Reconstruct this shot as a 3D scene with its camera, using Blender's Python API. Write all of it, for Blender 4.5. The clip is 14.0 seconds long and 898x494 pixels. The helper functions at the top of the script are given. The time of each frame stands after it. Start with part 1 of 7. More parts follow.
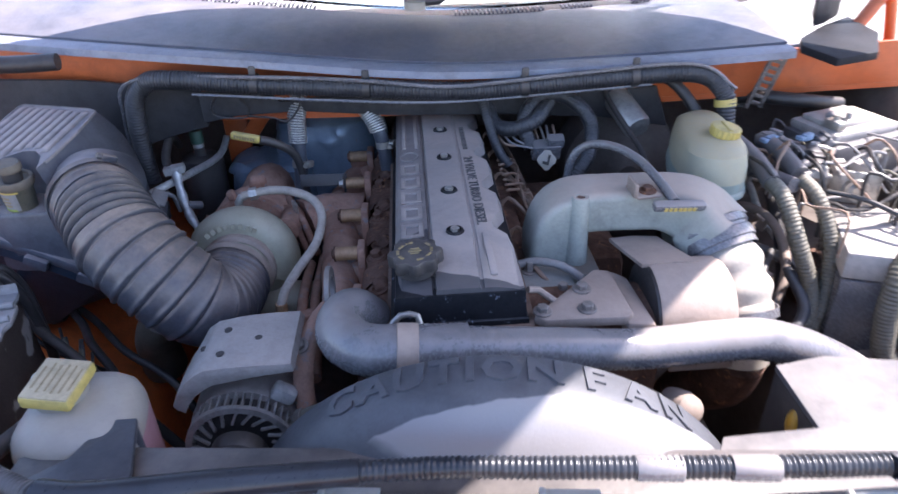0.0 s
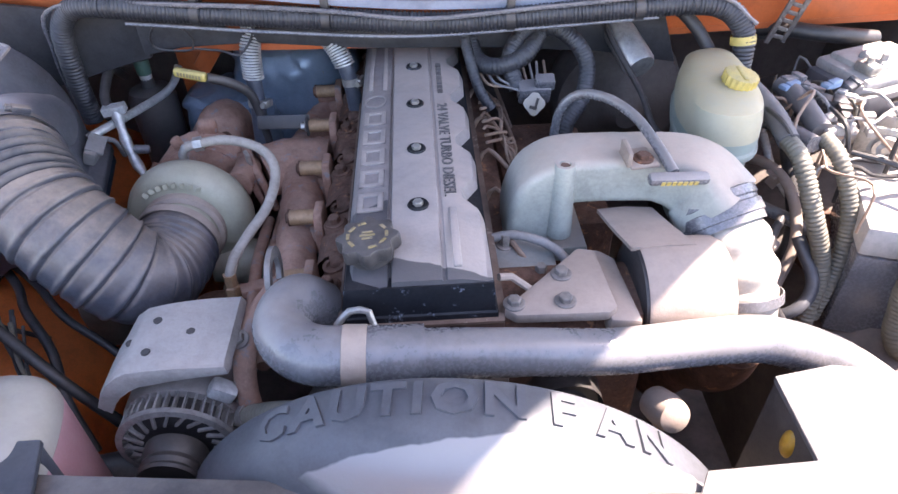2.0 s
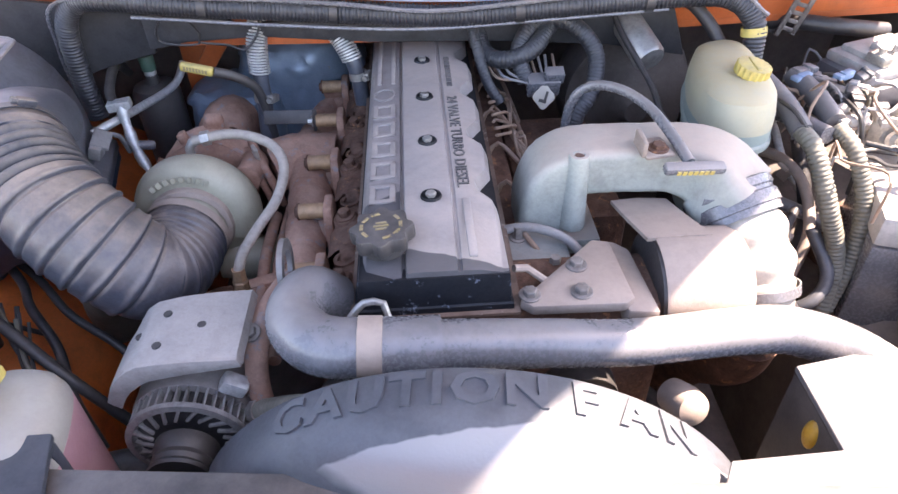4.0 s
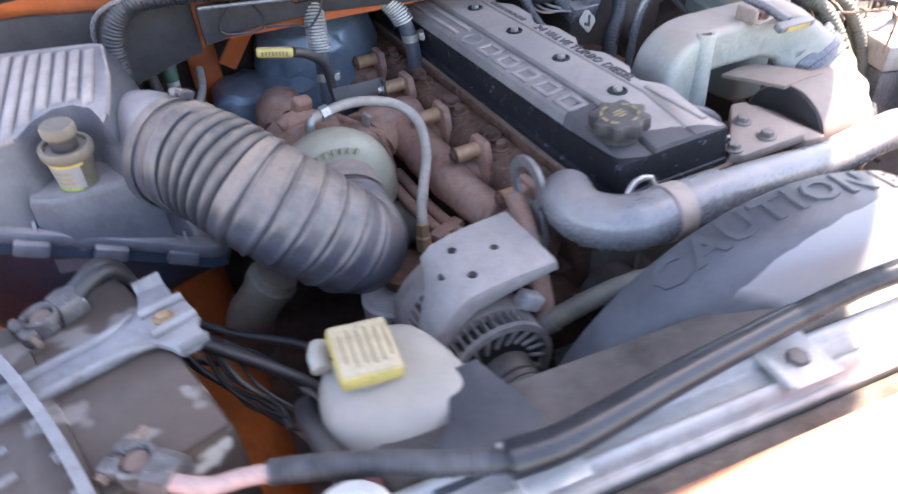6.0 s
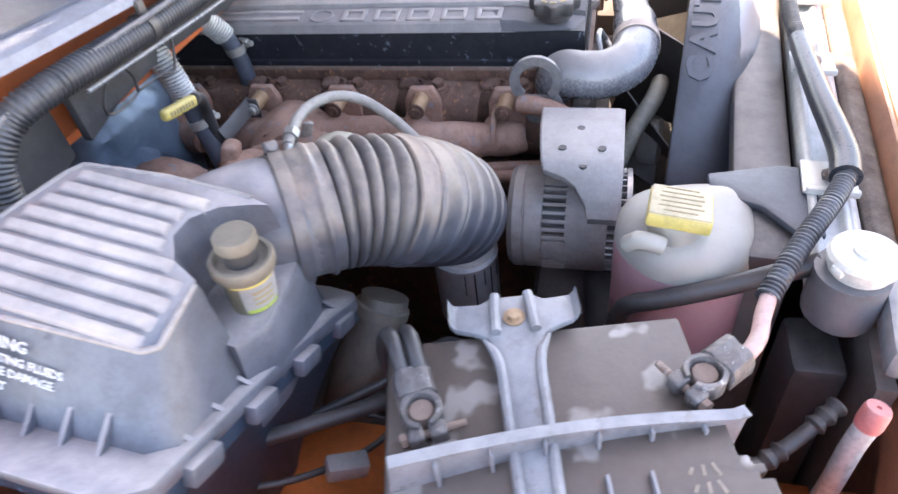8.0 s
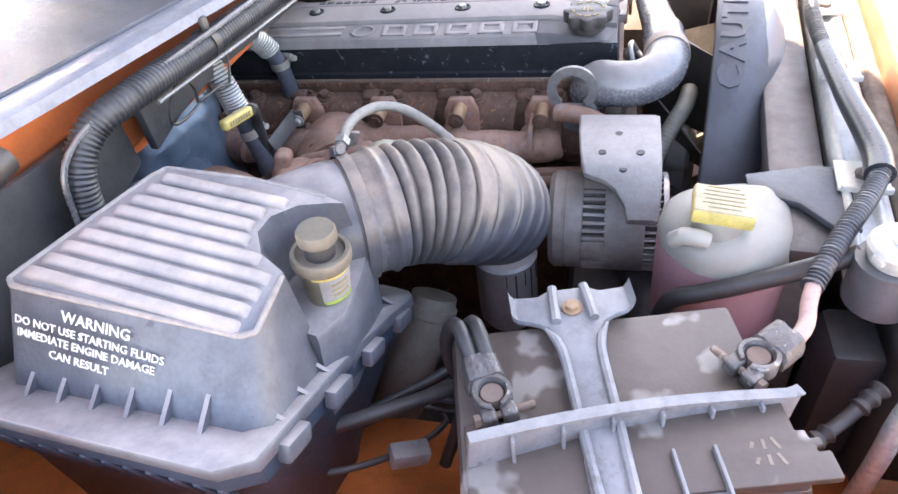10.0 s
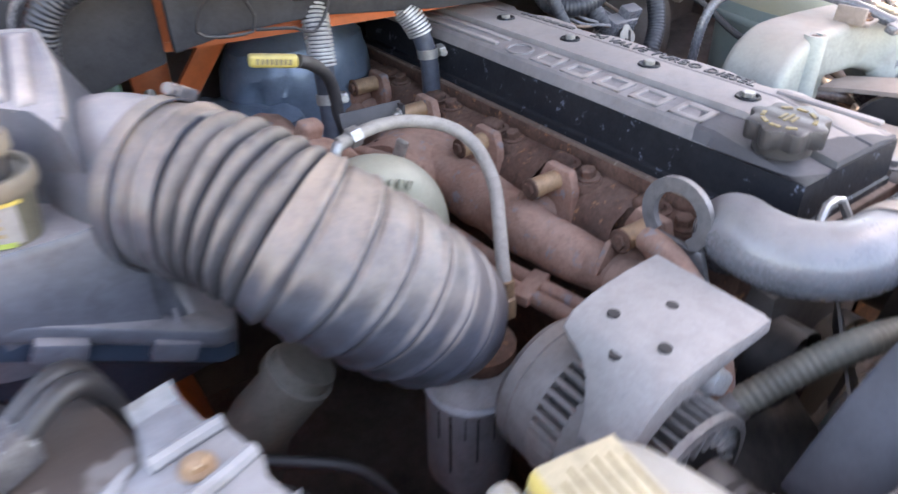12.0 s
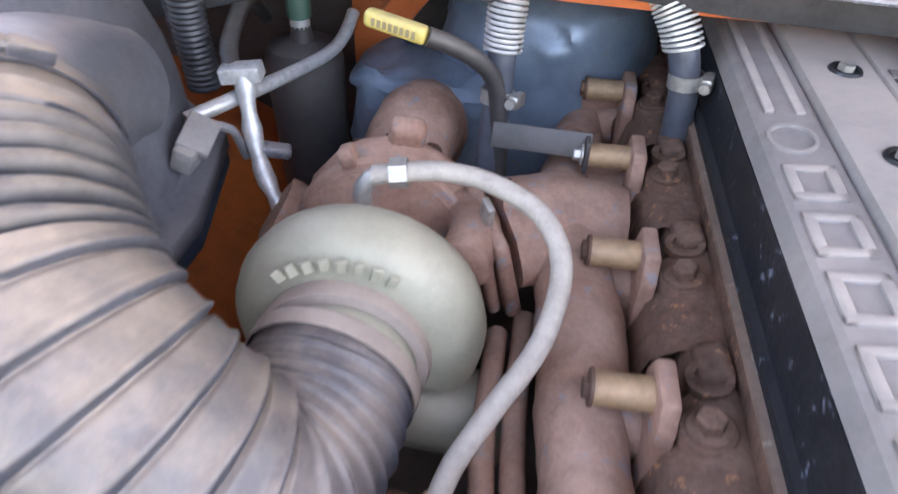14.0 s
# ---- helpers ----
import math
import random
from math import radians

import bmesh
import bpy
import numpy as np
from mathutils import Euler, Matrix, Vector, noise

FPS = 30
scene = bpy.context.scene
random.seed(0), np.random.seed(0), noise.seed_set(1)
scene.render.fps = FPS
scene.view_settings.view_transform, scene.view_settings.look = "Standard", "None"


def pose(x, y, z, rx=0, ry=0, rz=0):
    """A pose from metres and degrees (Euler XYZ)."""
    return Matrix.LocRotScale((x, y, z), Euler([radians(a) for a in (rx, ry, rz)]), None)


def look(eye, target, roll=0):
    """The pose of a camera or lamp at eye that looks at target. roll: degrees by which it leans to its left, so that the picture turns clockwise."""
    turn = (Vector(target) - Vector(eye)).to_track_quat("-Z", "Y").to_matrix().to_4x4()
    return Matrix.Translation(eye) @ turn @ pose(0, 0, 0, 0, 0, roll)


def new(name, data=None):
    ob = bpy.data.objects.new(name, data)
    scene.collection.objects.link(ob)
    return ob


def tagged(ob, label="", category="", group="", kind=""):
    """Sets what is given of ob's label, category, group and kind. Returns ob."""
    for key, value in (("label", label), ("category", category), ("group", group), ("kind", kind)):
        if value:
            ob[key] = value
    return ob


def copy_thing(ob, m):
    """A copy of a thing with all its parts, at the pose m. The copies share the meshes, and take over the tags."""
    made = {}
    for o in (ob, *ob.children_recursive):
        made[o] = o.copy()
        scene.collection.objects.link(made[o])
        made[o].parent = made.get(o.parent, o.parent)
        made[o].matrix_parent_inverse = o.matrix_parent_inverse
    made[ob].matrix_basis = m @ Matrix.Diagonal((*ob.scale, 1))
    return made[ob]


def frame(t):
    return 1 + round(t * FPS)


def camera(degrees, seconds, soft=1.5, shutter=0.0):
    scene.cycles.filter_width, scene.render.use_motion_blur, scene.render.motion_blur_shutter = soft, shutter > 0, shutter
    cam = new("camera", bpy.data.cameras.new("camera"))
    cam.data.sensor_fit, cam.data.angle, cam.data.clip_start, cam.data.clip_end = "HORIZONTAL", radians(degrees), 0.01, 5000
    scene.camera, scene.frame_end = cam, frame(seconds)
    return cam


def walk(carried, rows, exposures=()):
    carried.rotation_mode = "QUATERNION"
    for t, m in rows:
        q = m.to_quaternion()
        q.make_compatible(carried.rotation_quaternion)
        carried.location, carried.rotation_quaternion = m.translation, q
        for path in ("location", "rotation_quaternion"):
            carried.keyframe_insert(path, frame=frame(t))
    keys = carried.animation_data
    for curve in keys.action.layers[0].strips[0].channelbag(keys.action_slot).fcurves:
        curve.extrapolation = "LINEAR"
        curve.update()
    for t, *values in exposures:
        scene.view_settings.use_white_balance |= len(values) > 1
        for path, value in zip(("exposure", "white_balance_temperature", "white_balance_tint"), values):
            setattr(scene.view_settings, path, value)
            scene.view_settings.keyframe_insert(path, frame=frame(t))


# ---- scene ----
cam = camera(68.3, 14.0, shutter=0.5)
PATH = [
    (0, (-0.045, -0.306, 1.638), (0.037, 1.399, 0.596), -2.0),
    (0.5, (0.009, -0.213, 1.619), (-0.037, 1.461, 0.527), -0.9),
    (1, (-0.001, -0.176, 1.619), (0.012, 1.439, 0.439), -1.8),
    (1.5, (0.004, -0.17, 1.62), (0.054, 1.412, 0.397), -0.9),
    (2, (0.013, -0.162, 1.653), (0.065, 1.364, 0.36), -1.8),
    (2.5, (0.016, -0.159, 1.65), (0.05, 1.359, 0.348), -2.0),
    (5, (-0.083, -0.175, 1.614), (0.07, 1.401, 0.392), -1.7),
    (5.5, (-0.348, -0.203, 1.594), (0.212, 1.323, 0.429), -0.7),
    (6, (-0.515, -0.138, 1.576), (0.137, 1.277, 0.321), -4.1),
    (6.5, (-0.675, -0.012, 1.591), (0.387, 1.187, 0.393), -10.0),
    (7, (-0.786, 0.104, 1.604), (0.584, 0.832, 0.342), -10.0),
    (7.5, (-0.849, 0.211, 1.573), (0.503, 0.829, 0.235), -7.1),
    (8, (-0.924, 0.303, 1.596), (0.46, 0.741, 0.221), -8.6),
    (8.5, (-0.982, 0.351, 1.617), (0.494, 0.697, 0.313), -5.7),
    (11, (-0.935, 0.316, 1.595), (0.419, 0.909, 0.248), -11.4),
    (11.5, (-0.777, 0.114, 1.481), (0.406, 1.248, 0.334), -2.1),
    (12, (-0.593, 0.124, 1.435), (0.383, 1.475, 0.329), -0.4),
    (12.5, (-0.415, 0.186, 1.392), (0.281, 1.711, 0.302), 4.8),
    (12.7, (-0.355, 0.19, 1.42), (0.035, 1.742, 0.221), 5.6),
    (13, (-0.338, 0.207, 1.441), (-0.06, 1.753, 0.203), 4.5),
    (13.5, (-0.261, 0.237, 1.408), (-0.368, 1.791, 0.154), 2.0),
    (14, (-0.231, 0.313, 1.42), (-0.42, 1.806, 0.102), 1.9),
]
# the clip's own exposure and white balance drift: seconds, stops, kelvin, tint
LOOKS = [(0, 1.65, 6300, 20), (0.5, 1.95, 6500, 20), (1.5, 2.3, 6900, 22), (2.7, 2.55, 7350, 23), (5, 2.6, 7600, 23), (5.5, 2.6, 7500, 22), (6, 2.68, 7500, 19),
         (7, 3.1, 7300, 17), (8.5, 3.08, 8250, 19), (11, 3.25, 8350, 19), (11.5, 2.95, 8250, 19), (12.5, 3.24, 8600, 19), (13.2, 3.32, 8700, 20), (14, 3.33, 8700, 20)]
walk(cam, [(t, look(eye, target, roll)) for t, eye, target, roll in PATH], exposures=LOOKS)

# ---- light ----
SUN_DIR = Vector((-0.62, -0.14, -1.0)).normalized()
world = bpy.data.worlds.new("sky")
scene.world = world
world.use_nodes = True
_wn = world.node_tree.nodes
_sky = _wn.new("ShaderNodeTexSky")
_sky.sky_type, _sky.sun_disc = "NISHITA", False
_sky.sun_elevation = math.asin(-SUN_DIR.z)
_sky.sun_rotation = math.atan2(-SUN_DIR.x, -SUN_DIR.y)
_wn["Background"].inputs["Strength"].default_value = 0.15
world.node_tree.links.new(_sky.outputs[0], _wn["Background"].inputs["Color"])
sun = new("sun", bpy.data.lights.new("sun", "SUN"))
sun.data.energy, sun.data.angle, sun.data.color = 4.5, radians(0.6), (1.0, 0.95, 0.87)
sun.matrix_world = look((3, 1, 5), Vector((3, 1, 5)) + SUN_DIR)


# ---- materials ----
def material(name, a, b, rough=0.6, metal=0.0, dust=0.3, dust_col=(0.44, 0.37, 0.33), scale=14.0, bump=0.25,
             spot=None, spot_at=0.62, trans=0.0, grain=260.0, sheen_rough=0.9, speck=0.3, even=0.25, lift=-0.5, spec=0.5, spot_size=2.6, spot_detail=6.0):
    """Two base tones in large patches, fine grain, settled dust (thicker on upward faces) and optional spots."""
    m = bpy.data.materials.new(name)
    m.use_nodes = True
    nt = m.node_tree
    N, L = nt.nodes, nt.links
    bsdf = N["Principled BSDF"]
    bsdf.inputs["Specular IOR Level"].default_value = spec
    geo = N.new("ShaderNodeNewGeometry")
    co = N.new("ShaderNodeTexCoord")

    def tex(sc, detail, rough_=0.6):
        t = N.new("ShaderNodeTexNoise")
        t.inputs["Scale"].default_value, t.inputs["Detail"].default_value, t.inputs["Roughness"].default_value = sc, detail, rough_
        L.new(co.outputs["Object"], t.inputs["Vector"])
        return t

    def ramp(sock, lo, hi):
        r = N.new("ShaderNodeMapRange")
        r.inputs["From Min"].default_value, r.inputs["From Max"].default_value = lo, hi
        L.new(sock, r.inputs["Value"])
        return r.outputs["Result"]

    def mix(f, c1, c2):
        x = N.new("ShaderNodeMix")
        x.data_type = "RGBA"
        for s, v in ((x.inputs[0], f), (x.inputs[6], c1), (x.inputs[7], c2)):
            if hasattr(v, "default_value"):
                L.new(v, s)
            else:
                s.default_value = (*v, 1) if isinstance(v, tuple) else v
        return x.outputs[2]

    def arith(op, p, q):
        x = N.new("ShaderNodeMath")
        x.operation = op
        x.use_clamp = True
        for s, v in zip(x.inputs, (p, q)):
            if hasattr(v, "default_value"):
                L.new(v, s)
            else:
                s.default_value = v
        return x.outputs[0]

    big, fine = tex(scale, 5.0), tex(grain, 3.0)
    big_f = ramp(big.outputs["Fac"], 0.35, 0.65)
    col = mix(big_f, a, b)
    col = mix(arith("MULTIPLY", ramp(fine.outputs["Fac"], 0.4, 0.75), speck), col, tuple(0.55 * x for x in a))
    mid = tex(scale * 3.4, 7.0, 0.68)
    col = mix(arith("MULTIPLY", ramp(mid.outputs["Fac"], 0.46, 0.66), min(0.5, speck * 1.6)), col, tuple(0.45 * x for x in a))
    if spot:
        sp = tex(scale * spot_size, spot_detail, 0.5 if spot_detail < 4 else 0.7)
        col = mix(ramp(sp.outputs["Fac"], spot_at, spot_at + 0.05), col, spot)
    rough_sock = arith("ADD", arith("MULTIPLY", fine.outputs["Fac"], 0.18), rough - 0.09)
    if dust > 0:
        sep = N.new("ShaderNodeSeparateXYZ")
        L.new(geo.outputs["Normal"], sep.inputs[0])
        up = ramp(sep.outputs["Z"], lift, 1.0)
        patch = tex(scale * 0.8, 8.0, 0.72)
        thick = arith("ADD", arith("MULTIPLY", ramp(patch.outputs["Fac"], 0.36, 0.62), 1.0 - even), even)
        thick = arith("MULTIPLY", thick, arith("ADD", 0.8, arith("MULTIPLY", fine.outputs["Fac"], 0.4)))
        d = arith("MULTIPLY", thick, arith("MULTIPLY", up, min(1.0, dust * 1.6)))
        d = arith("ADD", d, dust * 0.1)
        caked = mix(arith("MULTIPLY", ramp(mid.outputs["Fac"], 0.4, 0.7), min(0.35, speck * 0.9)), dust_col, tuple(0.6 * x for x in dust_col))
        col = mix(d, col, caked)
        rough_sock = arith("MAXIMUM", rough_sock, arith("MULTIPLY", d, sheen_rough))
        if metal:
            met = arith("MULTIPLY", arith("SUBTRACT", 1.0, d), metal)
            L.new(met, bsdf.inputs["Metallic"])
    elif metal:
        bsdf.inputs["Metallic"].default_value = metal
    L.new(col, bsdf.inputs["Base Color"])
    L.new(rough_sock, bsdf.inputs["Roughness"])
    if trans:
        bsdf.inputs["Subsurface Weight"].default_value = trans
        bsdf.inputs["Subsurface Radius"].default_value = (0.02, 0.015, 0.01)
        bsdf.inputs["Subsurface Scale"].default_value = 0.5
    if bump:
        bp = N.new("ShaderNodeBump")
        bp.inputs["Strength"].default_value, bp.inputs["Distance"].default_value = bump, 0.0022
        hs = arith("ADD", arith("MULTIPLY", fine.outputs["Fac"], 0.4), arith("MULTIPLY", mid.outputs["Fac"], 0.6))
        L.new(hs, bp.inputs["Height"])
        L.new(bp.outputs[0], bsdf.inputs["Normal"])
    return m


M_ORANGE = material("orange_paint", (0.62, 0.13, 0.022), (0.55, 0.105, 0.018), 0.4, dust=0.16, scale=5, bump=0.05)
M_COWL = material("grey_cowl_plastic", (0.055, 0.07, 0.112), (0.078, 0.094, 0.135), 0.45, dust=0.22, scale=6)
M_LIP = material("pale_cowl_lip", (0.25, 0.28, 0.36), (0.31, 0.34, 0.41), 0.45, dust=0.2, scale=7)
M_FIREPAD = material("dark_insulation", (0.024, 0.026, 0.032), (0.042, 0.043, 0.05), 0.85, dust=0.1, scale=10, bump=0.5)
M_BLACKPL = material("black_plastic", (0.02, 0.021, 0.025), (0.034, 0.035, 0.04), 0.45, dust=0.2, scale=12)
M_LID = material("dusty_black_plastic", (0.082, 0.09, 0.115), (0.118, 0.127, 0.152), 0.36, dust=0.58, scale=13, dust_col=(0.5, 0.425, 0.4), even=0.35, lift=0.62, spot=(0.035, 0.042, 0.06), spot_at=0.64)
M_LIDRIB = material("dusty_lid_ribs", (0.082, 0.09, 0.115), (0.118, 0.127, 0.152), 0.42, dust=0.85, scale=13, dust_col=(0.55, 0.455, 0.41), even=0.5, lift=0.2, spot=(0.05, 0.057, 0.075), spot_at=0.66)
M_HOSE = material("dusty_rubber_hose", (0.03, 0.04, 0.062), (0.06, 0.073, 0.1), 0.36, dust=0.72, scale=15, dust_col=(0.42, 0.32, 0.255), even=0.25, lift=0.1, speck=0.45)
M_FOLD = material("rubber_bellows", (0.024, 0.03, 0.043), (0.042, 0.05, 0.068), 0.5, dust=0.5, scale=24, dust_col=(0.36, 0.285, 0.235), even=0.25, lift=0.0)
M_RUBBER = material("black_rubber", (0.018, 0.018, 0.021), (0.03, 0.03, 0.034), 0.42, dust=0.1, scale=20)
M_LOOM = material("grey_black_conduit", (0.021, 0.023, 0.03), (0.038, 0.04, 0.05), 0.42, dust=0.18, scale=18, dust_col=(0.33, 0.32, 0.33))
M_LOOMTAN = material("dusty_tan_conduit", (0.11, 0.104, 0.082), (0.165, 0.155, 0.12), 0.55, dust=0.38, scale=18, dust_col=(0.36, 0.32, 0.26))
M_IRON = material("rusty_cast_iron", (0.075, 0.038, 0.028), (0.19, 0.092, 0.063), 0.85, dust=0.24, scale=26, bump=1.0, spec=0.25, dust_col=(0.36, 0.235, 0.185),
                  spot=(0.36, 0.16, 0.075), spot_at=0.6, speck=0.45, even=0.1)
M_MANIFOLD = material("rusty_manifold_iron", (0.27, 0.125, 0.085), (0.45, 0.245, 0.178), 0.85, spec=0.25, dust=0.34, scale=18, bump=0.9, dust_col=(0.52, 0.36, 0.29),
                      spot=(0.2, 0.19, 0.21), spot_at=0.58, speck=0.4)
M_COMP = material("cast_aluminium_green", (0.34, 0.335, 0.25), (0.42, 0.405, 0.31), 0.5, metal=0.15, dust=0.28, scale=15, bump=0.3, speck=0.12, dust_col=(0.46, 0.36, 0.28))
M_ALU = material("cast_aluminium", (0.42, 0.43, 0.43), (0.5, 0.5, 0.49), 0.55, metal=0.3, dust=0.35, scale=14, bump=0.4, dust_col=(0.45, 0.4, 0.36))
M_HORN = material("dusty_cast_intake", (0.35, 0.39, 0.365), (0.42, 0.445, 0.4), 0.5, metal=0.1, dust=0.7, scale=9, bump=0.3, dust_col=(0.56, 0.45, 0.375), even=0.6, lift=0.15)
M_PIPE = material("grey_steel_pipe", (0.14, 0.15, 0.175), (0.2, 0.207, 0.23), 0.27, metal=0.25, dust=0.45, scale=9, bump=0.12, dust_col=(0.4, 0.345, 0.32), even=0.15, lift=-0.2)
M_COVER = material("dusty_cover_relief", (0.16, 0.165, 0.18), (0.23, 0.23, 0.245), 0.6, dust=0.62, scale=11, bump=0.35, dust_col=(0.5, 0.415, 0.37), even=0.5)
M_COVERBLK = material("black_cover_paint", (0.01, 0.012, 0.017), (0.016, 0.019, 0.025), 0.45, dust=0.03, scale=22, bump=0.3, spot=(0.16, 0.18, 0.23), spot_at=0.61, spec=0.25)
M_TAN = material("tan_dusty_metal", (0.28, 0.225, 0.195), (0.36, 0.29, 0.25), 0.7, metal=0.1, dust=0.6, scale=12, bump=0.35, dust_col=(0.47, 0.365, 0.305), even=0.5)
M_GASKET = material("brown_gasket", (0.16, 0.095, 0.07), (0.25, 0.165, 0.125), 0.8, dust=0.2, scale=16, spot=(0.42, 0.33, 0.27), spot_at=0.6, dust_col=(0.36, 0.27, 0.22))
M_STEEL = material("zinc_steel", (0.5, 0.49, 0.46), (0.6, 0.58, 0.54), 0.4, metal=0.8, dust=0.25, scale=40, bump=0.15)
M_BRASS = material("rusty_zinc_spacer", (0.42, 0.255, 0.14), (0.54, 0.34, 0.19), 0.55, metal=0.35, dust=0.35, scale=40, bump=0.4, dust_col=(0.42, 0.27, 0.19))
M_TUBEALU = material("bare_aluminium_tube", (0.66, 0.66, 0.65), (0.74, 0.74, 0.73), 0.4, metal=0.45, dust=0.12, scale=30, bump=0.1)
M_LEAD = material("corroded_lead_clamp", (0.1, 0.093, 0.095), (0.2, 0.187, 0.19), 0.42, metal=0.5, dust=0.2, scale=50, bump=0.9, spot=(0.42, 0.42, 0.42), spot_at=0.62, dust_col=(0.3, 0.24, 0.2))
M_WHITEPL = material("milky_white_plastic", (0.34, 0.32, 0.275), (0.41, 0.38, 0.32), 0.45, dust=0.3, scale=10, trans=0.2, bump=0.04, speck=0.1)
M_PINK = material("coolant_behind_plastic", (0.48, 0.23, 0.25), (0.54, 0.3, 0.31), 0.45, dust=0.15, scale=12, trans=0.2, bump=0.04, speck=0.05)
M_RESV = material("yellowed_plastic", (0.4, 0.43, 0.36), (0.46, 0.46, 0.36), 0.5, dust=0.75, scale=6, trans=0.15, bump=0.06, speck=0.1, dust_col=(0.58, 0.47, 0.28), even=0.4, lift=-0.5)
M_RESVLOW = material("green_tint_plastic", (0.27, 0.35, 0.33), (0.33, 0.4, 0.36), 0.5, dust=0.2, scale=9, trans=0.15, bump=0.06, speck=0.06)
M_YELLOW = material("yellow_plastic", (0.72, 0.55, 0.12), (0.64, 0.49, 0.13), 0.5, dust=0.25, scale=20, bump=0.1)
M_TANCAP = material("tan_label_cap", (0.52, 0.42, 0.26), (0.58, 0.47, 0.3), 0.6, dust=0.25, scale=20, bump=0.1, dust_col=(0.5, 0.42, 0.3))
M_INK = material("dark_ink", (0.3, 0.23, 0.13), (0.36, 0.28, 0.16), 0.8, dust=0.0)
M_SCRAWL = material("faded_paint_mark", (0.2, 0.145, 0.1), (0.27, 0.2, 0.14), 0.8, dust=0.2, scale=60)
M_WHITEINK = material("white_print", (0.72, 0.72, 0.72), (0.66, 0.66, 0.66), 0.7, dust=0.12, scale=60, bump=0)
# blue sky sheen on black foil, put into the base colour
M_BLUESH = material("blue_black_shield", (0.135, 0.195, 0.265), (0.24, 0.31, 0.39), 0.34, metal=0.3, dust=0.12, scale=8, bump=0.3, speck=0.15, spot=(0.26, 0.2, 0.17), spot_at=0.66, dust_col=(0.3, 0.29, 0.3))
M_BATT = material("dirty_battery_case", (0.05, 0.037, 0.03), (0.085, 0.063, 0.052), 0.5, dust=0.4, scale=5, dust_col=(0.2, 0.15, 0.125), even=0.5, lift=0.2, spot=(0.4, 0.37, 0.34), spot_at=0.575, spot_size=4.2, spot_detail=2.5)
M_HOLD = material("grey_bracket_plastic", (0.15, 0.155, 0.175), (0.235, 0.235, 0.252), 0.55, dust=0.42, scale=14, dust_col=(0.44, 0.4, 0.38), spot=(0.11, 0.105, 0.11), spot_at=0.57)
M_FILTER = material("white_filter_paint", (0.42, 0.44, 0.47), (0.5, 0.51, 0.53), 0.4, dust=0.3, scale=14, bump=0.1)
M_RED = material("faded_red_plastic", (0.6, 0.12, 0.12), (0.66, 0.2, 0.18), 0.5, dust=0.25, scale=20)
M_REDFADE = material("sun_faded_red_cable", (0.5, 0.24, 0.22), (0.52, 0.34, 0.3), 0.55, dust=0.3, scale=30, dust_col=(0.5, 0.42, 0.37))
M_GREEN = material("green_anodised", (0.03, 0.12, 0.09), (0.04, 0.15, 0.11), 0.45, dust=0.15, scale=20)
M_SHROUD = material("grey_shroud_plastic", (0.07, 0.075, 0.09), (0.1, 0.105, 0.12), 0.5, dust=0.4, scale=7, dust_col=(0.36, 0.32, 0.3))


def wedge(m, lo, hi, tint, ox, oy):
    """A patch tinted between two lines, wiped dark on the valve cover, paler on the shroud arch; lo and hi: y at x = 0
    and slope.
    """
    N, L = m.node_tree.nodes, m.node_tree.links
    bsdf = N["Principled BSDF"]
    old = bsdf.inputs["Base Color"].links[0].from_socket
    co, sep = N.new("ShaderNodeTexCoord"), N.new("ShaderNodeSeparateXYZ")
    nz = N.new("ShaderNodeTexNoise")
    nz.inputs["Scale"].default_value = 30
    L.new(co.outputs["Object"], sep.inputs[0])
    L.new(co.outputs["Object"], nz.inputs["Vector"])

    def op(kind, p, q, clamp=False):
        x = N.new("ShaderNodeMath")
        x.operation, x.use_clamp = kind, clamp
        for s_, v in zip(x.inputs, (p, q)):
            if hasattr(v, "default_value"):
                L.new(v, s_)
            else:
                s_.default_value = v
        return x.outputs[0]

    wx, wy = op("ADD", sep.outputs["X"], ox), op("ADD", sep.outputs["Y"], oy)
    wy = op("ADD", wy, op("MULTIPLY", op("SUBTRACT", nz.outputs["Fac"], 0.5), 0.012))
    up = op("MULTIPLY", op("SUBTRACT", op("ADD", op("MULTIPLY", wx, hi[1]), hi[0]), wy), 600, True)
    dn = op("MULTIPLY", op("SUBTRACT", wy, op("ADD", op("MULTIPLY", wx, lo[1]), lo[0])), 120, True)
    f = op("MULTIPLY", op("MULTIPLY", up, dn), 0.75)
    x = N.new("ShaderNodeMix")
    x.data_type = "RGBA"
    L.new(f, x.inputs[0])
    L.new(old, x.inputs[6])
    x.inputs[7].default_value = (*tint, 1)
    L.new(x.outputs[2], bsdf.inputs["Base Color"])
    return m


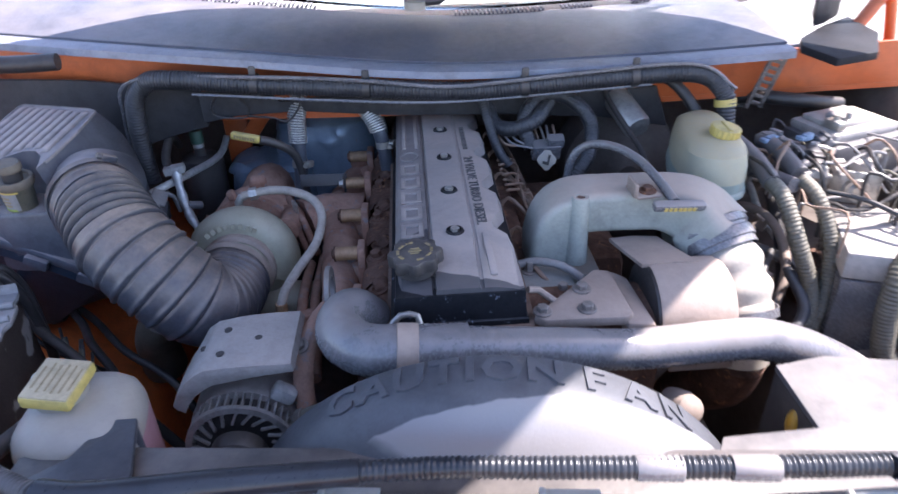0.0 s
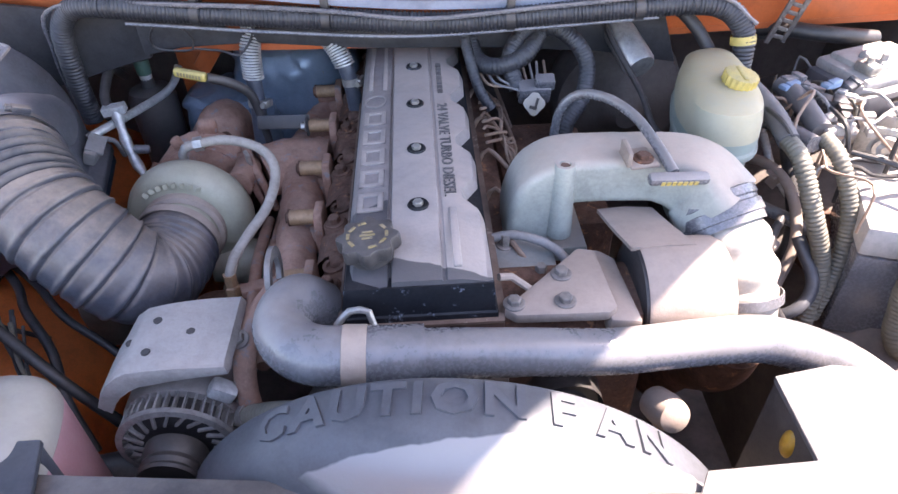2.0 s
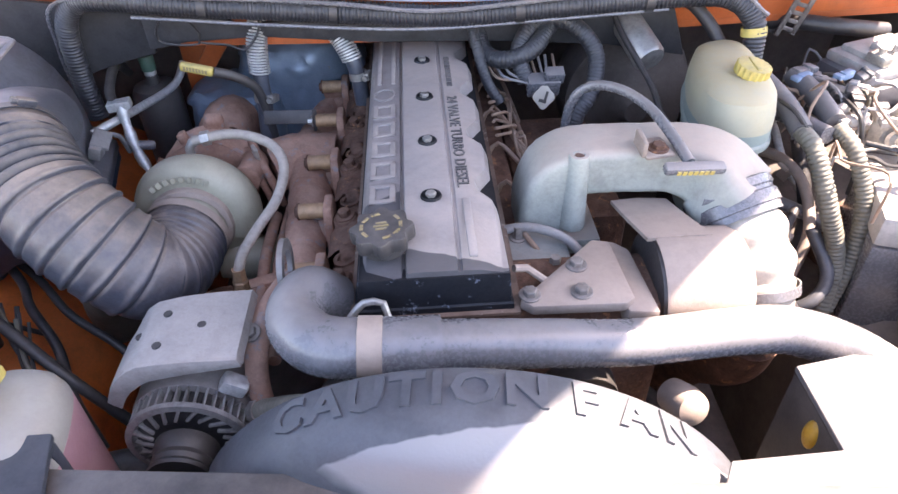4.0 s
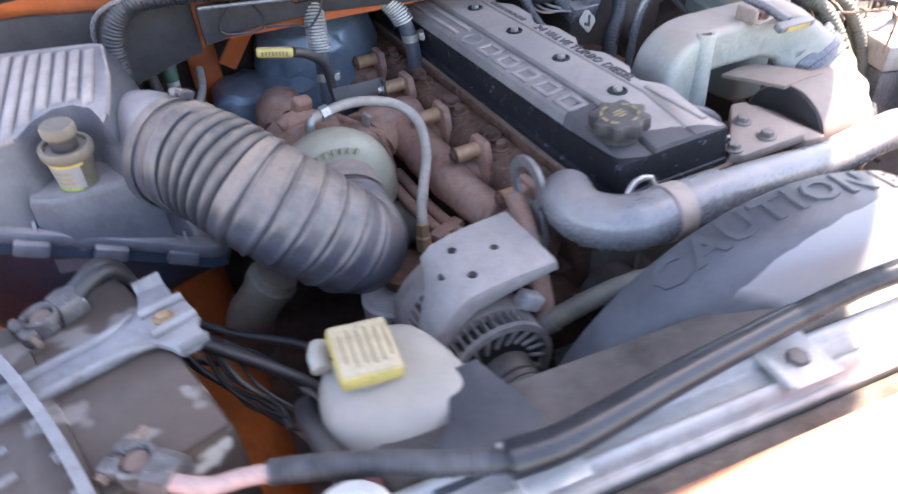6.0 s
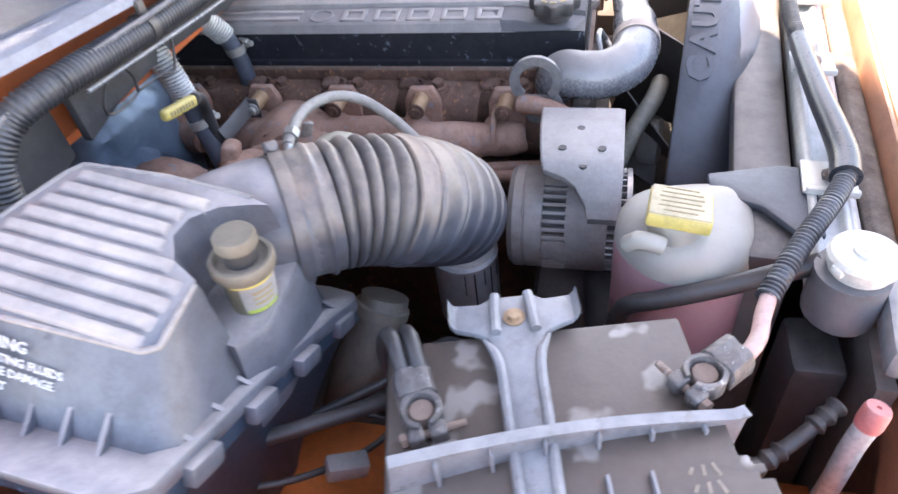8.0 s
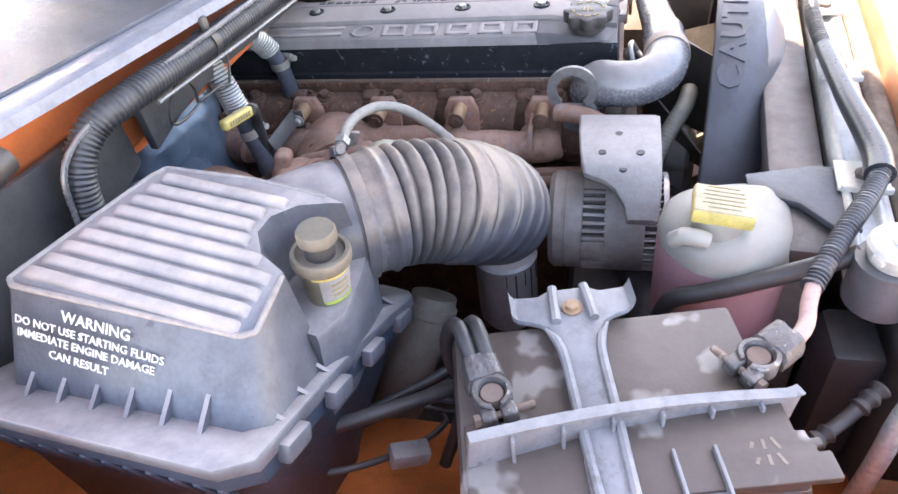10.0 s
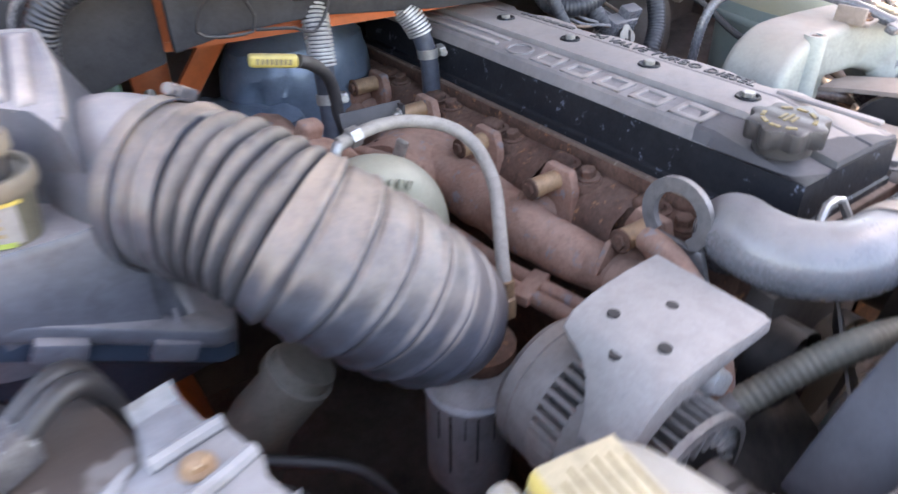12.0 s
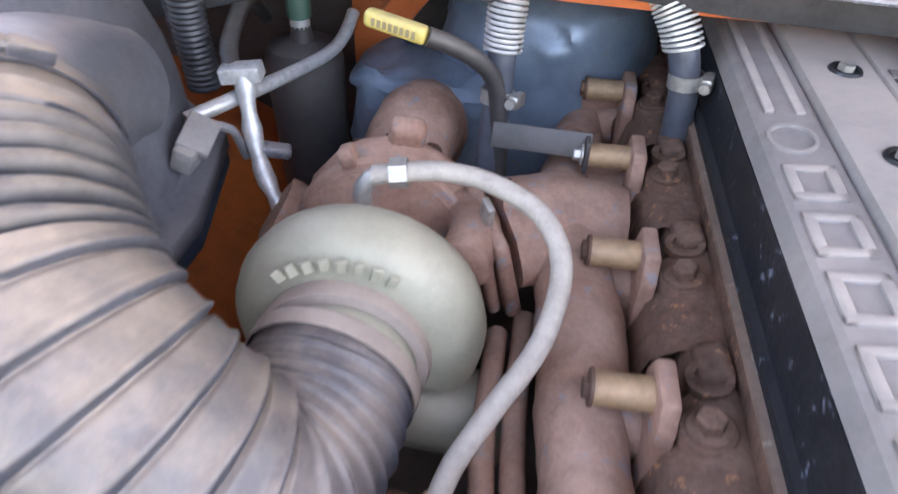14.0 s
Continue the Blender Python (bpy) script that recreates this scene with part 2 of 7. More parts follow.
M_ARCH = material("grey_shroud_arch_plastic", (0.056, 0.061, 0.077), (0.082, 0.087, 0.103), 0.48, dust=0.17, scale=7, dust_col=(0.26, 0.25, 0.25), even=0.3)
# paler tint on the front slope of the arch, ending at a sharp line
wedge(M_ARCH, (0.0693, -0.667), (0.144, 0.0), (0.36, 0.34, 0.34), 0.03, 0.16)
M_EMBOSS = material("grey_worn_emboss", (0.07, 0.072, 0.08), (0.1, 0.1, 0.105), 0.5, dust=0.25, scale=40, bump=0.1)
M_FINALU = material("bare_alternator_fins", (0.38, 0.37, 0.36), (0.5, 0.49, 0.47), 0.35, metal=0.6, dust=0.18, scale=30, bump=0.3)
M_RAIL = material("grey_crossmember", (0.55, 0.56, 0.54), (0.64, 0.64, 0.61), 0.45, metal=0.2, dust=0.3, scale=12, bump=0.3)
M_FOAM = material("brown_foam", (0.05, 0.036, 0.026), (0.1, 0.072, 0.05), 0.95, dust=0.25, scale=30, bump=1.0, spot=(0.2, 0.15, 0.1), spot_at=0.6)
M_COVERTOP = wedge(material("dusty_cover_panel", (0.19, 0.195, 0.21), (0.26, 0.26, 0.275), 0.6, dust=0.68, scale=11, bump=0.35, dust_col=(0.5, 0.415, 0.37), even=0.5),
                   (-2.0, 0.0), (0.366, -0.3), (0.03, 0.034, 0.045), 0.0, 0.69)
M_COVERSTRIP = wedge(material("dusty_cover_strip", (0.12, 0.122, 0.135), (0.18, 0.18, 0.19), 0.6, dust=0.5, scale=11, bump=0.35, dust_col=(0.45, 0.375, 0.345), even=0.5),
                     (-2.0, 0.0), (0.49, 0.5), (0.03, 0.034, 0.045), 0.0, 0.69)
M_BRAID = material("cream_braided_hose", (0.4, 0.345, 0.29), (0.48, 0.42, 0.36), 0.6, dust=0.3, scale=30, bump=0.4, grain=600)
M_MIDSTEEL = material("weathered_bolt_steel", (0.2, 0.18, 0.17), (0.3, 0.27, 0.25), 0.5, metal=0.5, dust=0.35, scale=50, bump=0.3)
# same orange as M_ORANGE, raised to make up for light missing on the apron
M_BRIGHTORANGE = material("brightened_orange_paint", (0.86, 0.205, 0.045), (0.78, 0.175, 0.036), 0.42, dust=0.06, scale=8, bump=0.1, dust_col=(0.55, 0.38, 0.28))
# orange shifted so that its burnt-out highlight turns peach, not yellow
M_HEADER = material("muted_orange_paint", (0.42, 0.17, 0.09), (0.37, 0.145, 0.075), 0.5, dust=0.2, scale=8, bump=0.1, dust_col=(0.55, 0.38, 0.28))
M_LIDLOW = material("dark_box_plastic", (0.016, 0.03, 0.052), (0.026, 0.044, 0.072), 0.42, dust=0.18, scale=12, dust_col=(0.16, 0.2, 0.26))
M_SLICK = material("slick_black_conduit", (0.018, 0.021, 0.028), (0.028, 0.031, 0.04), 0.3, dust=0.05, scale=14, dust_col=(0.2, 0.2, 0.21), bump=0.08)
M_LEDGE = material("dark_ledge_plastic", (0.04, 0.045, 0.06), (0.06, 0.065, 0.082), 0.45, dust=0.14, scale=9, dust_col=(0.24, 0.235, 0.24), spot=(0.3, 0.3, 0.32), spot_at=0.66)
M_GLASSBACK = material("pale_glass_backing", (0.42, 0.42, 0.42), (0.48, 0.48, 0.48), 0.8, dust=0.0, scale=6)
M_EDGE = material("dusty_worn_edge", (0.2, 0.19, 0.195), (0.28, 0.255, 0.245), 0.6, dust=0.5, scale=40, dust_col=(0.45, 0.375, 0.34))
M_GROUND = material("pale_concrete", (0.5, 0.47, 0.43), (0.57, 0.54, 0.49), 0.9, dust=0.0, scale=1.5, bump=0.4, grain=60)
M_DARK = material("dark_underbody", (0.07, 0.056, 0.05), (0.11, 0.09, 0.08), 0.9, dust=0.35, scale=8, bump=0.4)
M_GAUGECAP = material("dusty_gauge_cap", (0.13, 0.11, 0.085), (0.18, 0.15, 0.115), 0.6, dust=0.35, scale=20, dust_col=(0.36, 0.29, 0.22))
M_CLEARGAUGE = material("clear_gauge_body", (0.08, 0.078, 0.055), (0.12, 0.112, 0.08), 0.3, dust=0.2, scale=20)
M_BOOT = material("cream_silicone", (0.5, 0.45, 0.38), (0.6, 0.55, 0.47), 0.5, dust=0.35, scale=10, bump=0.2)
M_GREYGREEN = material("grey_green_paint", (0.2, 0.25, 0.26), (0.26, 0.3, 0.3), 0.55, dust=0.4, scale=18)
M_COPPER = material("brown_copper_wire", (0.34, 0.2, 0.13), (0.4, 0.26, 0.18), 0.6, dust=0.3, scale=40)
M_BELT = material("black_pulley", (0.015, 0.015, 0.017), (0.022, 0.022, 0.024), 0.45, dust=0.1, scale=20)
M_FAN = material("fan_blade_plastic", (0.035, 0.033, 0.03), (0.05, 0.047, 0.042), 0.5, dust=0.3, scale=12)
# plain pale tone for the fuse box cover, relays, plugs and second battery top
M_PALETOP = material("pale_top_plastic", (0.42, 0.4, 0.38), (0.52, 0.49, 0.46), 0.6, dust=0.45, scale=14, dust_col=(0.52, 0.45, 0.4))
M_LITGREY = material("pale_grey_plastic", (0.24, 0.24, 0.25), (0.31, 0.31, 0.31), 0.55, dust=0.4, scale=14)
M_AMBER = material("amber_lens", (0.6, 0.3, 0.02), (0.65, 0.34, 0.03), 0.3, dust=0.1)
M_BLUECON = material("blue_connector", (0.2, 0.32, 0.5), (0.25, 0.38, 0.55), 0.5, dust=0.2)

M_GLASS = bpy.data.materials.new("windshield_glass")
M_GLASS.use_nodes = True
_b = M_GLASS.node_tree.nodes["Principled BSDF"]
_b.inputs["Base Color"].default_value, _b.inputs["Roughness"].default_value = (0.85, 0.93, 0.92, 1), 0.03
_b.inputs["Transmission Weight"].default_value, _b.inputs["IOR"].default_value = 1.0, 1.45


# ---- mesh building ----
def V(*a):
    return Vector(a)


def smooth_path(pts, step):
    """Points about step apart on a Catmull-Rom curve through pts."""
    p = [Vector(q) for q in pts]
    p = [2 * p[0] - p[1]] + p + [2 * p[-1] - p[-2]]
    out = []
    for i in range(1, len(p) - 2):
        a, b, c, d = p[i - 1:i + 3]
        n = max(1, round((c - b).length / step))
        for k in range(n):
            t = k / n
            out.append(0.5 * (2 * b + (c - a) * t + (2 * a - 5 * b + 4 * c - d) * t * t + (3 * b - a - 3 * c + d) * t ** 3))
    return out + [p[-2]]


class Shape:
    """Collects geometry in world metres; done() links it as one mesh object."""

    def __init__(self):
        self.v, self.f = [], []

    def add(self, verts, faces):
        o = len(self.v)
        self.v += [tuple(q) for q in verts]
        self.f += [tuple(o + i for i in f) for f in faces]
        return self

    def bm(self, bm, m=Matrix()):
        bm.verts.ensure_lookup_table()
        self.add([m @ q.co for q in bm.verts], [[q.index for q in f.verts] for f in bm.faces])
        bm.free()
        return self

    def rings(self, rings, caps=True, loop=False):
        n = len(rings[0])
        vs = [q for r in rings for q in r]
        fs = []
        k = len(rings)
        for i in range(k if loop else k - 1):
            a, b = i * n, ((i + 1) % k) * n
            fs += [(a + j, a + (j + 1) % n, b + (j + 1) % n, b + j) for j in range(n)]
        if caps and not loop:
            fs += [tuple(range(n - 1, -1, -1)), tuple((k - 1) * n + j for j in range(n))]
        return self.add(vs, fs)

    def tube(self, pts, r, n=14, step=0.012, section=None, caps=True, up=None):
        """Sweep along a smooth curve. r: radius or f(metres along, 0..1); section: outline of (x, y) pairs scaled by r."""
        path = smooth_path(pts, step)
        total = sum((b - a).length for a, b in zip(path, path[1:]))
        sec = section or [(math.cos(2 * math.pi * k / n), math.sin(2 * math.pi * k / n)) for k in range(n)]
        rings, s, side = [], 0.0, None
        for i, q in enumerate(path):
            tan = (path[min(i + 1, len(path) - 1)] - path[max(i - 1, 0)]).normalized()
            if side is None:
                ref = Vector(up) if up else (V(0, 0, 1) if abs(tan.z) < 0.9 else V(0, 1, 0))
                side = tan.cross(ref).normalized()
            side = (side - tan * side.dot(tan)).normalized()
            nor = side.cross(tan)
            if i:
                s += (q - path[i - 1]).length
            rr = r(s, s / total) if callable(r) else r
            rings.append([q + rr * (x * side + y * nor) for x, y in sec])
        return self.rings(rings, caps)

    def lathe(self, profile, m, n=28, caps=True):
        """profile: (radius, height) pairs; turned about m's z axis."""
        return self.rings([[m @ V(r * math.cos(2 * math.pi * k / n), r * math.sin(2 * math.pi * k / n), z) for k in range(n)]
                           for r, z in profile], caps)

    def box(self, size, m, bevel=0.003, seg=2):
        b = bmesh.new()
        bmesh.ops.create_cube(b, size=1.0, matrix=Matrix.Diagonal((*size, 1)))
        if bevel:
            bmesh.ops.bevel(b, geom=b.edges[:], offset=min(bevel, min(size) * 0.45), segments=seg, affect="EDGES", profile=0.5)
        b.verts.index_update()
        return self.bm(b, m)

    def prism(self, outline, h, m, bevel=0.0, seg=2):
        """Outline in m's xy plane, raised along its z by h."""
        b = bmesh.new()
        f = b.faces.new([b.verts.new((x, y, 0)) for x, y in outline])
        top = bmesh.ops.extrude_face_region(b, geom=[f])
        bmesh.ops.translate(b, verts=[q for q in top["geom"] if isinstance(q, bmesh.types.BMVert)], vec=(0, 0, h))
        bmesh.ops.recalc_face_normals(b, faces=b.faces[:])
        if bevel:
            bmesh.ops.bevel(b, geom=b.edges[:], offset=bevel, segments=seg, affect="EDGES", profile=0.5)
        b.verts.index_update()
        return self.bm(b, m)

    def ball(self, c, r, n=16):
        prof = [(max(1e-4, math.sin(math.pi * k / 10)), -math.cos(math.pi * k / 10)) for k in range(11)]
        m = Matrix.Translation(c) @ Matrix.Diagonal((*(r if isinstance(r, tuple) else (r, r, r)), 1))
        return self.lathe(prof, m, n)

    def done(self, name, mat, parent=None, label="", sharp=38, rough=0.0):
        o = origin(parent)
        if rough:                                   # uneven casting skin
            self.v = [tuple(V(*q) + rough * (noise.noise_vector(V(*q) * 45) + 0.5 * noise.noise_vector(V(*q) * 140))) for q in self.v]
        me = bpy.data.meshes.new(name)
        me.from_pydata([(x - o.x, y - o.y, z - o.z) for x, y, z in self.v], [], self.f)
        b = bmesh.new()
        b.from_mesh(me)
        bmesh.ops.recalc_face_normals(b, faces=b.faces[:])
        b.to_mesh(me)
        b.free()
        me.shade_smooth()
        me.set_sharp_from_angle(angle=radians(sharp))
        me.materials.append(mat)
        ob = new(name, me)
        if parent:
            ob.parent = parent
        if label:
            ob["label"] = label
        return ob


def origin(ob):
    o = V(0, 0, 0)
    while ob:
        o += ob.location
        ob = ob.parent
    return o


def thing(name, at, label, category, group="", kind=""):
    ob = new(name)
    ob.empty_display_size = 0.02
    ob.location = at
    return tagged(ob, label, category, group, kind)


def along(a, b, up=(0, 0, 1)):
    """A pose at a whose z axis points to b."""
    z = (Vector(b) - Vector(a)).normalized()
    ref = Vector(up) if abs(z.dot(Vector(up))) < 0.95 else V(0, 1, 0)
    x = ref.cross(z).normalized()
    y = z.cross(x)
    m = Matrix((x, y, z)).transposed().to_4x4()
    m.translation = Vector(a)
    return m


def letters(text, size, m, depth, mat, parent, name="lettering", label="", heavy=0.0):
    """Built-in font; text along m's x axis, tops towards its y, raised along z."""
    cu = bpy.data.curves.new("text", "FONT")
    cu.body, cu.size, cu.extrude, cu.align_x, cu.align_y = text, size, depth / 2, "CENTER", "CENTER"
    cu.resolution_u, cu.offset = 2, heavy
    ob = bpy.data.objects.new("text", cu)
    scene.collection.objects.link(ob)
    bpy.context.view_layer.update()
    me = bpy.data.meshes.new_from_object(ob.evaluated_get(bpy.context.evaluated_depsgraph_get()))
    bpy.data.objects.remove(ob)
    s = Shape().add([m @ (q.co + V(0, 0, depth / 2)) for q in me.vertices], [list(p.vertices) for p in me.polygons])
    bpy.data.meshes.remove(me)
    return s.done(name, mat, parent, label, sharp=30)


def bolt(at, axis, r, parent, mat, name="bolt", h=None, washer=True, label=""):
    """A hexagon head on a washer."""
    m = along(at, Vector(at) + Vector(axis))
    s = Shape()
    if washer:
        s.lathe([(r * 1.55, 0), (r * 1.55, r * 0.25), (r * 1.45, r * 0.32)], m, 18)
    s.lathe([(r, r * 0.2), (r, (h or r * 0.9) * 0.9), (r * 0.86, h or r * 0.9)], m, 6)
    return s.done(name, mat, parent, label, sharp=30)


def hose_clamp(at, axis, r, parent, mat=None, screw=0.0, name="hose_clamp"):
    m = along(at, Vector(at) + Vector(axis))
    s = Shape().lathe([(r, -0.006), (r + 0.0016, -0.006), (r + 0.0016, 0.006), (r, 0.006)], m, 30, caps=False)
    a = screw
    q = m @ Matrix.Rotation(a, 4, "Z") @ Matrix.Translation((r + 0.005, 0, 0))
    s.box((0.009, 0.022, 0.012), q, 0.002)
    s.lathe([(0.0045, -0.017), (0.0045, -0.011), (0.003, -0.011)], q @ Matrix.Rotation(radians(90), 4, "X"), 8)
    return s.done(name, mat or M_STEEL, parent, "worm-drive steel clamp")


def corrugated(pts, r, parent=None, mat=None, name="conduit", pitch=0.0045, n=12, depth=0.12):
    def rad(s, u):
        return r * (1 - depth * (1 if (s / pitch) % 1 > 0.55 else 0))
    return Shape().tube(pts, rad, n, step=pitch * 0.25).done(name, mat or M_LOOM, parent, sharp=60)


# ---- setting: ground, body ----
FRONT = pose(0, 0.058, 0, 0, 0, -5.6)      # along the radiator support: x across, y to the rear


def fr(x, y, z):
    return FRONT @ V(x, y, z)


s = Shape()
s.rings([[V(r * math.cos(2 * math.pi * k / 48), r * math.sin(2 * math.pi * k / 48), 0) for k in range(48)] for r in (0.01, 4, 40, 400)], caps=False)
tagged(s.done("ground", M_GROUND), "pale sunlit concrete yard ground", "ground", kind="structure")

# cowl: lip line across the back of the engine bay, bowed
LIP = [(-0.86, 0.885, 1.385), (-0.62, 0.845, 1.366), (-0.34, 0.81, 1.343), (0, 0.787, 1.312), (0.33, 0.787, 1.310), (0.62, 0.80, 1.314), (0.9, 0.81, 1.32)]
full_lip = smooth_path(LIP, 0.03)
lip = [q for q in full_lip if q.x < 0.645]         # the cowl ends at a corner trim
cowl = thing("cowl_panel", (0, 0.95, 1.3), "dusty grey plastic cowl panel below the windshield", "cowl panel", kind="structure")


def sheet(rows, thick, down=(0, 0, -1)):
    """A thick sheet through rows of points."""
    s = Shape()
    n, k = len(rows[0]), len(rows)
    d = Vector(down) * thick
    top = [Vector(q) for r in rows for q in r]
    fs = [(i * n + j, i * n + j + 1, (i + 1) * n + j + 1, (i + 1) * n + j) for i in range(k - 1) for j in range(n - 1)]
    o = n * k
    fs += [tuple(o + i for i in reversed(f)) for f in fs]
    rim = list(range(n)) + [i * n + n - 1 for i in range(1, k)] + [(k - 1) * n + j for j in range(n - 2, -1, -1)] + [i * n for i in range(k - 2, 0, -1)]
    fs += [(a, b, b + o, a + o) for a, b in zip(rim, rim[1:] + rim[:1])]
    return s.add(top + [q + d for q in top], fs)


sheet([[q for q in lip], [q + V(0, 0.012, 0.004) for q in lip], [q + V(0, 0.034, 0.004) for q in lip]], 0.012).done("lip", M_LIP, cowl, "paler front lip of the cowl")
back = [V(q.x, 1.02 + 0.10 * (q.x / 0.7) ** 2 + 0.05, q.z + 0.032) for q in lip]
mids = [[q + V(0, 0.036, 0.0075) for q in lip]] + [[(q + V(0, 0.036, 0.0075)).lerp(b, t) + V(0, 0, 0.012 * math.sin(math.pi * t)) for q, b in zip(lip, back)] for t in (0.2, 0.4, 0.6, 0.8, 1.0)]
sheet(mids, 0.006).done("panel", M_COWL, cowl)
for x0, x1 in ((-0.78, -0.37), (-0.355, -0.215), (0.05, 0.24), (0.27, 0.34), (0.42, 0.47)):
    g = Shape()
    for k in range(int((x1 - x0) / 0.0085)):
        x = x0 + 0.0085 * k
        j = min(range(len(back)), key=lambda i: abs(back[i].x - x))
        g.box((0.004, 0.03, 0.006), Matrix.Translation((x, back[j].y + 0.002, back[j].z + 0.004)), 0.001, 1)
    g.done("vent_slats", M_COWL, cowl)
# windshield and dark cab behind
sheet([[V(b.x, b.y + 0.03, b.z + 0.01) for b in back], [V(b.x * 0.93, b.y + 0.33, b.z + 0.25) for b in back], [V(b.x * 0.86, b.y + 0.66, b.z + 0.47) for b in back]], 0.006).done("windshield", M_GLASS)
wsob = bpy.data.objects["windshield"]
wsob.visible_shadow = False
tagged(wsob, "clean curved windshield glass above the cowl", "windshield", kind="structure")
Shape().box((1.5, 0.02, 1.9), pose(0, 2.1, 0.95), 0).box((1.5, 0.98, 0.02), pose(0, 1.61, 1.2), 0).done("cab_interior", M_DARK)
tagged(bpy.data.objects["cab_interior"], "dark cab interior behind the windshield", "cab interior", kind="structure")
# unseen pale panel, added so that the glass above the cowl reads white
Shape().box((1.5, 0.5, 0.03), pose(0, 1.5, 1.34, 6), 0.01).done("dashboard", M_GLASSBACK)
tagged(bpy.data.objects["dashboard"], "pale panel added behind the windshield to whiten it", "dashboard", kind="structure")
# wiper arms on the cowl
wiper = thing("wiper_arm", (0.2, 1.05, 1.36), "black wiper arm lying on the cowl", "wiper")
Shape().tube([(-0.05, 1.03, 1.375), (0.02, 1.06, 1.385), (-0.2, 1.19, 1.45), (-0.45, 1.3, 1.5)], 0.008, 8).done("arm", M_BLACKPL, wiper)
Shape().lathe([(0.02, 0), (0.02, 0.015), (0.012, 0.02)], pose(-0.03, 1.03, 1.365), 16).done("pivot_cap", M_WHITEPL, wiper)
copy_thing(wiper, pose(0.68, 1.06, 1.37))

# firewall: orange upper channel, insulated lower wall set back behind the engine
fw = thing("firewall", (0, 1.0, 0.5), "orange painted firewall with dark insulation", "firewall", kind="structure")
up_l = [q + V(0, 0.06, -0.014) for q in full_lip]
sheet([up_l, [V(q.x, q.y + 0.005, 1.225) for q in up_l]], 0.01, (0, 1, 0)).done("upper_channel", M_ORANGE, fw, "orange painted upper channel")
sheet([[V(q.x, q.y + 0.004, 1.226) for q in up_l], [V(q.x, 1.12, 1.226) for q in up_l]], 0.01).done("channel_floor", M_ORANGE, fw)
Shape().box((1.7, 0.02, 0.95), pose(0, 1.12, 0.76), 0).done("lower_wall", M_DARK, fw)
pad = [(-0.42, 1.278), (-0.3, 1.272), (-0.28, 1.255), (-0.1, 1.262), (0.1, 1.262), (0.3, 1.265), (0.33, 1.245), (0.4, 1.25), (0.43, 1.17), (0.3, 1.195), (0.12, 1.21), (-0.08, 1.218), (-0.25, 1.235), (-0.36, 1.232), (-0.42, 1.222)]
side_pad = [(-0.86, 1.315), (-0.62, 1.30), (-0.55, 1.29), (-0.423, 1.282), (-0.423, 1.205), (-0.47, 1.195), (-0.56, 1.17), (-0.86, 1.1)]
for outline, y in ((pad, 0.86), (side_pad, 0.889)):
    Shape().prism(outline, 0.012, Matrix(((1, 0, 0, 0), (0, 0, -1, y), (0, 1, 0, 0), (0, 0, 0, 1))), 0.003).done("insulation_pad", M_FIREPAD, fw, "dark insulation pad")
Shape().box((0.05, 0.01, 0.24), pose(-0.415, 1.03, 1.1), 0.003).box((0.03, 0.01, 0.16), pose(-0.335, 0.98, 1.2, 0, 38), 0.003).box((0.1, 0.01, 0.05), pose(-0.38, 1.0, 1.235), 0.003).done("orange_panel", M_ORANGE, fw)

# inner fenders, fender tops
for side, nm in ((-1, "inner_fender_left"), (1, "inner_fender_right")):
    f = thing(nm, (side * 0.7, 0.5, 0.5), "orange painted inner fender apron", "inner fender", kind="structure")
    ys = [-0.08, 0.1, 0.3, 0.5, 0.7, 0.9, 1.12]
    x_top, x_low = (0.85, 0.45) if side < 0 else (0.86, 0.56)
    prof = [(x_top + 0.12, 1.19), (x_top + 0.02, 1.2), (x_top, 1.17), (x_top - 0.015, 1.0), (x_top - 0.08, 0.99), (x_low + 0.06, 0.95), (x_low, 0.9), (x_low - 0.02, 0.55)]
    if side < 0:                                    # the apron under the air box slopes down towards the engine
        prof[3:] = [(0.835, 1.0), (0.77, 0.998), (0.715, 0.985), (0.53, 0.885), (0.5, 0.83), (0.49, 0.55)]
    # left apron coloured brighter as if lit, right one dark as an unlit void
    sheet([[V(side * px, y, pz + 0.03 * (y - 0.4)) for y in ys] for px, pz in prof], 0.006, (side * 0.6, 0, -0.8)).done("apron", M_BRIGHTORANGE if side < 0 else M_DARK, f)
    sheet([[V(side * (x_top + 0.12), y, pz) for y in ys] for pz in (1.2, 0.6, 0.0)], 0.01, (side, 0, 0)).done("outer_panel", M_ORANGE, f)
Shape().box((0.15, 0.11, 0.04), pose(-0.738, 0.045, 1.085, 4, -6, 12), 0.016, 4).box((0.13, 0.02, 0.5), pose(-0.74, 0.0, 0.84, 0, 0, 12), 0.004).done("corner_flange", M_HEADER, bpy.data.objects["inner_fender_left"], "sunlit orange corner flange")
Shape().box((1.9, 1.25, 0.02), pose(0, 0.55, 0.5), 0).done("underbody", M_DARK)
tagged(bpy.data.objects["underbody"], "dark undertray below the engine", "undertray", kind="structure")

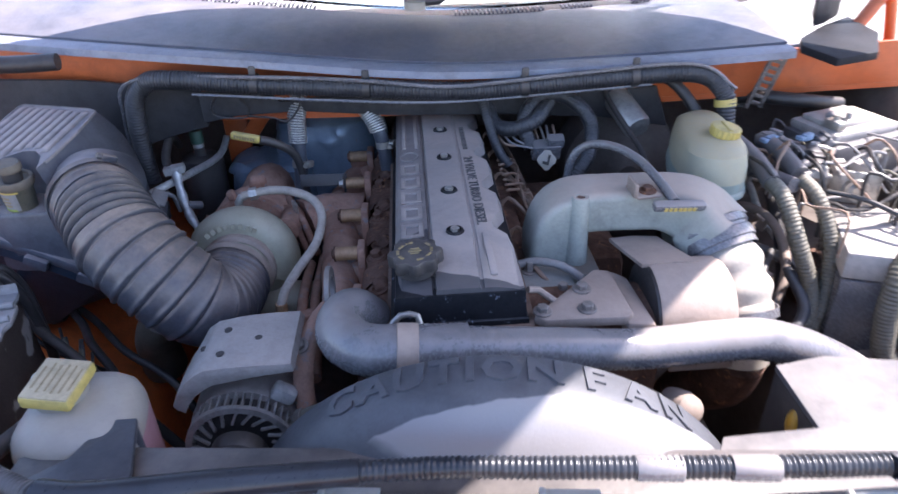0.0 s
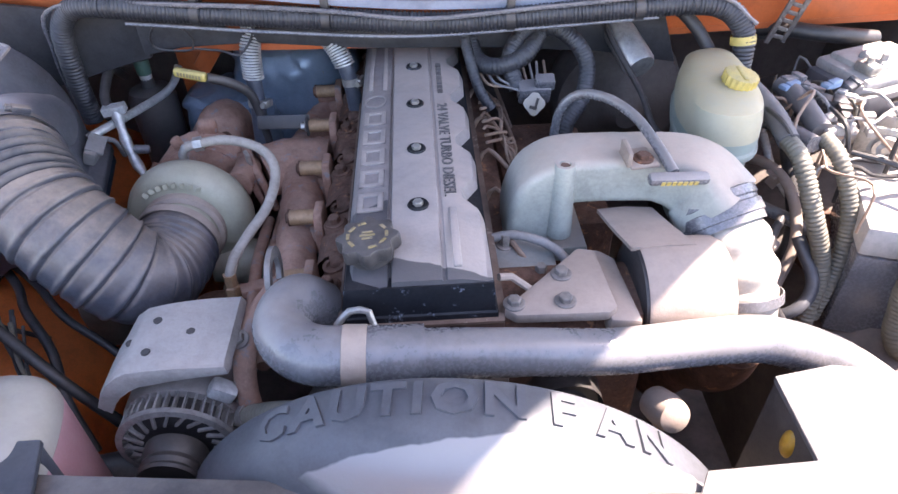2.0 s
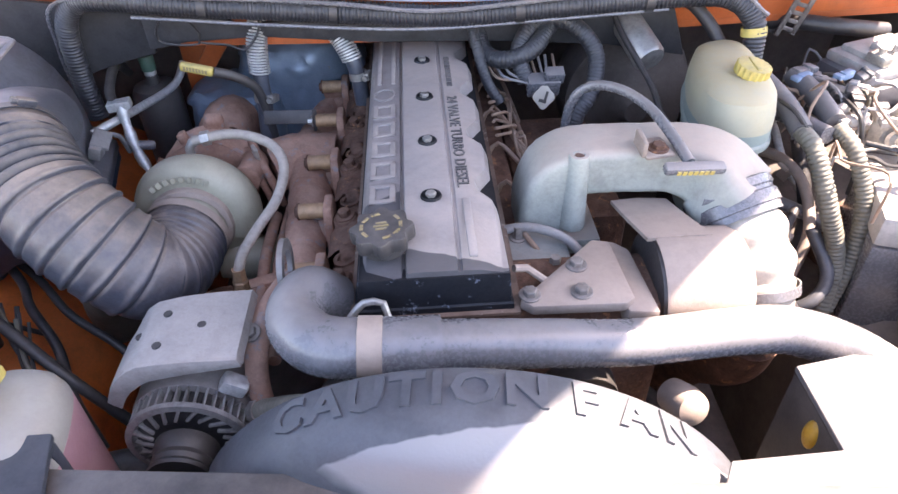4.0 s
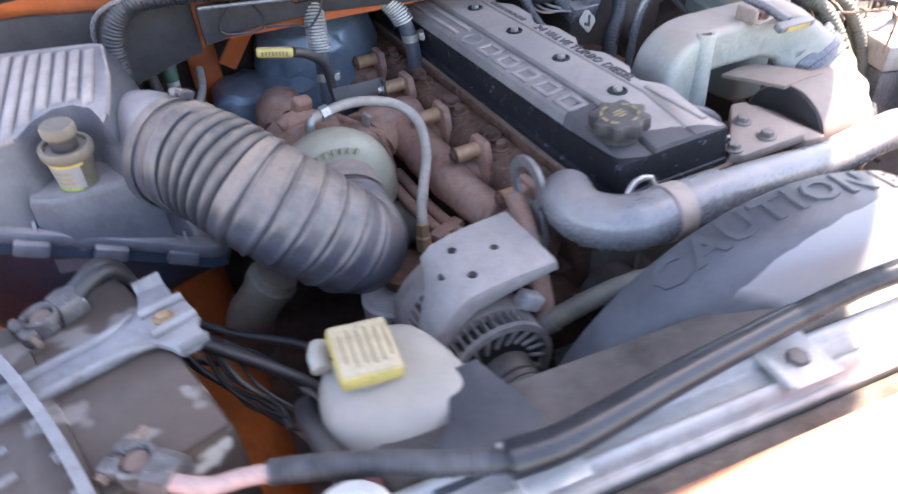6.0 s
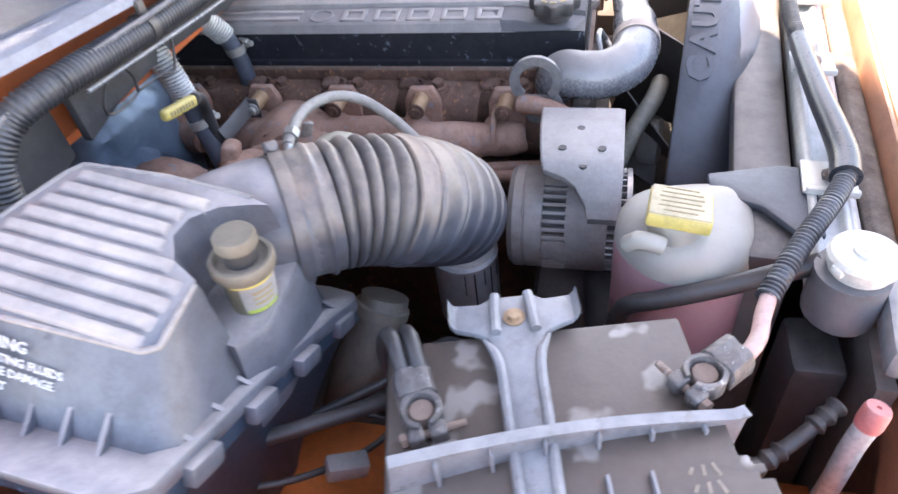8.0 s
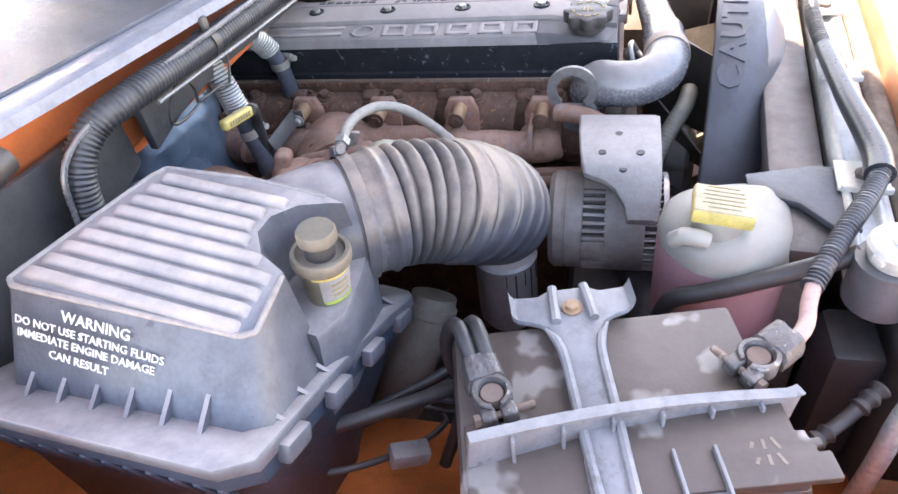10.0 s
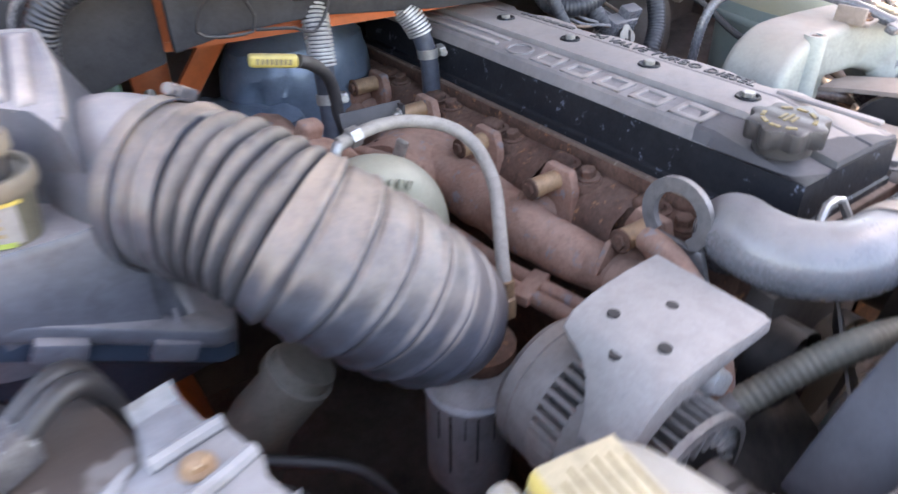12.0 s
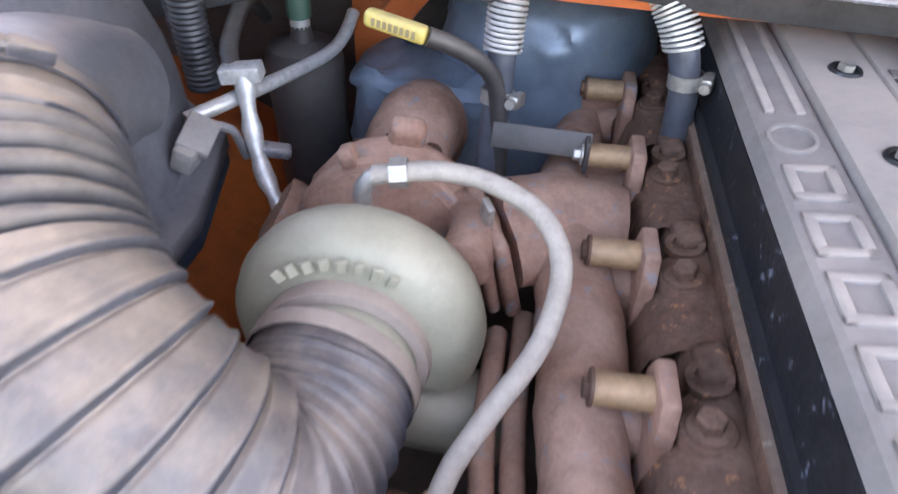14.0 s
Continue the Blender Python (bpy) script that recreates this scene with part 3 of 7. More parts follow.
# open hood over the bay
hood = thing("hood", (0, 1.02, 1.45), "open orange truck hood propped up over the engine", "hood", kind="structure")
HOOD_REAR, HOOD_TIP = V(0, 1.04, 1.45), V(0, 0.167, 2.249)
hr = [[V(x * w, 0, 0) + HOOD_REAR.lerp(HOOD_TIP, t) + V(0, 0, 0.03 * math.sin(math.pi * t)) for x in (-1, -0.85, -0.7, -0.55, -0.4, -0.2, 0, 0.2, 0.4, 0.55, 0.7, 0.85, 1)] for t, w in ((0, 0.95), (0.5, 0.9), (0.75, 0.745), (1.0, 0.585))]
for j, q in enumerate(hr[0]):                      # the rear edge bows back in the middle, along the windshield
    y = 1.1 - 0.43 * (q.x - 0.07) ** 2 - min(0.06, 0.32 * max(0.0, -0.371 - q.x))
    hr[0][j] = V(q.x, y, 1.45 + (1.04 - y) * (0.915 if y < 1.04 else 0.5))
hr.insert(1, [a.lerp(b_, 0.4) for a, b_ in zip(hr[0], hr[1])])
sheet(hr, 0.03, (0, 0.67, 0.74)).done("hood_skin", M_ORANGE, hood)
# unseen dark liner, added to cut the light bounced off the hood
sheet([[q + V(-0.04 * q.x, -0.008, -0.009) for q in r] for r in hr], 0.004, (0, -0.67, -0.74)).done("added_liner", M_FIREPAD, hood, "dark liner added under the hood")
for sx in (-1, 1):
    hg = Shape().tube([(sx * 0.9, 0.95, 1.18), (sx * 0.89, 0.95, 1.28), (sx * 0.868, 0.957, 1.39), (sx * 0.85, 0.965, 1.5)], 0.011, 10)
    hg.tube([(sx * 0.785, 0.935, 1.285), (sx * 0.83, 0.95, 1.335), (sx * 0.872, 0.96, 1.395)], 0.013, 10).box((0.01, 0.05, 0.06), pose(sx * 0.868, 0.955, 1.39, 20), 0.004)
    hg.done("hinge", M_ORANGE, hood, "orange painted hood hinge")

# radiator support, header panel and foam at the front
sup = thing("radiator_support", fr(0, 0, 0.5), "dusty grey steel radiator support crossmember with orange header panel", "radiator support", kind="structure")
ACROSS = FRONT @ Matrix(((0, 0, 1, -0.5), (1, 0, 0, 0), (0, 1, 0, 0), (0, 0, 0, 1)))
Shape().prism([(-0.034, 1.11), (-0.036, 1.136), (-0.032, 1.139), (-0.028, 1.138), (-0.025, 1.147), (-0.021, 1.152), (-0.017, 1.152), (-0.014, 1.147), (-0.011, 1.1455), (0.002, 1.1455), (0.004, 1.15), (0.007, 1.1545), (0.012, 1.154), (0.015, 1.148), (0.015, 1.12)], 1.14, ACROSS, 0.002).done("crossmember", M_RAIL, sup)
Shape().prism([(-0.066, 1.08), (-0.067, 1.13), (-0.061, 1.138), (-0.046, 1.14), (-0.039, 1.133), (-0.038, 1.08)], 1.1, ACROSS @ pose(0, 0, 0.02), 0.002).done("foam_seal", M_FOAM, sup, "dark crumbling foam seal strip")
hd = []
for y, z in ((-0.069, 1.09), (-0.0705, 1.164), (-0.0735, 1.172), (-0.08, 1.175), (-0.11, 1.168), (-0.15, 1.13), (-0.178, 1.07), (-0.19, 0.7), (-0.17, 0.45)):
    hd.append([fr(x, y, z - dz) for x, dz in ((-0.85, 0.14), (-0.62, 0.11), (-0.52, 0.03), (-0.45, 0.0), (-0.2, 0), (0, 0), (0.25, 0), (0.5, 0), (0.85, 0.05))])
sheet(hd, 0.006, (0, 0.7, -0.7)).done("header_panel", M_HEADER, sup, "muted orange header panel")
Shape().box((1.1, 0.016, 0.6), FRONT @ pose(0, -0.052, 0.79), 0).done("lower_baffle", M_DARK, sup)
for x in (-0.35, -0.122, 0.07, 0.33):
    q = FRONT @ pose(x, -0.008, 1.155)
    br = Shape().box((0.052, 0.05, 0.004), q @ pose(0, 0.001, -0.001), 0.0015).box((0.006, 0.048, 0.008), q @ pose(-0.025, 0, 0.002), 0.002).done("latch_bracket", M_RAIL, sup)
    Shape().lathe([(0.009, 0.001), (0.009, 0.006), (0.006, 0.008)], q, 6).done("bracket_bolt", M_DARK, br)

# ---- radiator, shroud, fan ----
rad = thing("radiator", fr(0, 0.05, 0.6), "black radiator with plastic end tank and pale filler cap", "radiator")
Shape().box((0.86, 0.05, 0.55), FRONT @ pose(-0.02, 0.045, 0.85), 0.006).done("core", M_DARK, rad)
Shape().box((0.92, 0.06, 0.03), FRONT @ pose(0, 0.05, 1.125), 0.008).done("top_tank", M_BLACKPL, rad)
Shape().rings([[V(-0.49 + a * x, 0.095 + b_ * y, z) for x, y in [(math.cos(k * math.pi / 10), math.sin(k * math.pi / 10)) for k in range(20)]] for a, b_, z in ((0.031, 0.029, 1.118), (0.032, 0.03, 1.122), (0.031, 0.03, 1.14), (0.03, 0.03, 1.15), (0.03, 0.03, 1.168))]).done("filler_tank", M_SHROUD, rad, "grey filler neck")
Shape().box((0.1, 0.05, 0.035), pose(-0.515, 0.045, 1.135, 0, 0, -8), 0.008).done("neck_plate", M_HOLD, rad, "dusty blue-grey end plate")
Shape().box((0.07, 0.05, 0.4), pose(-0.49, 0.10, 0.87), 0.01).done("side_tank", M_BELT, rad)
CAP = V(-0.489, 0.091, 1.189)
cm = Matrix.Translation(CAP)
Shape().lathe([(0.024, -0.02), (0.024, -0.014), (0.0275, -0.012), (0.0285, -0.004), (0.026, 0.0), (0.018, 0.0015), (0.0165, 0.0005), (0.0105, 0.0005), (0.0098, 0.0026), (0.004, 0.0026), (0.0035, 0.0036), (0.0001, 0.0036)], cm, 32).box((0.013, 0.062, 0.01), cm @ pose(0, 0, -0.009, 0, 0, 35), 0.004).done("filler_cap", M_RAIL, rad, "pale grey pressed filler cap")

shroud = thing("fan_shroud", (0.03, 0.16, 0.7), "dusty grey plastic radiator fan shroud with raised caution lettering", "fan shroud")
SC, SR = V(0.022, 0, 0.905), 0.296
A0, A1 = radians(-62), radians(66)


def arc(a, r, y):
    return V(SC.x + r * math.sin(a), y, SC.z + r * math.cos(a))


angs = [A0 + (A1 - A0) * k / 60 for k in range(61)]


def yoff(a):
    return -0.098 * SR * math.sin(a)


prof = [(0.275, 0.0), (SR - 0.002, 0.0), (SR, -0.003), (SR - 0.001, -0.045), (SR - 0.006, -0.058), (SR - 0.02, -0.075), (SR - 0.05, -0.095), (SR - 0.085, -0.108)]
rows = []
for r, dy in prof:
    rows.append([arc(a, r, 0.2 + dy + yoff(a)) for a in angs])
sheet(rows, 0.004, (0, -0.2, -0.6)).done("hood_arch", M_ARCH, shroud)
TXT = "CAUTION FAN"
for i, ch in enumerate(TXT):
    if ch == " ":
        continue
    wts = [-32.5, -24.6, -17.4, -10.4, -5.4, 0.6, 8.8, 0, 18.4, 27.6, 36.6]
    a = radians(wts[i])
    o = arc(a, SR - 0.001, 0.2 - 0.024 + yoff(a))
    xx, zz = V(math.cos(a), -0.098 * math.cos(a), -math.sin(a)).normalized(), V(math.sin(a), 0, math.cos(a))
    yy = zz.cross(xx).normalized()
    zz = xx.cross(yy)
    m = Matrix((xx, yy, zz)).transposed().to_4x4()
    m.translation = o
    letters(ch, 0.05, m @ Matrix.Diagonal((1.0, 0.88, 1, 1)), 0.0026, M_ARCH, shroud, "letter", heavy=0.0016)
# flat ledges of the shroud either side
LEDGE = [(-0.325, 0.125), (-0.343, 0.197), (-0.372, 0.197), (-0.392, 0.15), (-0.43, 0.122), (-0.43, 0.10), (-0.33, 0.095)]
Shape().prism(LEDGE, 0.008, pose(0, 0, 1.143), 0.002).prism([(-0.345, 0.185), (-0.343, 0.195), (-0.372, 0.195), (-0.374, 0.185)], 0.25, pose(0, 0, 0.893), 0.002).done("ledge", M_LEDGE, shroud, "grey ledge beside the coolant bottle")
Shape().prism([(-0.43, 0.045), (-0.43, 0.07), (0.24, 0.075), (0.62, 0.075), (0.62, 0.045)], 0.02, FRONT @ pose(0, 0, 1.118), 0.003).done("front_ledge", M_LEDGE, shroud)
Shape().prism([(0.345, 0.146), (0.347, 0.24), (0.41, 0.25), (0.66, 0.2), (0.66, 0.075), (0.228, 0.115), (0.245, 0.143)], 0.008, pose(0, 0, 1.114), 0.0015).done("side_deck", M_SHROUD, shroud, "flat driver-side deck with a triangular gap")

Shape().prism([(0.346, 0.148), (0.35, 0.148), (0.352, 0.238), (0.348, 0.238)], 0.2, pose(0, 0, 0.913), 0).done("deck_skirt", M_BLACKPL, shroud, "black skirt below the deck")

fan = thing("cooling_fan", (0.022, 0.255, 0.905), "dark belt-driven cooling fan behind the shroud", "fan")
FM = pose(0.022, 0.235, 0.905, 90, 0, -5.6)
Shape().lathe([(0.0, -0.03), (0.07, -0.03), (0.085, -0.01), (0.085, 0.02), (0.05, 0.035), (0.0, 0.035)], FM, 28).done("clutch_hub", M_ALU, fan)
for k in range(9):
    a = 2 * math.pi * k / 9 + 0.2
    r0 = [FM @ (Matrix.Rotation(a, 4, "Z") @ V(r, w * (0.5 + r), tw * w * 4)) for r, tw in ((0.08, 0.25), (0.15, 0.22), (0.225, 0.16)) for w in (-0.06, 0.0, 0.06)]
    sheet([r0[0:3], r0[3:6], r0[6:9]], 0.003, (0, -1, 0)).done("blade", M_FAN, fan)
# added block, not a known part: hides the sunlit floor with a dark mass
front_gap = thing("front_gap_block", (0.0, 0.345, 0.52), "dark block added to hide the sunlit floor below the engine front", "engine casting")
pul = thing("water_pump_pulley", (0.03, 0.31, 0.9), "dark water pump pulley and belt on the engine front", "pulley")
for nm, c, r in (("pulley", V(0.02, 0.3, 0.92), 0.085), ("idler_pulley", V(0.16, 0.3, 1.0), 0.045), ("tensioner_pulley", V(-0.1, 0.29, 1.02), 0.04)):
    Shape().lathe([(0.01, 0), (r * 0.6, 0.0), (r * 0.62, 0.008), (r * 0.9, 0.01), (r, 0.0), (r, 0.03), (0.02, 0.03)], along(c, c + V(0, 1, 0)), 30).done(nm, M_BELT, pul)
# added disc: its pale colour stands in for sun on the fan hub
Shape().lathe([(0.012, -0.004), (0.028, -0.002), (0.034, 0.004), (0.034, 0.026), (0.03, 0.032), (0.01, 0.034)], along((-0.055, 0.222, 0.985), (-0.05, 0.3, 0.985)), 30).done("lit_hub_disc", M_RAIL, pul, "pale disc standing in for the sunlit fan hub")
Shape().box((0.2, 0.06, 0.3), pose(0.0, 0.35, 0.93), 0.02).done("timing_cover", M_DARK, pul)
Shape().box((0.62, 0.1, 0.34), pose(0.0, 0.345, 0.7), 0.03).done("gap_block", M_DARK, front_gap)

# loom across the top of the radiator
lm = thing("front_wiring_conduit", fr(0, 0.02, 1.16), "black corrugated wiring conduit along the radiator top", "wiring conduit")
corrugated([(0.78, -0.005, 1.165), (0.5, 0.045, 1.172), (0.27, 0.056, 1.178), (0.072, 0.071, 1.18), (-0.034, 0.081, 1.18), (-0.125, 0.083, 1.18)], 0.0102, lm, M_SLICK, "sleeve", 0.0055, 12)
Shape().tube([(-0.11, 0.083, 1.18), (-0.16, 0.0825, 1.18), (-0.237, 0.081, 1.18), (-0.3, 0.078, 1.18), (-0.345, 0.0775, 1.18), (-0.38, 0.083, 1.18)], lambda s, u: 0.0112 + 0.003 * u, 18, 0.01).done("smooth_sleeve", M_SLICK, lm, "smooth glossy black sleeve")
corrugated([(-0.365, 0.0795, 1.18), (-0.38, 0.083, 1.18), (-0.416, 0.101, 1.179), (-0.46, 0.128, 1.176), (-0.5, 0.151, 1.17), (-0.526, 0.166, 1.164)], 0.0098, lm, M_LOOM, "end_sleeve", 0.0045, 16, 0.2)
for x in (0.145, 0.225, 0.36):
    yx = 0.0775 - 0.087 * x
    Shape().lathe([(0.0105, -0.02), (0.0112, -0.019), (0.0112, 0.019), (0.0105, 0.02)], along((x, yx, 1.1785), (x + 0.02, yx - 0.0017, 1.178)), 14, caps=False).done("tape_wrap", M_PIPE, lm)

# ---- engine block, head, cover ----
eng = thing("engine_block", (0, 0.7, 0.6), "rusty brown cast iron inline engine block and cylinder head", "engine")
Shape().box((0.236, 0.72, 0.11), pose(0.0, 0.71, 1.053), 0.006).done("cylinder_head", M_IRON, eng)
Shape().box((0.3, 0.76, 0.42), pose(0.0, 0.71, 0.78), 0.02).done("block", M_IRON, eng)
Shape().prism([(-0.09, -0.72), (0.088, -0.72), (0.09, -0.7), (0.09, 0.0), (-0.0925, 0.0), (-0.0925, -0.7)], 0.022, pose(0, 1.05, 1.104), 0.002).done("cover_gasket_rail", M_IRON, eng)
Shape().prism([(-0.0915, -0.722), (0.0875, -0.722), (0.0905, -0.7), (0.0905, 0.0), (-0.0935, 0.0), (-0.0935, -0.7)], 0.0035, pose(0, 1.05, 1.1263), 0).done("gasket", M_GASKET, eng, "brown gasket under the valve cover")
P = 0.12065
for i in range(6):
    y = 0.39 + P * i
    Shape().rings([[V(x, y + 0.01 + w * k_, z) for k_ in (-1, -0.8, -0.3, 0.3, 0.8, 1)] for x, w, z in ((-0.09, 0.05, 1.109), (-0.104, 0.05, 1.112), (-0.12, 0.044, 1.106), (-0.134, 0.04, 1.09), (-0.141, 0.038, 1.06), (-0.141, 0.038, 1.03), (-0.1, 0.045, 1.03))]).done("port_boss", M_IRON, eng, sharp=50, rough=0.0025)
    Shape().box((0.022, 0.03, 0.02), pose(-0.104, y - 0.045, 1.108, 0, -10, 8), 0.007, 3).done("casting_lug", M_IRON, eng)
    Shape().lathe([(0.017, -0.02), (0.0165, 0.004), (0.015, 0.006), (0.006, 0.006)], pose(-0.113, y + 0.028, 1.106, 0, -8), 20).done("bolt_boss", M_IRON, eng)
    Shape().lathe([(0.014, 0), (0.014, 0.006), (0.009, 0.006), (0.009, 0.002), (0.0001, 0.002)], pose(-0.108, y + 0.062, 1.108, 0, -8), 16).done("core_plug", M_IRON, eng)
    bolt((-0.113, y + 0.028, 1.112), (-0.15, 0, 1), 0.0085, eng, M_IRON, "head_bolt", 0.011)

vc = thing("valve_cover", (0, 0.69, 1.13), "black valve cover with a dusty grey ribbed top", "valve cover")
Y0, Y1 = 0.336, 1.047
b = Shape()
b.rings([[V(x, y, 1.13) for x, y in ((-0.0885, Y0 - 0.002), (0.0815, Y0 - 0.002), (0.0815, Y1), (-0.0885, Y1))],
         [V(x, y, 1.137) for x, y in ((-0.0885, Y0 - 0.002), (0.0815, Y0 - 0.002), (0.0815, Y1), (-0.0885, Y1))],
         [V(x, y, 1.139) for x, y in ((-0.0835, Y0), (0.0785, Y0), (0.0785, Y1), (-0.0835, Y1))],
         [V(x, y, 1.177) for x, y in ((-0.0815, Y0 + 0.002), (0.0765, Y0 + 0.002), (0.0765, Y1), (-0.0815, Y1))]])
b.done("cover_wall", M_COVERBLK, vc, "black painted side walls", sharp=30)
# top: outline with scallops on the intake side, crowned across
nts = [0.45 + P * k + 0.013 for k in range(6)]
edge = [(0.0755, Y0 + 0.004)]
for yk in nts:
    edge += [(0.0755, yk - 0.03), (0.0745, yk - 0.018), (0.058, yk + 0.006), (0.058, yk + 0.022), (0.0735, yk + 0.046)]
edge = [e for e in edge if e[1] < Y1 - 0.004] + [(0.0755, Y1 - 0.004)]
cols = [(-0.0805, 1.1765), (-0.076, 1.187), (-0.0725, 1.1895), (-0.0355, 1.1925), (-0.034, 1.1905), (-0.0315, 1.1905), (-0.03, 1.1985), (-0.026, 1.2), (0.022, 1.2), (0.0235, 1.1975), (0.0265, 1.1975), (0.028, 1.1995), (0.045, 1.199), (1.0, 1.194), (1.06, 1.18)]
rows = []
for xe, y in edge:
    front = max(0.0, 1 - (y - Y0) / 0.02)
    rows.append([V(x if x < 0.5 else (xe - 0.006 if x < 1.03 else xe), y, z - 0.02 * front * (z > 1.18)) for x, z in cols])
top = Shape()
n = len(cols)
top.add([q for r in rows for q in r], [(i * n + j, i * n + j + 1, (i + 1) * n + j + 1, (i + 1) * n + j) for i in range(len(rows) - 1) for j in range(n - 1)])
low = [V(r[0].x, r[0].y, 1.170) for r in rows], [V(r[-1].x, r[-1].y, 1.139) for r in rows]
k0 = len(top.v)
top.v += [tuple(q) for q in low[0]] + [tuple(q) for q in low[1]]
R = len(rows)
top.f += [(i * n, (i + 1) * n, k0 + i + 1, k0 + i) for i in range(R - 1)]
top.f += [((i + 1) * n + n - 1, i * n + n - 1, k0 + R + i, k0 + R + i + 1) for i in range(R - 1)]
top.f += [tuple(range(n)) + (k0 + R, k0)]
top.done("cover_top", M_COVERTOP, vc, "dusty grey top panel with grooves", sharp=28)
ns = 4
strip = Shape().add([q + V(0, 0, 0.0012) for r in rows for q in r[:ns]], [(i * ns + j, i * ns + j + 1, (i + 1) * ns + j + 1, (i + 1) * ns + j) for i in range(R - 1) for j in range(ns - 1)])
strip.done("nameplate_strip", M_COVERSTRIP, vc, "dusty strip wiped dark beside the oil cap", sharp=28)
# two long ribs on the nameplate strip, blocks for the maker's name, badge
for x in (-0.065, -0.044):
    Shape().box((0.007, 0.27, 0.004), pose(x, 0.885, 1.193, 0, -4.5), 0.0015).done("raised_rib", M_COVER, vc)
Shape().box((0.009, 0.10, 0.004), pose(0.039, 0.392, 1.2), 0.0015).done("raised_rib", M_COVER, vc)


def name_block(y):
    g = Shape()
    w, h, t = 0.037, 0.031, 0.0072
    for dx, dy, sx, sy in ((0, h / 2 - t / 2, w, t), (0, -h / 2 + t / 2, w, t), (-w / 2 + t / 2, 0, t, h), (w / 2 - t / 2, 0, t, h)):
        g.box((sx, sy, 0.004), pose(-0.056, y, 1.1925, 0, -4.6) @ pose(dy, dx, 0, 0, 0, 90), 0.0015)
    g.done("raised_block", M_COVER, vc)


for k in range(5):
    name_block(0.667 - 0.0495 * k)
g = Shape().lathe([(0.016, 0), (0.016, 0.0035), (0.0135, 0.0035), (0.0135, 0.001), (0.0001, 0.001)], pose(-0.057, 0.717, 1.1905, 0, -4.6) @ Matrix.Diagonal((1, 1.15, 1, 1)), 24)
g.done("badge", M_COVER, vc)
letters("24 VALVE TURBO DIESEL", 0.0205, pose(0.0375, 0.577, 1.1994, 0, 0, -90), 0.0016, M_EMBOSS, vc)
for k in range(7):
    Shape().box((0.008, 0.011, 0.002), pose(0.0375, 0.815 - 0.0145 * k, 1.1999), 0.0006, 1).done("name_bar", M_EMBOSS, vc)
for k in range(5):
    y = 0.45 + P * k
    Shape().lathe([(0.0125, 0.0005), (0.0115, 0.0025), (0.009, 0.0018), (0.0085, 0.0008)], pose(0, y, 1.2), 20).done("grommet", M_COVERBLK, vc)
    bolt((0, y, 1.2), (0, 0, 1), 0.0062, vc, M_STEEL, "cover_bolt", 0.006, washer=False)
# oil cap
M_WORNYEL = material("worn_yellow_print", (0.42, 0.3, 0.08), (0.3, 0.22, 0.08), 0.7, dust=0.3, scale=90, spot=(0.05, 0.05, 0.05), spot_at=0.56)
oc = Shape()
OC = pose(-0.052, 0.38, 1.188, 0, -4)
oc.lathe([(0.024, 0), (0.024, 0.012)], OC, 24)
oc.prism([((0.031 + 0.0035 * math.cos(8 * a)) * math.cos(a), (0.031 + 0.0035 * math.cos(8 * a)) * math.sin(a)) for a in [2 * math.pi * k / 64 for k in range(64)]], 0.018, OC @ pose(0, 0, 0.01), 0.0025)
cap = oc.done("oil_cap", M_BLACKPL, vc, "black lobed oil filler cap with worn yellow symbol")
for k in range(10):
    a = 2 * math.pi * k / 10
    if k not in (2, 7):
        Shape().box((0.009, 0.0035, 0.0008), OC @ pose(0.0205 * math.cos(a), 0.0205 * math.sin(a), 0.0284, 0, 0, math.degrees(a) + 90), 0).done("cap_mark", M_WORNYEL, cap, "worn yellow printed mark")
for dy in (-0.005, 0.0, 0.005):
    Shape().box((0.016 - abs(dy) * 0.9, 0.0028, 0.0008), OC @ pose(0, dy, 0.0284), 0).done("cap_mark", M_WORNYEL, cap, "worn yellow printed mark")


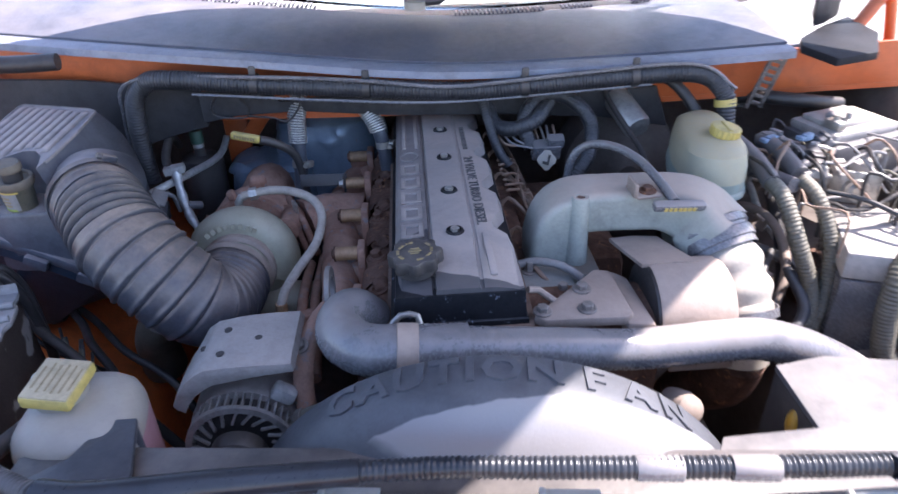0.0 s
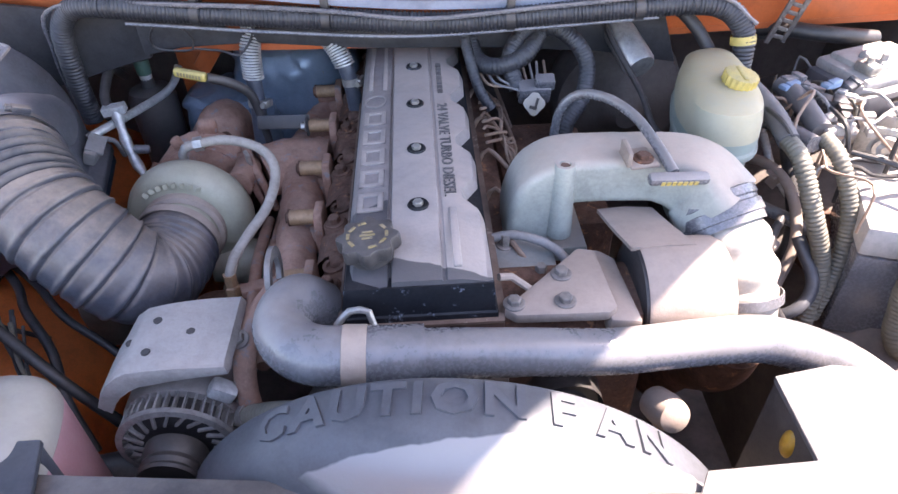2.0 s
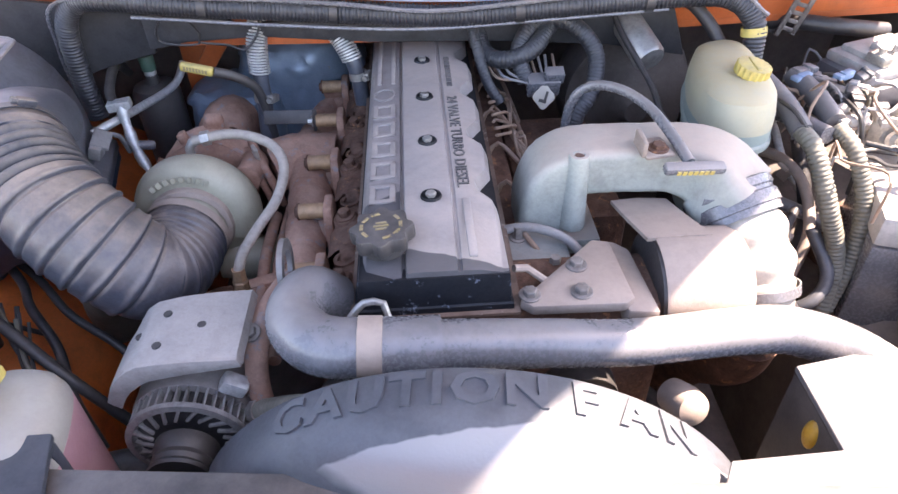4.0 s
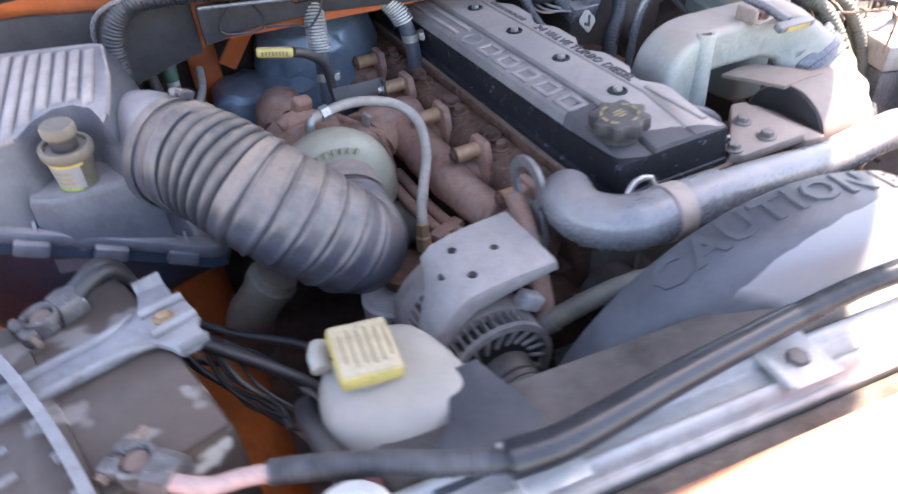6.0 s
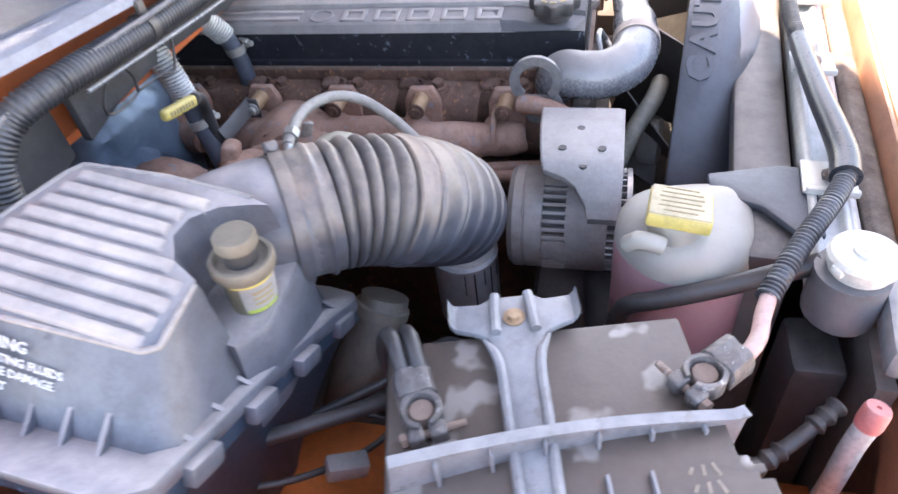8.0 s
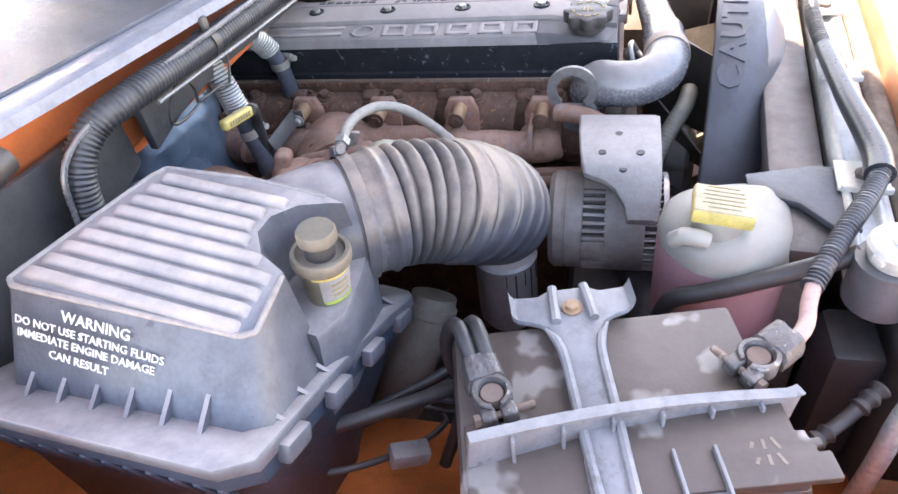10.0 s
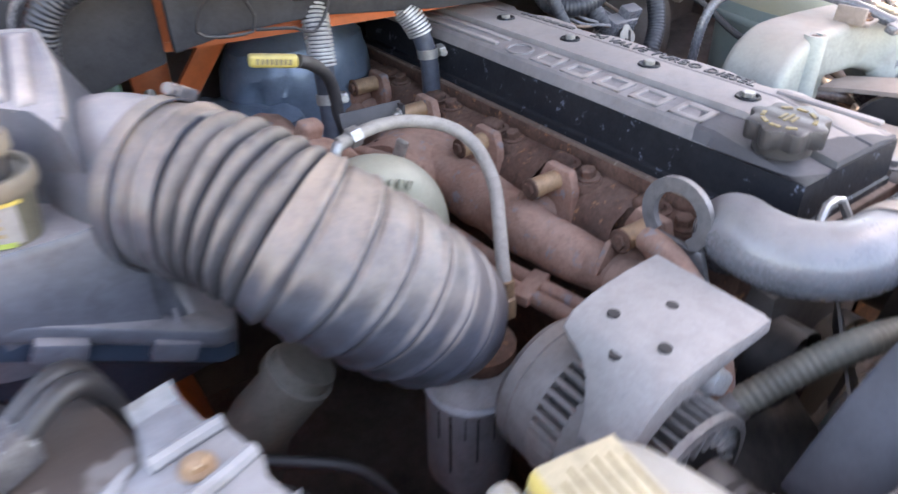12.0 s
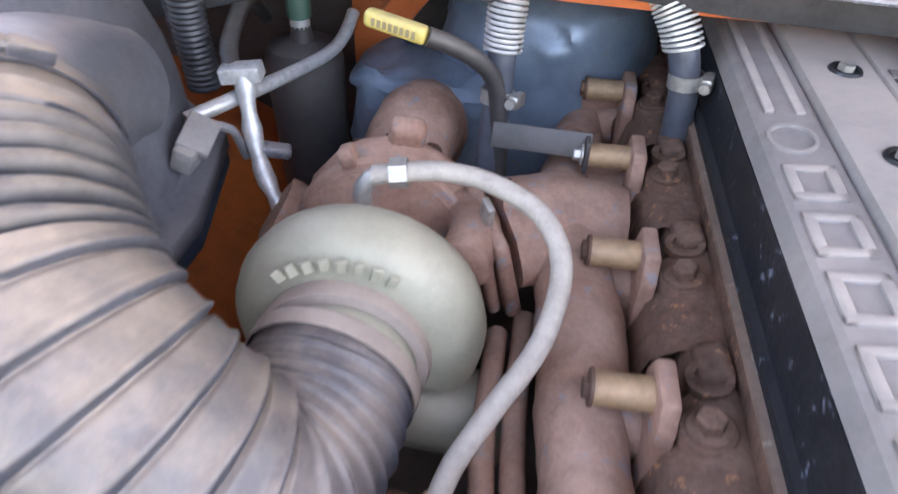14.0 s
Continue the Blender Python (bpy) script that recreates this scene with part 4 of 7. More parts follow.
# ---- exhaust side ----
man = thing("exhaust_manifold", (-0.2, 0.62, 1.0), "rusty brown cast exhaust manifold", "exhaust manifold")
Shape().tube([(-0.148, 0.415, 1.055), (-0.163, 0.46, 1.058), (-0.174, 0.54, 1.06), (-0.175, 0.62, 1.062), (-0.182, 0.69, 1.068), (-0.195, 0.76, 1.075), (-0.185, 0.85, 1.06), (-0.165, 0.98, 1.05)],
             lambda s, u: 0.021 + 0.011 * math.sin(math.pi * min(1, u * 1.2)) + 0.0012 * math.sin(s * 90), 24, 0.006).done("log", M_MANIFOLD, man, rough=0.0022)
for i in range(6):
    y = 0.437 + P * i + (0.005 if i > 2 else 0)
    run = Shape().tube([(-0.185 if 0 < i < 5 else -0.165, y + (0.045 if i < 3 else -0.03), 1.06), (-0.165, y + 0.02, 1.062), (-0.135, y + 0.01, 1.065)], 0.022, 14)
    run.done("runner", M_MANIFOLD, man, rough=0.002)
    fl = Shape().prism([(-0.03, -0.045), (0.012, -0.045), (0.02, -0.03), (0.018, 0.03), (0.008, 0.05), (-0.026, 0.05), (-0.034, 0.03), (-0.034, -0.03)], 0.012,
                       Matrix(((0, 0, 1, -0.142), (1, 0, 0, y + 0.008), (0, 1, 0, 1.075), (0, 0, 0, 1))), 0.003)
    fl.done("flange", M_MANIFOLD, man)
    Shape().lathe([(0.0105, 0), (0.0105, 0.034)], along((-0.142, y, 1.11), (-0.2, y, 1.11)), 18).done("spacer", M_BRASS, man, "yellow zinc bolt spacer")
    bolt((-0.176, y, 1.11), (-1, 0, 0), 0.0075, man, M_IRON, "bolt", 0.006)
# turbo flange on the manifold
Shape().tube([(-0.15, 0.752, 1.068), (-0.18, 0.75, 1.074), (-0.215, 0.738, 1.078), (-0.245, 0.724, 1.078)], 1.0, section=[(0.05 * math.cos(a) * (1 + 0.12 * math.cos(2 * a)), 0.034 * math.sin(a) * (1 + 0.1 * math.sin(a) ** 2)) for a in [2 * math.pi * k / 24 for k in range(24)]], step=0.01, up=(0, 0, 1)).done("collector", M_MANIFOLD, man, "broad rusty collector casting", rough=0.003)
Shape().box((0.013, 0.105, 0.078), pose(-0.25, 0.716, 1.076, 0, -12, 22), 0.006, 3).box((0.01, 0.095, 0.07), pose(-0.262, 0.711, 1.074, 0, -12, 22), 0.005, 3).done("turbo_flange", M_MANIFOLD, man, rough=0.002)
for dy_ in (-0.038, 0.038):
    bolt((-0.243 + 0.4 * dy_ * 0.4, 0.716 + dy_, 1.1), (0.9, 0.35, 0.2), 0.0065, man, M_IRON, "flange_nut", 0.012)
Shape().box((0.006, 0.014, 0.05), pose(-0.252, 0.69, 1.116, 20, -8, 30), 0.002).done("flange_tab", M_STEEL, man, "bent pale steel tab")
for i in range(6):
    y = 0.437 + P * i + (0.005 if i > 2 else 0)
    Shape().prism([(-0.142, 1.105), (-0.176, 1.1), (-0.19, 1.07), (-0.142, 1.06)], 0.007, Matrix(((1, 0, 0, 0), (0, 0, -1, y + 0.018), (0, 1, 0, 0), (0, 0, 0, 1))), 0.002).done("web", M_MANIFOLD, man)

turbo = thing("turbocharger", (-0.33, 0.66, 0.98), "turbocharger with pale cast compressor housing and rusty turbine", "turbocharger")
TAX = V(-0.03, 1, -0.10).normalized()             # from the inlet to the turbine
TC = V(-0.333, 0.618, 1.076)
TM_ = along(TC, TC + TAX)
vol = Shape()
rings = []
for k in range(44):
    a = 2 * math.pi * k / 44
    rr = 0.0225 + 0.0135 * (((k / 44) + 0.42) % 1.0)
    R0 = 0.0565
    rings.append([TM_ @ V((R0 + rr * math.cos(c)) * math.cos(a), (R0 + rr * math.cos(c)) * math.sin(a), rr * math.sin(c)) for c in [2 * math.pi * j / 16 for j in range(16)]])
vol.rings(rings, loop=True)
vol.lathe([(0.0455, -0.06), (0.048, -0.06), (0.05, -0.02), (0.06, -0.008), (0.063, 0.02), (0.05, 0.03), (0.02, 0.032)], TM_, 32)
vol.tube([TM_ @ V(-0.02, -0.078, 0.0), TM_ @ V(-0.07, -0.085, 0.0), TM_ @ V(-0.11, -0.09, 0.0)], 0.034, 16)
comp = vol.done("compressor_housing", M_COMP, turbo, "pale greenish cast aluminium volute")
for k in range(8):
    a = radians(118 - 9 * k)
    Shape().box((0.007, 0.009, 0.003), TM_ @ Matrix.Rotation(a, 4, "Z") @ pose(0.069, 0, -0.033, 0, -25, 90), 0.0008, 1).done("raised_mark", M_COMP, comp)
Shape().lathe([(0.05, -0.046), (0.0565, -0.044), (0.058, -0.036), (0.0565, -0.028), (0.05, -0.024)], TM_, 36, caps=False).box((0.012, 0.01, 0.012), TM_ @ Matrix.Rotation(radians(-40), 4, "Z") @ pose(0.06, 0, -0.036), 0.002).done("inlet_collar", M_TAN, turbo, "tan dusty inlet collar")
Shape().lathe([(0.06, 0.028), (0.064, 0.03), (0.064, 0.042), (0.05, 0.046), (0.036, 0.06), (0.036, 0.08), (0.05, 0.088), (0.066, 0.09), (0.066, 0.1), (0.04, 0.1)], TM_, 32).done("bearing_housing", M_MANIFOLD, turbo, "rusty centre housing")
rings = []
for k in range(36):
    a = 2 * math.pi * k / 36
    rr = 0.024 + 0.014 * (((k / 36) + 0.2) % 1.0)
    rings.append([TM_ @ V((0.045 + rr * math.cos(c)) * math.cos(a), (0.045 + rr * math.cos(c)) * math.sin(a), 0.128 + rr * 0.9 * math.sin(c)) for c in [2 * math.pi * j / 14 for j in range(14)]])
tb = Shape().rings(rings, loop=True).lathe([(0.055, 0.1), (0.055, 0.15), (0.048, 0.165), (0.045, 0.2)], TM_, 24)
tb.tube([TM_ @ V(0.055, -0.03, 0.125), TM_ @ V(0.085, -0.01, 0.122), TM_ @ V(0.1, 0.0, 0.12)], 0.033, 14)
tb.tube([TM_ @ V(0, 0, 0.16), TM_ @ V(0.0, 0.02, 0.21), TM_ @ V(-0.01, 0.03, 0.26), TM_ @ V(-0.01, -0.04, 0.34)], 0.042, 16)
tb.done("turbine_housing", M_MANIFOLD, turbo, "rusty brown turbine housing", rough=0.003)
Shape().tube([TM_ @ V(-0.07, 0.03, 0.03), TM_ @ V(-0.075, 0.03, 0.08), TM_ @ V(-0.06, 0.02, 0.12)], 0.02, 12).done("wastegate_can", M_MANIFOLD, turbo)

Shape().lathe([(0.062, 0.092), (0.071, 0.094), (0.0735, 0.099), (0.071, 0.104), (0.062, 0.106)], TM_, 36, caps=False).box((0.016, 0.012, 0.018), TM_ @ Matrix.Rotation(radians(70), 4, "Z") @ pose(0.077, 0, 0.099), 0.003).done("band_clamp", M_MANIFOLD, turbo, "rusty band clamp")
for k in range(5):
    q_ = TM_ @ Matrix.Rotation(radians(20 + 34 * k), 4, "Z") @ V(0.056, 0, 0.163)
    bolt(q_, TAX, 0.006, turbo, M_IRON, "housing_bolt", 0.008)
Shape().box((0.05, 0.03, 0.022), TM_ @ Matrix.Rotation(radians(100), 4, "Z") @ pose(0.07, 0, 0.135, 10, 20, 0), 0.008, 3).done("casting_boss", M_MANIFOLD, turbo)

oil = thing("turbo_oil_line", (-0.26, 0.55, 1.0), "grey braided turbo oil feed line with steel fittings", "oil line")
Shape().tube([(-0.33, 0.672, 1.16), (-0.31, 0.674, 1.163), (-0.285, 0.676, 1.166), (-0.25, 0.67, 1.165), (-0.215, 0.652, 1.157), (-0.199, 0.622, 1.142), (-0.207, 0.58, 1.118), (-0.232, 0.54, 1.098), (-0.25, 0.513, 1.08), (-0.257, 0.499, 1.062)], 0.007, 12).done("hose", M_BRAID, oil)
Shape().tube([(-0.337, 0.668, 1.13), (-0.337, 0.669, 1.15), (-0.332, 0.671, 1.158), (-0.318, 0.673, 1.162)], 0.0065, 10).lathe([(0.0105, 0), (0.0105, 0.012)], along((-0.318, 0.673, 1.162), (-0.3, 0.675, 1.164)), 6).done("upper_fitting", M_STEEL, oil, "steel elbow fitting")
Shape().lathe([(0.011, 0), (0.011, 0.02), (0.009, 0.022), (0.009, 0.04)], along((-0.258, 0.496, 1.026), (-0.257, 0.499, 1.064)), 6).done("lower_fitting", M_BRASS, oil, "yellow zinc fitting")
drain = thing("coolant_tubes", (-0.22, 0.5, 0.9), "pair of brown steel tubes beside the manifold", "tubes")
for dx, y0 in ((-0.235, 0.66), (-0.215, 0.68)):
    Shape().tube([(dx, y0, 1.03), (dx, 0.55, 1.035), (dx + 0.012, 0.44, 1.04), (dx + 0.02, 0.36, 1.04)], 0.0085, 10).done("tube", M_MANIFOLD, drain)
Shape().box((0.05, 0.02, 0.012), pose(-0.222, 0.5, 1.04, 0, 0, 20), 0.003).done("tube_clip", M_MANIFOLD, drain)

M_EYE = material("dark_steel_eye", (0.13, 0.13, 0.14), (0.2, 0.195, 0.2), 0.45, metal=0.4, dust=0.3, scale=40, bump=0.3)
lift = thing("lifting_eye", (-0.166, 0.39, 1.08), "grey steel engine lifting eye", "lifting eye")
ER = Matrix(((0, 0, 1, -0.168), (1, 0, 0, 0.394), (0, 1, 0, 1.153), (0, 0, 0, 1)))
out = [(0.034 * math.cos(a), 0.034 * math.sin(a)) for a in [radians(-50 + 280 * k / 28) for k in range(29)]]
hole = [(0.0215 * math.cos(a), 0.0215 * math.sin(a)) for a in [radians(-50 + 280 * k / 28) for k in range(29)]]
g = Shape()
g.rings([[ER @ V(*o, 0), ER @ V(*h, 0), ER @ V(*h, 0.006), ER @ V(*o, 0.006)] for o, h in zip(out, hole)])
g.prism([(-0.022, -0.026), (0.022, -0.026), (0.015, -0.022), (-0.015, -0.022)], 0.006, ER)
g.prism([(-0.03, -0.02), (-0.012, -0.024), (0.014, -0.022), (0.026, -0.022), (0.01, -0.06), (-0.04, -0.075), (-0.045, -0.055)], 0.006, ER, 0.001)
g.done("eye_plate", M_EYE, lift)
bolt((-0.168, 0.36, 1.09), (-1, 0, 0), 0.008, lift, M_MIDSTEEL, "eye_bolt", 0.009)

# ---- intake hose and air box ----
hose = thing("air_intake_hose", (-0.43, 0.5, 1.05), "dusty ribbed black rubber air intake elbow hose", "intake hose")
HP = [(-0.5175, 0.5874, 1.2133), (-0.4803, 0.5361, 1.2061), (-0.4464, 0.4949, 1.1818), (-0.3985, 0.4717, 1.1366), (-0.3569, 0.4736, 1.0913), (-0.3408, 0.5147, 1.0763), (-0.3344, 0.5736, 1.0787)]


def hose_r(s, u):
    base = 0.0585 + 0.0055 * math.sin(math.pi * min(1, u * 1.2)) - 0.005 * max(0, (u - 0.6) / 0.4)
    if s < 0.02:
        return 0.0598 + (base - 0.0598) * min(1.0, s / 0.016)
    if s < 0.045:
        return base + 0.0035 * math.exp(-((s - 0.034) / 0.0035) ** 2)
    if s < 0.105:                                   # tight bellows folds
        return base - 0.0075 + 0.0085 * abs(math.sin(math.pi * (s - 0.045) / 0.012)) ** 0.8
    pitch = 0.0245 if u < 0.72 else 0.0135
    q = ((s - 0.105) / pitch - 0.58) % 1.0          # smooth segments, each with a low ridge beside a dirty groove
    lip = 0.0022 if u < 0.72 else 0.0024
    return base - 0.0006 + 0.0012 * q + lip * math.exp(-((q - 0.86) / 0.12) ** 2) - 0.0026 * math.exp(-((q - 0.04) / 0.07) ** 2) - 0.0026 * math.exp(-((q - 1.04) / 0.07) ** 2)


HQ = smooth_path(HP, 0.001)
HS = [0.0]
for a, b_ in zip(HQ, HQ[1:]):
    HS.append(HS[-1] + (b_ - a).length)
for nm, s0, s1, mt in (("cuff", 0.0, 0.0455, M_HOSE), ("bellows", 0.0445, 0.1055, M_FOLD), ("elbow", 0.1045, 9.0, M_HOSE)):
    k0 = min(k for k, s in enumerate(HS) if s >= s0)
    seg = [q for q, s in zip(HQ, HS) if s0 <= s <= s1]
    Shape().tube(seg, lambda s, u, o=HS[k0]: hose_r(s + o, (s + o) / HS[-1]), 48, step=0.0012).done(nm, mt, hose, "dark deeply folded bellows" if nm == "bellows" else "", sharp=80, rough=0.0007)
d0, d1 = (Vector(HP[1]) - Vector(HP[0])).normalized(), (Vector(HP[-1]) - Vector(HP[-2])).normalized()
hose_clamp(Vector(HP[0]) + d0 * 0.008, d0, 0.0618, hose, M_HOSE, radians(60))
hose_clamp(Vector(HP[-1]) - d1 * 0.01, d1, 0.0565, hose, M_TAN, radians(-20))

box = thing("air_filter_box", (-0.63, 0.68, 0.95), "dusty black plastic air filter box with ribbed lid", "air filter box")
FL = [(-0.53, 0.565), (-0.567, 0.578), (-0.578, 0.597), (-0.593, 0.612), (-0.61, 0.616), (-0.63, 0.603), (-0.654, 0.571), (-0.744, 0.57), (-0.756, 0.588), (-0.732, 0.81), (-0.72, 0.825), (-0.57, 0.81), (-0.52, 0.785), (-0.5, 0.69), (-0.503, 0.595), (-0.515, 0.572)]
TP = [(-0.566, 0.56), (-0.568, 0.573), (-0.575, 0.598), (-0.591, 0.616), (-0.61, 0.62), (-0.632, 0.608), (-0.647, 0.584), (-0.703, 0.584), (-0.7085, 0.594), (-0.6945, 0.79), (-0.688, 0.797), (-0.56, 0.743), (-0.547, 0.733), (-0.549, 0.655), (-0.556, 0.6), (-0.561, 0.575)]
cx, cy = -0.63, 0.69


def flange_z(x):
    """The parting flange is tilted, rising towards the fender."""
    return 0.8616 - 0.47 * x


def grow(poly, k, dz):
    return [V(cx + (x - cx) * k, cy + (y - cy) * k, flange_z(cx + (x - cx) * k) + dz) for x, y in poly]


def lid_top(x, y):
    return 1.275 + 0.08 * (x + 0.57) + 0.1 * (y - 0.57)


def blend(t, drop=0.0):
    h = [t ** 3 if 11 <= i <= 13 or 2 <= i <= 5 else t for i in range(len(FL))]     # rounded dome on the engine side, rounded rim round the gauge
    return [V(a[0] * (1 - k) + b_[0] * k, a[1] * (1 - k) + b_[1] * k, flange_z(a[0]) * (1 - t) + (lid_top(*b_) - drop) * t) for a, b_, k in zip(FL, TP, h)]


FLANGE = [(-0.51, 0.541), (-0.53, 0.543), (-0.56, 0.548), (-0.59, 0.552), (-0.62, 0.555), (-0.65, 0.557), (-0.69, 0.559), (-0.782, 0.562), (-0.797, 0.585), (-0.768, 0.84), (-0.755, 0.855), (-0.57, 0.835), (-0.5, 0.8), (-0.48, 0.69), (-0.485, 0.58), (-0.495, 0.55)]


lid = Shape().rings([grow(FLANGE, 0.99, -0.016), grow(FLANGE, 1.0, -0.014), grow(FLANGE, 1.0, -0.002), grow(FLANGE, 0.99, 0.0), blend(0.0), blend(0.3), blend(0.5), blend(0.7), blend(0.82), blend(0.9), blend(0.955), blend(0.98), blend(1.0, 0.0)])
lidob = lid.done("lid", M_LID, box, "dusty ribbed plastic lid", sharp=62)
LOW = [(-0.632, 0.615), (-0.634, 0.595), (-0.64, 0.59), (-0.645, 0.588), (-0.65, 0.588), (-0.66, 0.59), (-0.67, 0.594), (-0.742, 0.612), (-0.752, 0.625), (-0.74, 0.81), (-0.72, 0.825), (-0.66, 0.81), (-0.64, 0.8), (-0.635, 0.68), (-0.633, 0.65), (-0.632, 0.63)]
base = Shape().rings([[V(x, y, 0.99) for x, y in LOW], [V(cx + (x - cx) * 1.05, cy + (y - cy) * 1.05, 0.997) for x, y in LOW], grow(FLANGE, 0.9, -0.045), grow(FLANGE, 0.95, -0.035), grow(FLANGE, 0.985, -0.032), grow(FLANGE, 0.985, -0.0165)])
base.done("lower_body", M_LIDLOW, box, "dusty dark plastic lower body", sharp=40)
EDGE_Y = [(-0.54, 0.59), (-0.575, 0.605), (-0.592, 0.623), (-0.61, 0.626), (-0.628, 0.619), (-0.641, 0.604), (-0.647, 0.59), (-0.709, 0.597), (-0.74, 0.6)]
for k in range(9):                                 # ribs lie a little askew, cut off round the gauge
    t = (k + 0.5) / 9
    xc = -0.559 - 0.142 * t
    y0 = 0.6
    for _ in range(6):
        x = xc + 0.125 * (y0 - 0.68)
        y0 = [a[1] + (b_[1] - a[1]) * (a[0] - x) / (a[0] - b_[0]) for a, b_ in zip(EDGE_Y, EDGE_Y[1:]) if b_[0] <= x <= a[0]][0]
    y1 = 0.726 + 0.46 * (-0.553 - xc)
    rib = []
    for t_, h_ in ((0, 0.25), (0.015, 0.7), (0.04, 1), (0.9, 1), (0.95, 0.85), (0.98, 0.45), (1, 0.05)):
        y = y0 + (y1 - y0) * t_
        cs = (-1, -0.85, -0.65, -0.4, 0, 0.4, 0.65, 0.85, 1)
        rib.append([V(x, y, lid_top(x, y) - 0.0015 + 0.0058 * h_ * (1 - c ** 4)) for x, c in [(xc + 0.125 * (y - 0.68) + 0.0074 * c, c) for c in cs]])
    Shape().rings(rib).done("lid_rib", M_LIDRIB, lidob)
rim_ = [V(x, y, lid_top(x, y) - 0.001) for x, y in TP[6:16]]
rim_ = [a.lerp(b_, t_) for a, b_ in zip(rim_, rim_[1:]) for t_ in (0.06, 0.14, 0.86, 0.94)]
Shape().tube(rim_, 0.0026, 8, 0.01).done("lid_edge", M_EDGE, lidob, "pale dusty worn edge")
# gusset ribs on the flange towards the fender and the front, clips below it
for k in range(6):
    gx = -0.753 + 0.0038 * k
    Shape().prism([(-0.014, -0.002), (0.02, -0.006), (0.022, 0.015), (0.01, 0.01)], 0.004, Matrix(((1, 0, 0, gx), (0, 0, 1, 0.615 + 0.034 * k), (0, 1, 0, flange_z(gx - 0.012)), (0, 0, 0, 1)))).done("gusset", M_LID, lidob)
fd = V(-1, 0.06, 0.47).normalized()
fn = V(-0.06, -1, 0).normalized()
fu = fd.cross(fn)
for k in range(7):
    gx = -0.535 - 0.034 * k
    q = V(gx, 0.548 - 0.06 * (gx + 0.535), flange_z(gx))
    if not 1 <= k <= 3:
        Shape().prism([(0.004, -0.002), (0.034, -0.002), (0.034, 0.018), (0.024, 0.012)], 0.004, Matrix(((-fn.x, fd.x, 0, q.x), (-fn.y, fd.y, 0, q.y), (0, 0, 1, q.z), (0, 0, 0, 1))) @ pose(0, 0, 0, 90)).done("gusset", M_LID, lidob)
    if k % 2 == 0:
        c_ = q + fn * 0.003 - fu * 0.016
        Shape().box((0.012, 0.034, 0.017), Matrix(((fn.x, fd.x, fu.x, c_.x), (fn.y, fd.y, fu.y, c_.y), (fn.z, fd.z, fu.z, c_.z), (0, 0, 0, 1))), 0.003).done("lid_clip", M_LID, box)
for k in range(12):                                # upright ribs of the lower body
    u_ = k / 12 + 0.03
    x_ = FLANGE[8][0] * (1 - u_) + FLANGE[9][0] * u_ + 0.01
    y_ = FLANGE[8][1] * (1 - u_) + FLANGE[9][1] * u_
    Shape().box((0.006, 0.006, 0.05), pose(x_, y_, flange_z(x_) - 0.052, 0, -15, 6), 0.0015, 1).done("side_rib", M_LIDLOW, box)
# outlet neck
Shape().tube([(-0.54, 0.72, 1.18), (-0.538, 0.67, 1.2), (-0.53, 0.625, 1.212), (-0.514, 0.583, 1.2125), (-0.5, 0.564, 1.21)], lambda s, u: 0.046 + 0.0132 * min(1, u * 1.35), 40, 0.004).done("outlet_neck", M_LID, box)
POCKET = [(-0.655, 0.59), (-0.632, 0.61), (-0.608, 0.62), (-0.578, 0.603), (-0.562, 0.582)]
Shape().rings([[V(x, y, z) for x, y in front + POCKET] for front, z in (([(-0.542, 0.563), (-0.588, 0.56), (-0.637, 0.562), (-0.67, 0.573)], 1.11), ([(-0.545, 0.554), (-0.588, 0.548), (-0.637, 0.549), (-0.662, 0.566)], 1.205), ([(-0.547, 0.556), (-0.588, 0.551), (-0.636, 0.552), (-0.66, 0.568)], 1.211))]).done("gauge_pocket", M_LID, box, "moulded pocket floor under the gauge")
# pocket with the restriction gauge
M_OLIVE = material("green_print", (0.3, 0.4, 0.06), (0.36, 0.45, 0.1), 0.6, dust=0.2, scale=40)
gauge = thing("filter_restriction_gauge", (-0.608, 0.57, 1.208), "dusty clear gauge with grey cap on the air box", "gauge")
GM = pose(-0.61, 0.574, 1.209, 4, 2) @ Matrix.Diagonal((0.9, 0.9, 1.0, 1))
Shape().lathe([(0.0205, 0), (0.021, 0.004), (0.0232, 0.03), (0.0242, 0.042)], GM, 28).done("clear_body", M_CLEARGAUGE, gauge)
Shape().lathe([(0.0275, 0.038), (0.0285, 0.041), (0.0285, 0.048), (0.0272, 0.05), (0.0235, 0.05), (0.022, 0.046), (0.015, 0.046)], GM, 32).done("collar", M_GAUGECAP, gauge)
Shape().lathe([(0.0145, 0.045), (0.0145, 0.062)], GM, 24).done("button_neck", M_BLACKPL, gauge)
Shape().lathe([(0.0165, 0.06), (0.0185, 0.062), (0.0185, 0.07), (0.017, 0.0725), (0.0001, 0.073)], GM, 24).done("button_cap", M_GAUGECAP, gauge)


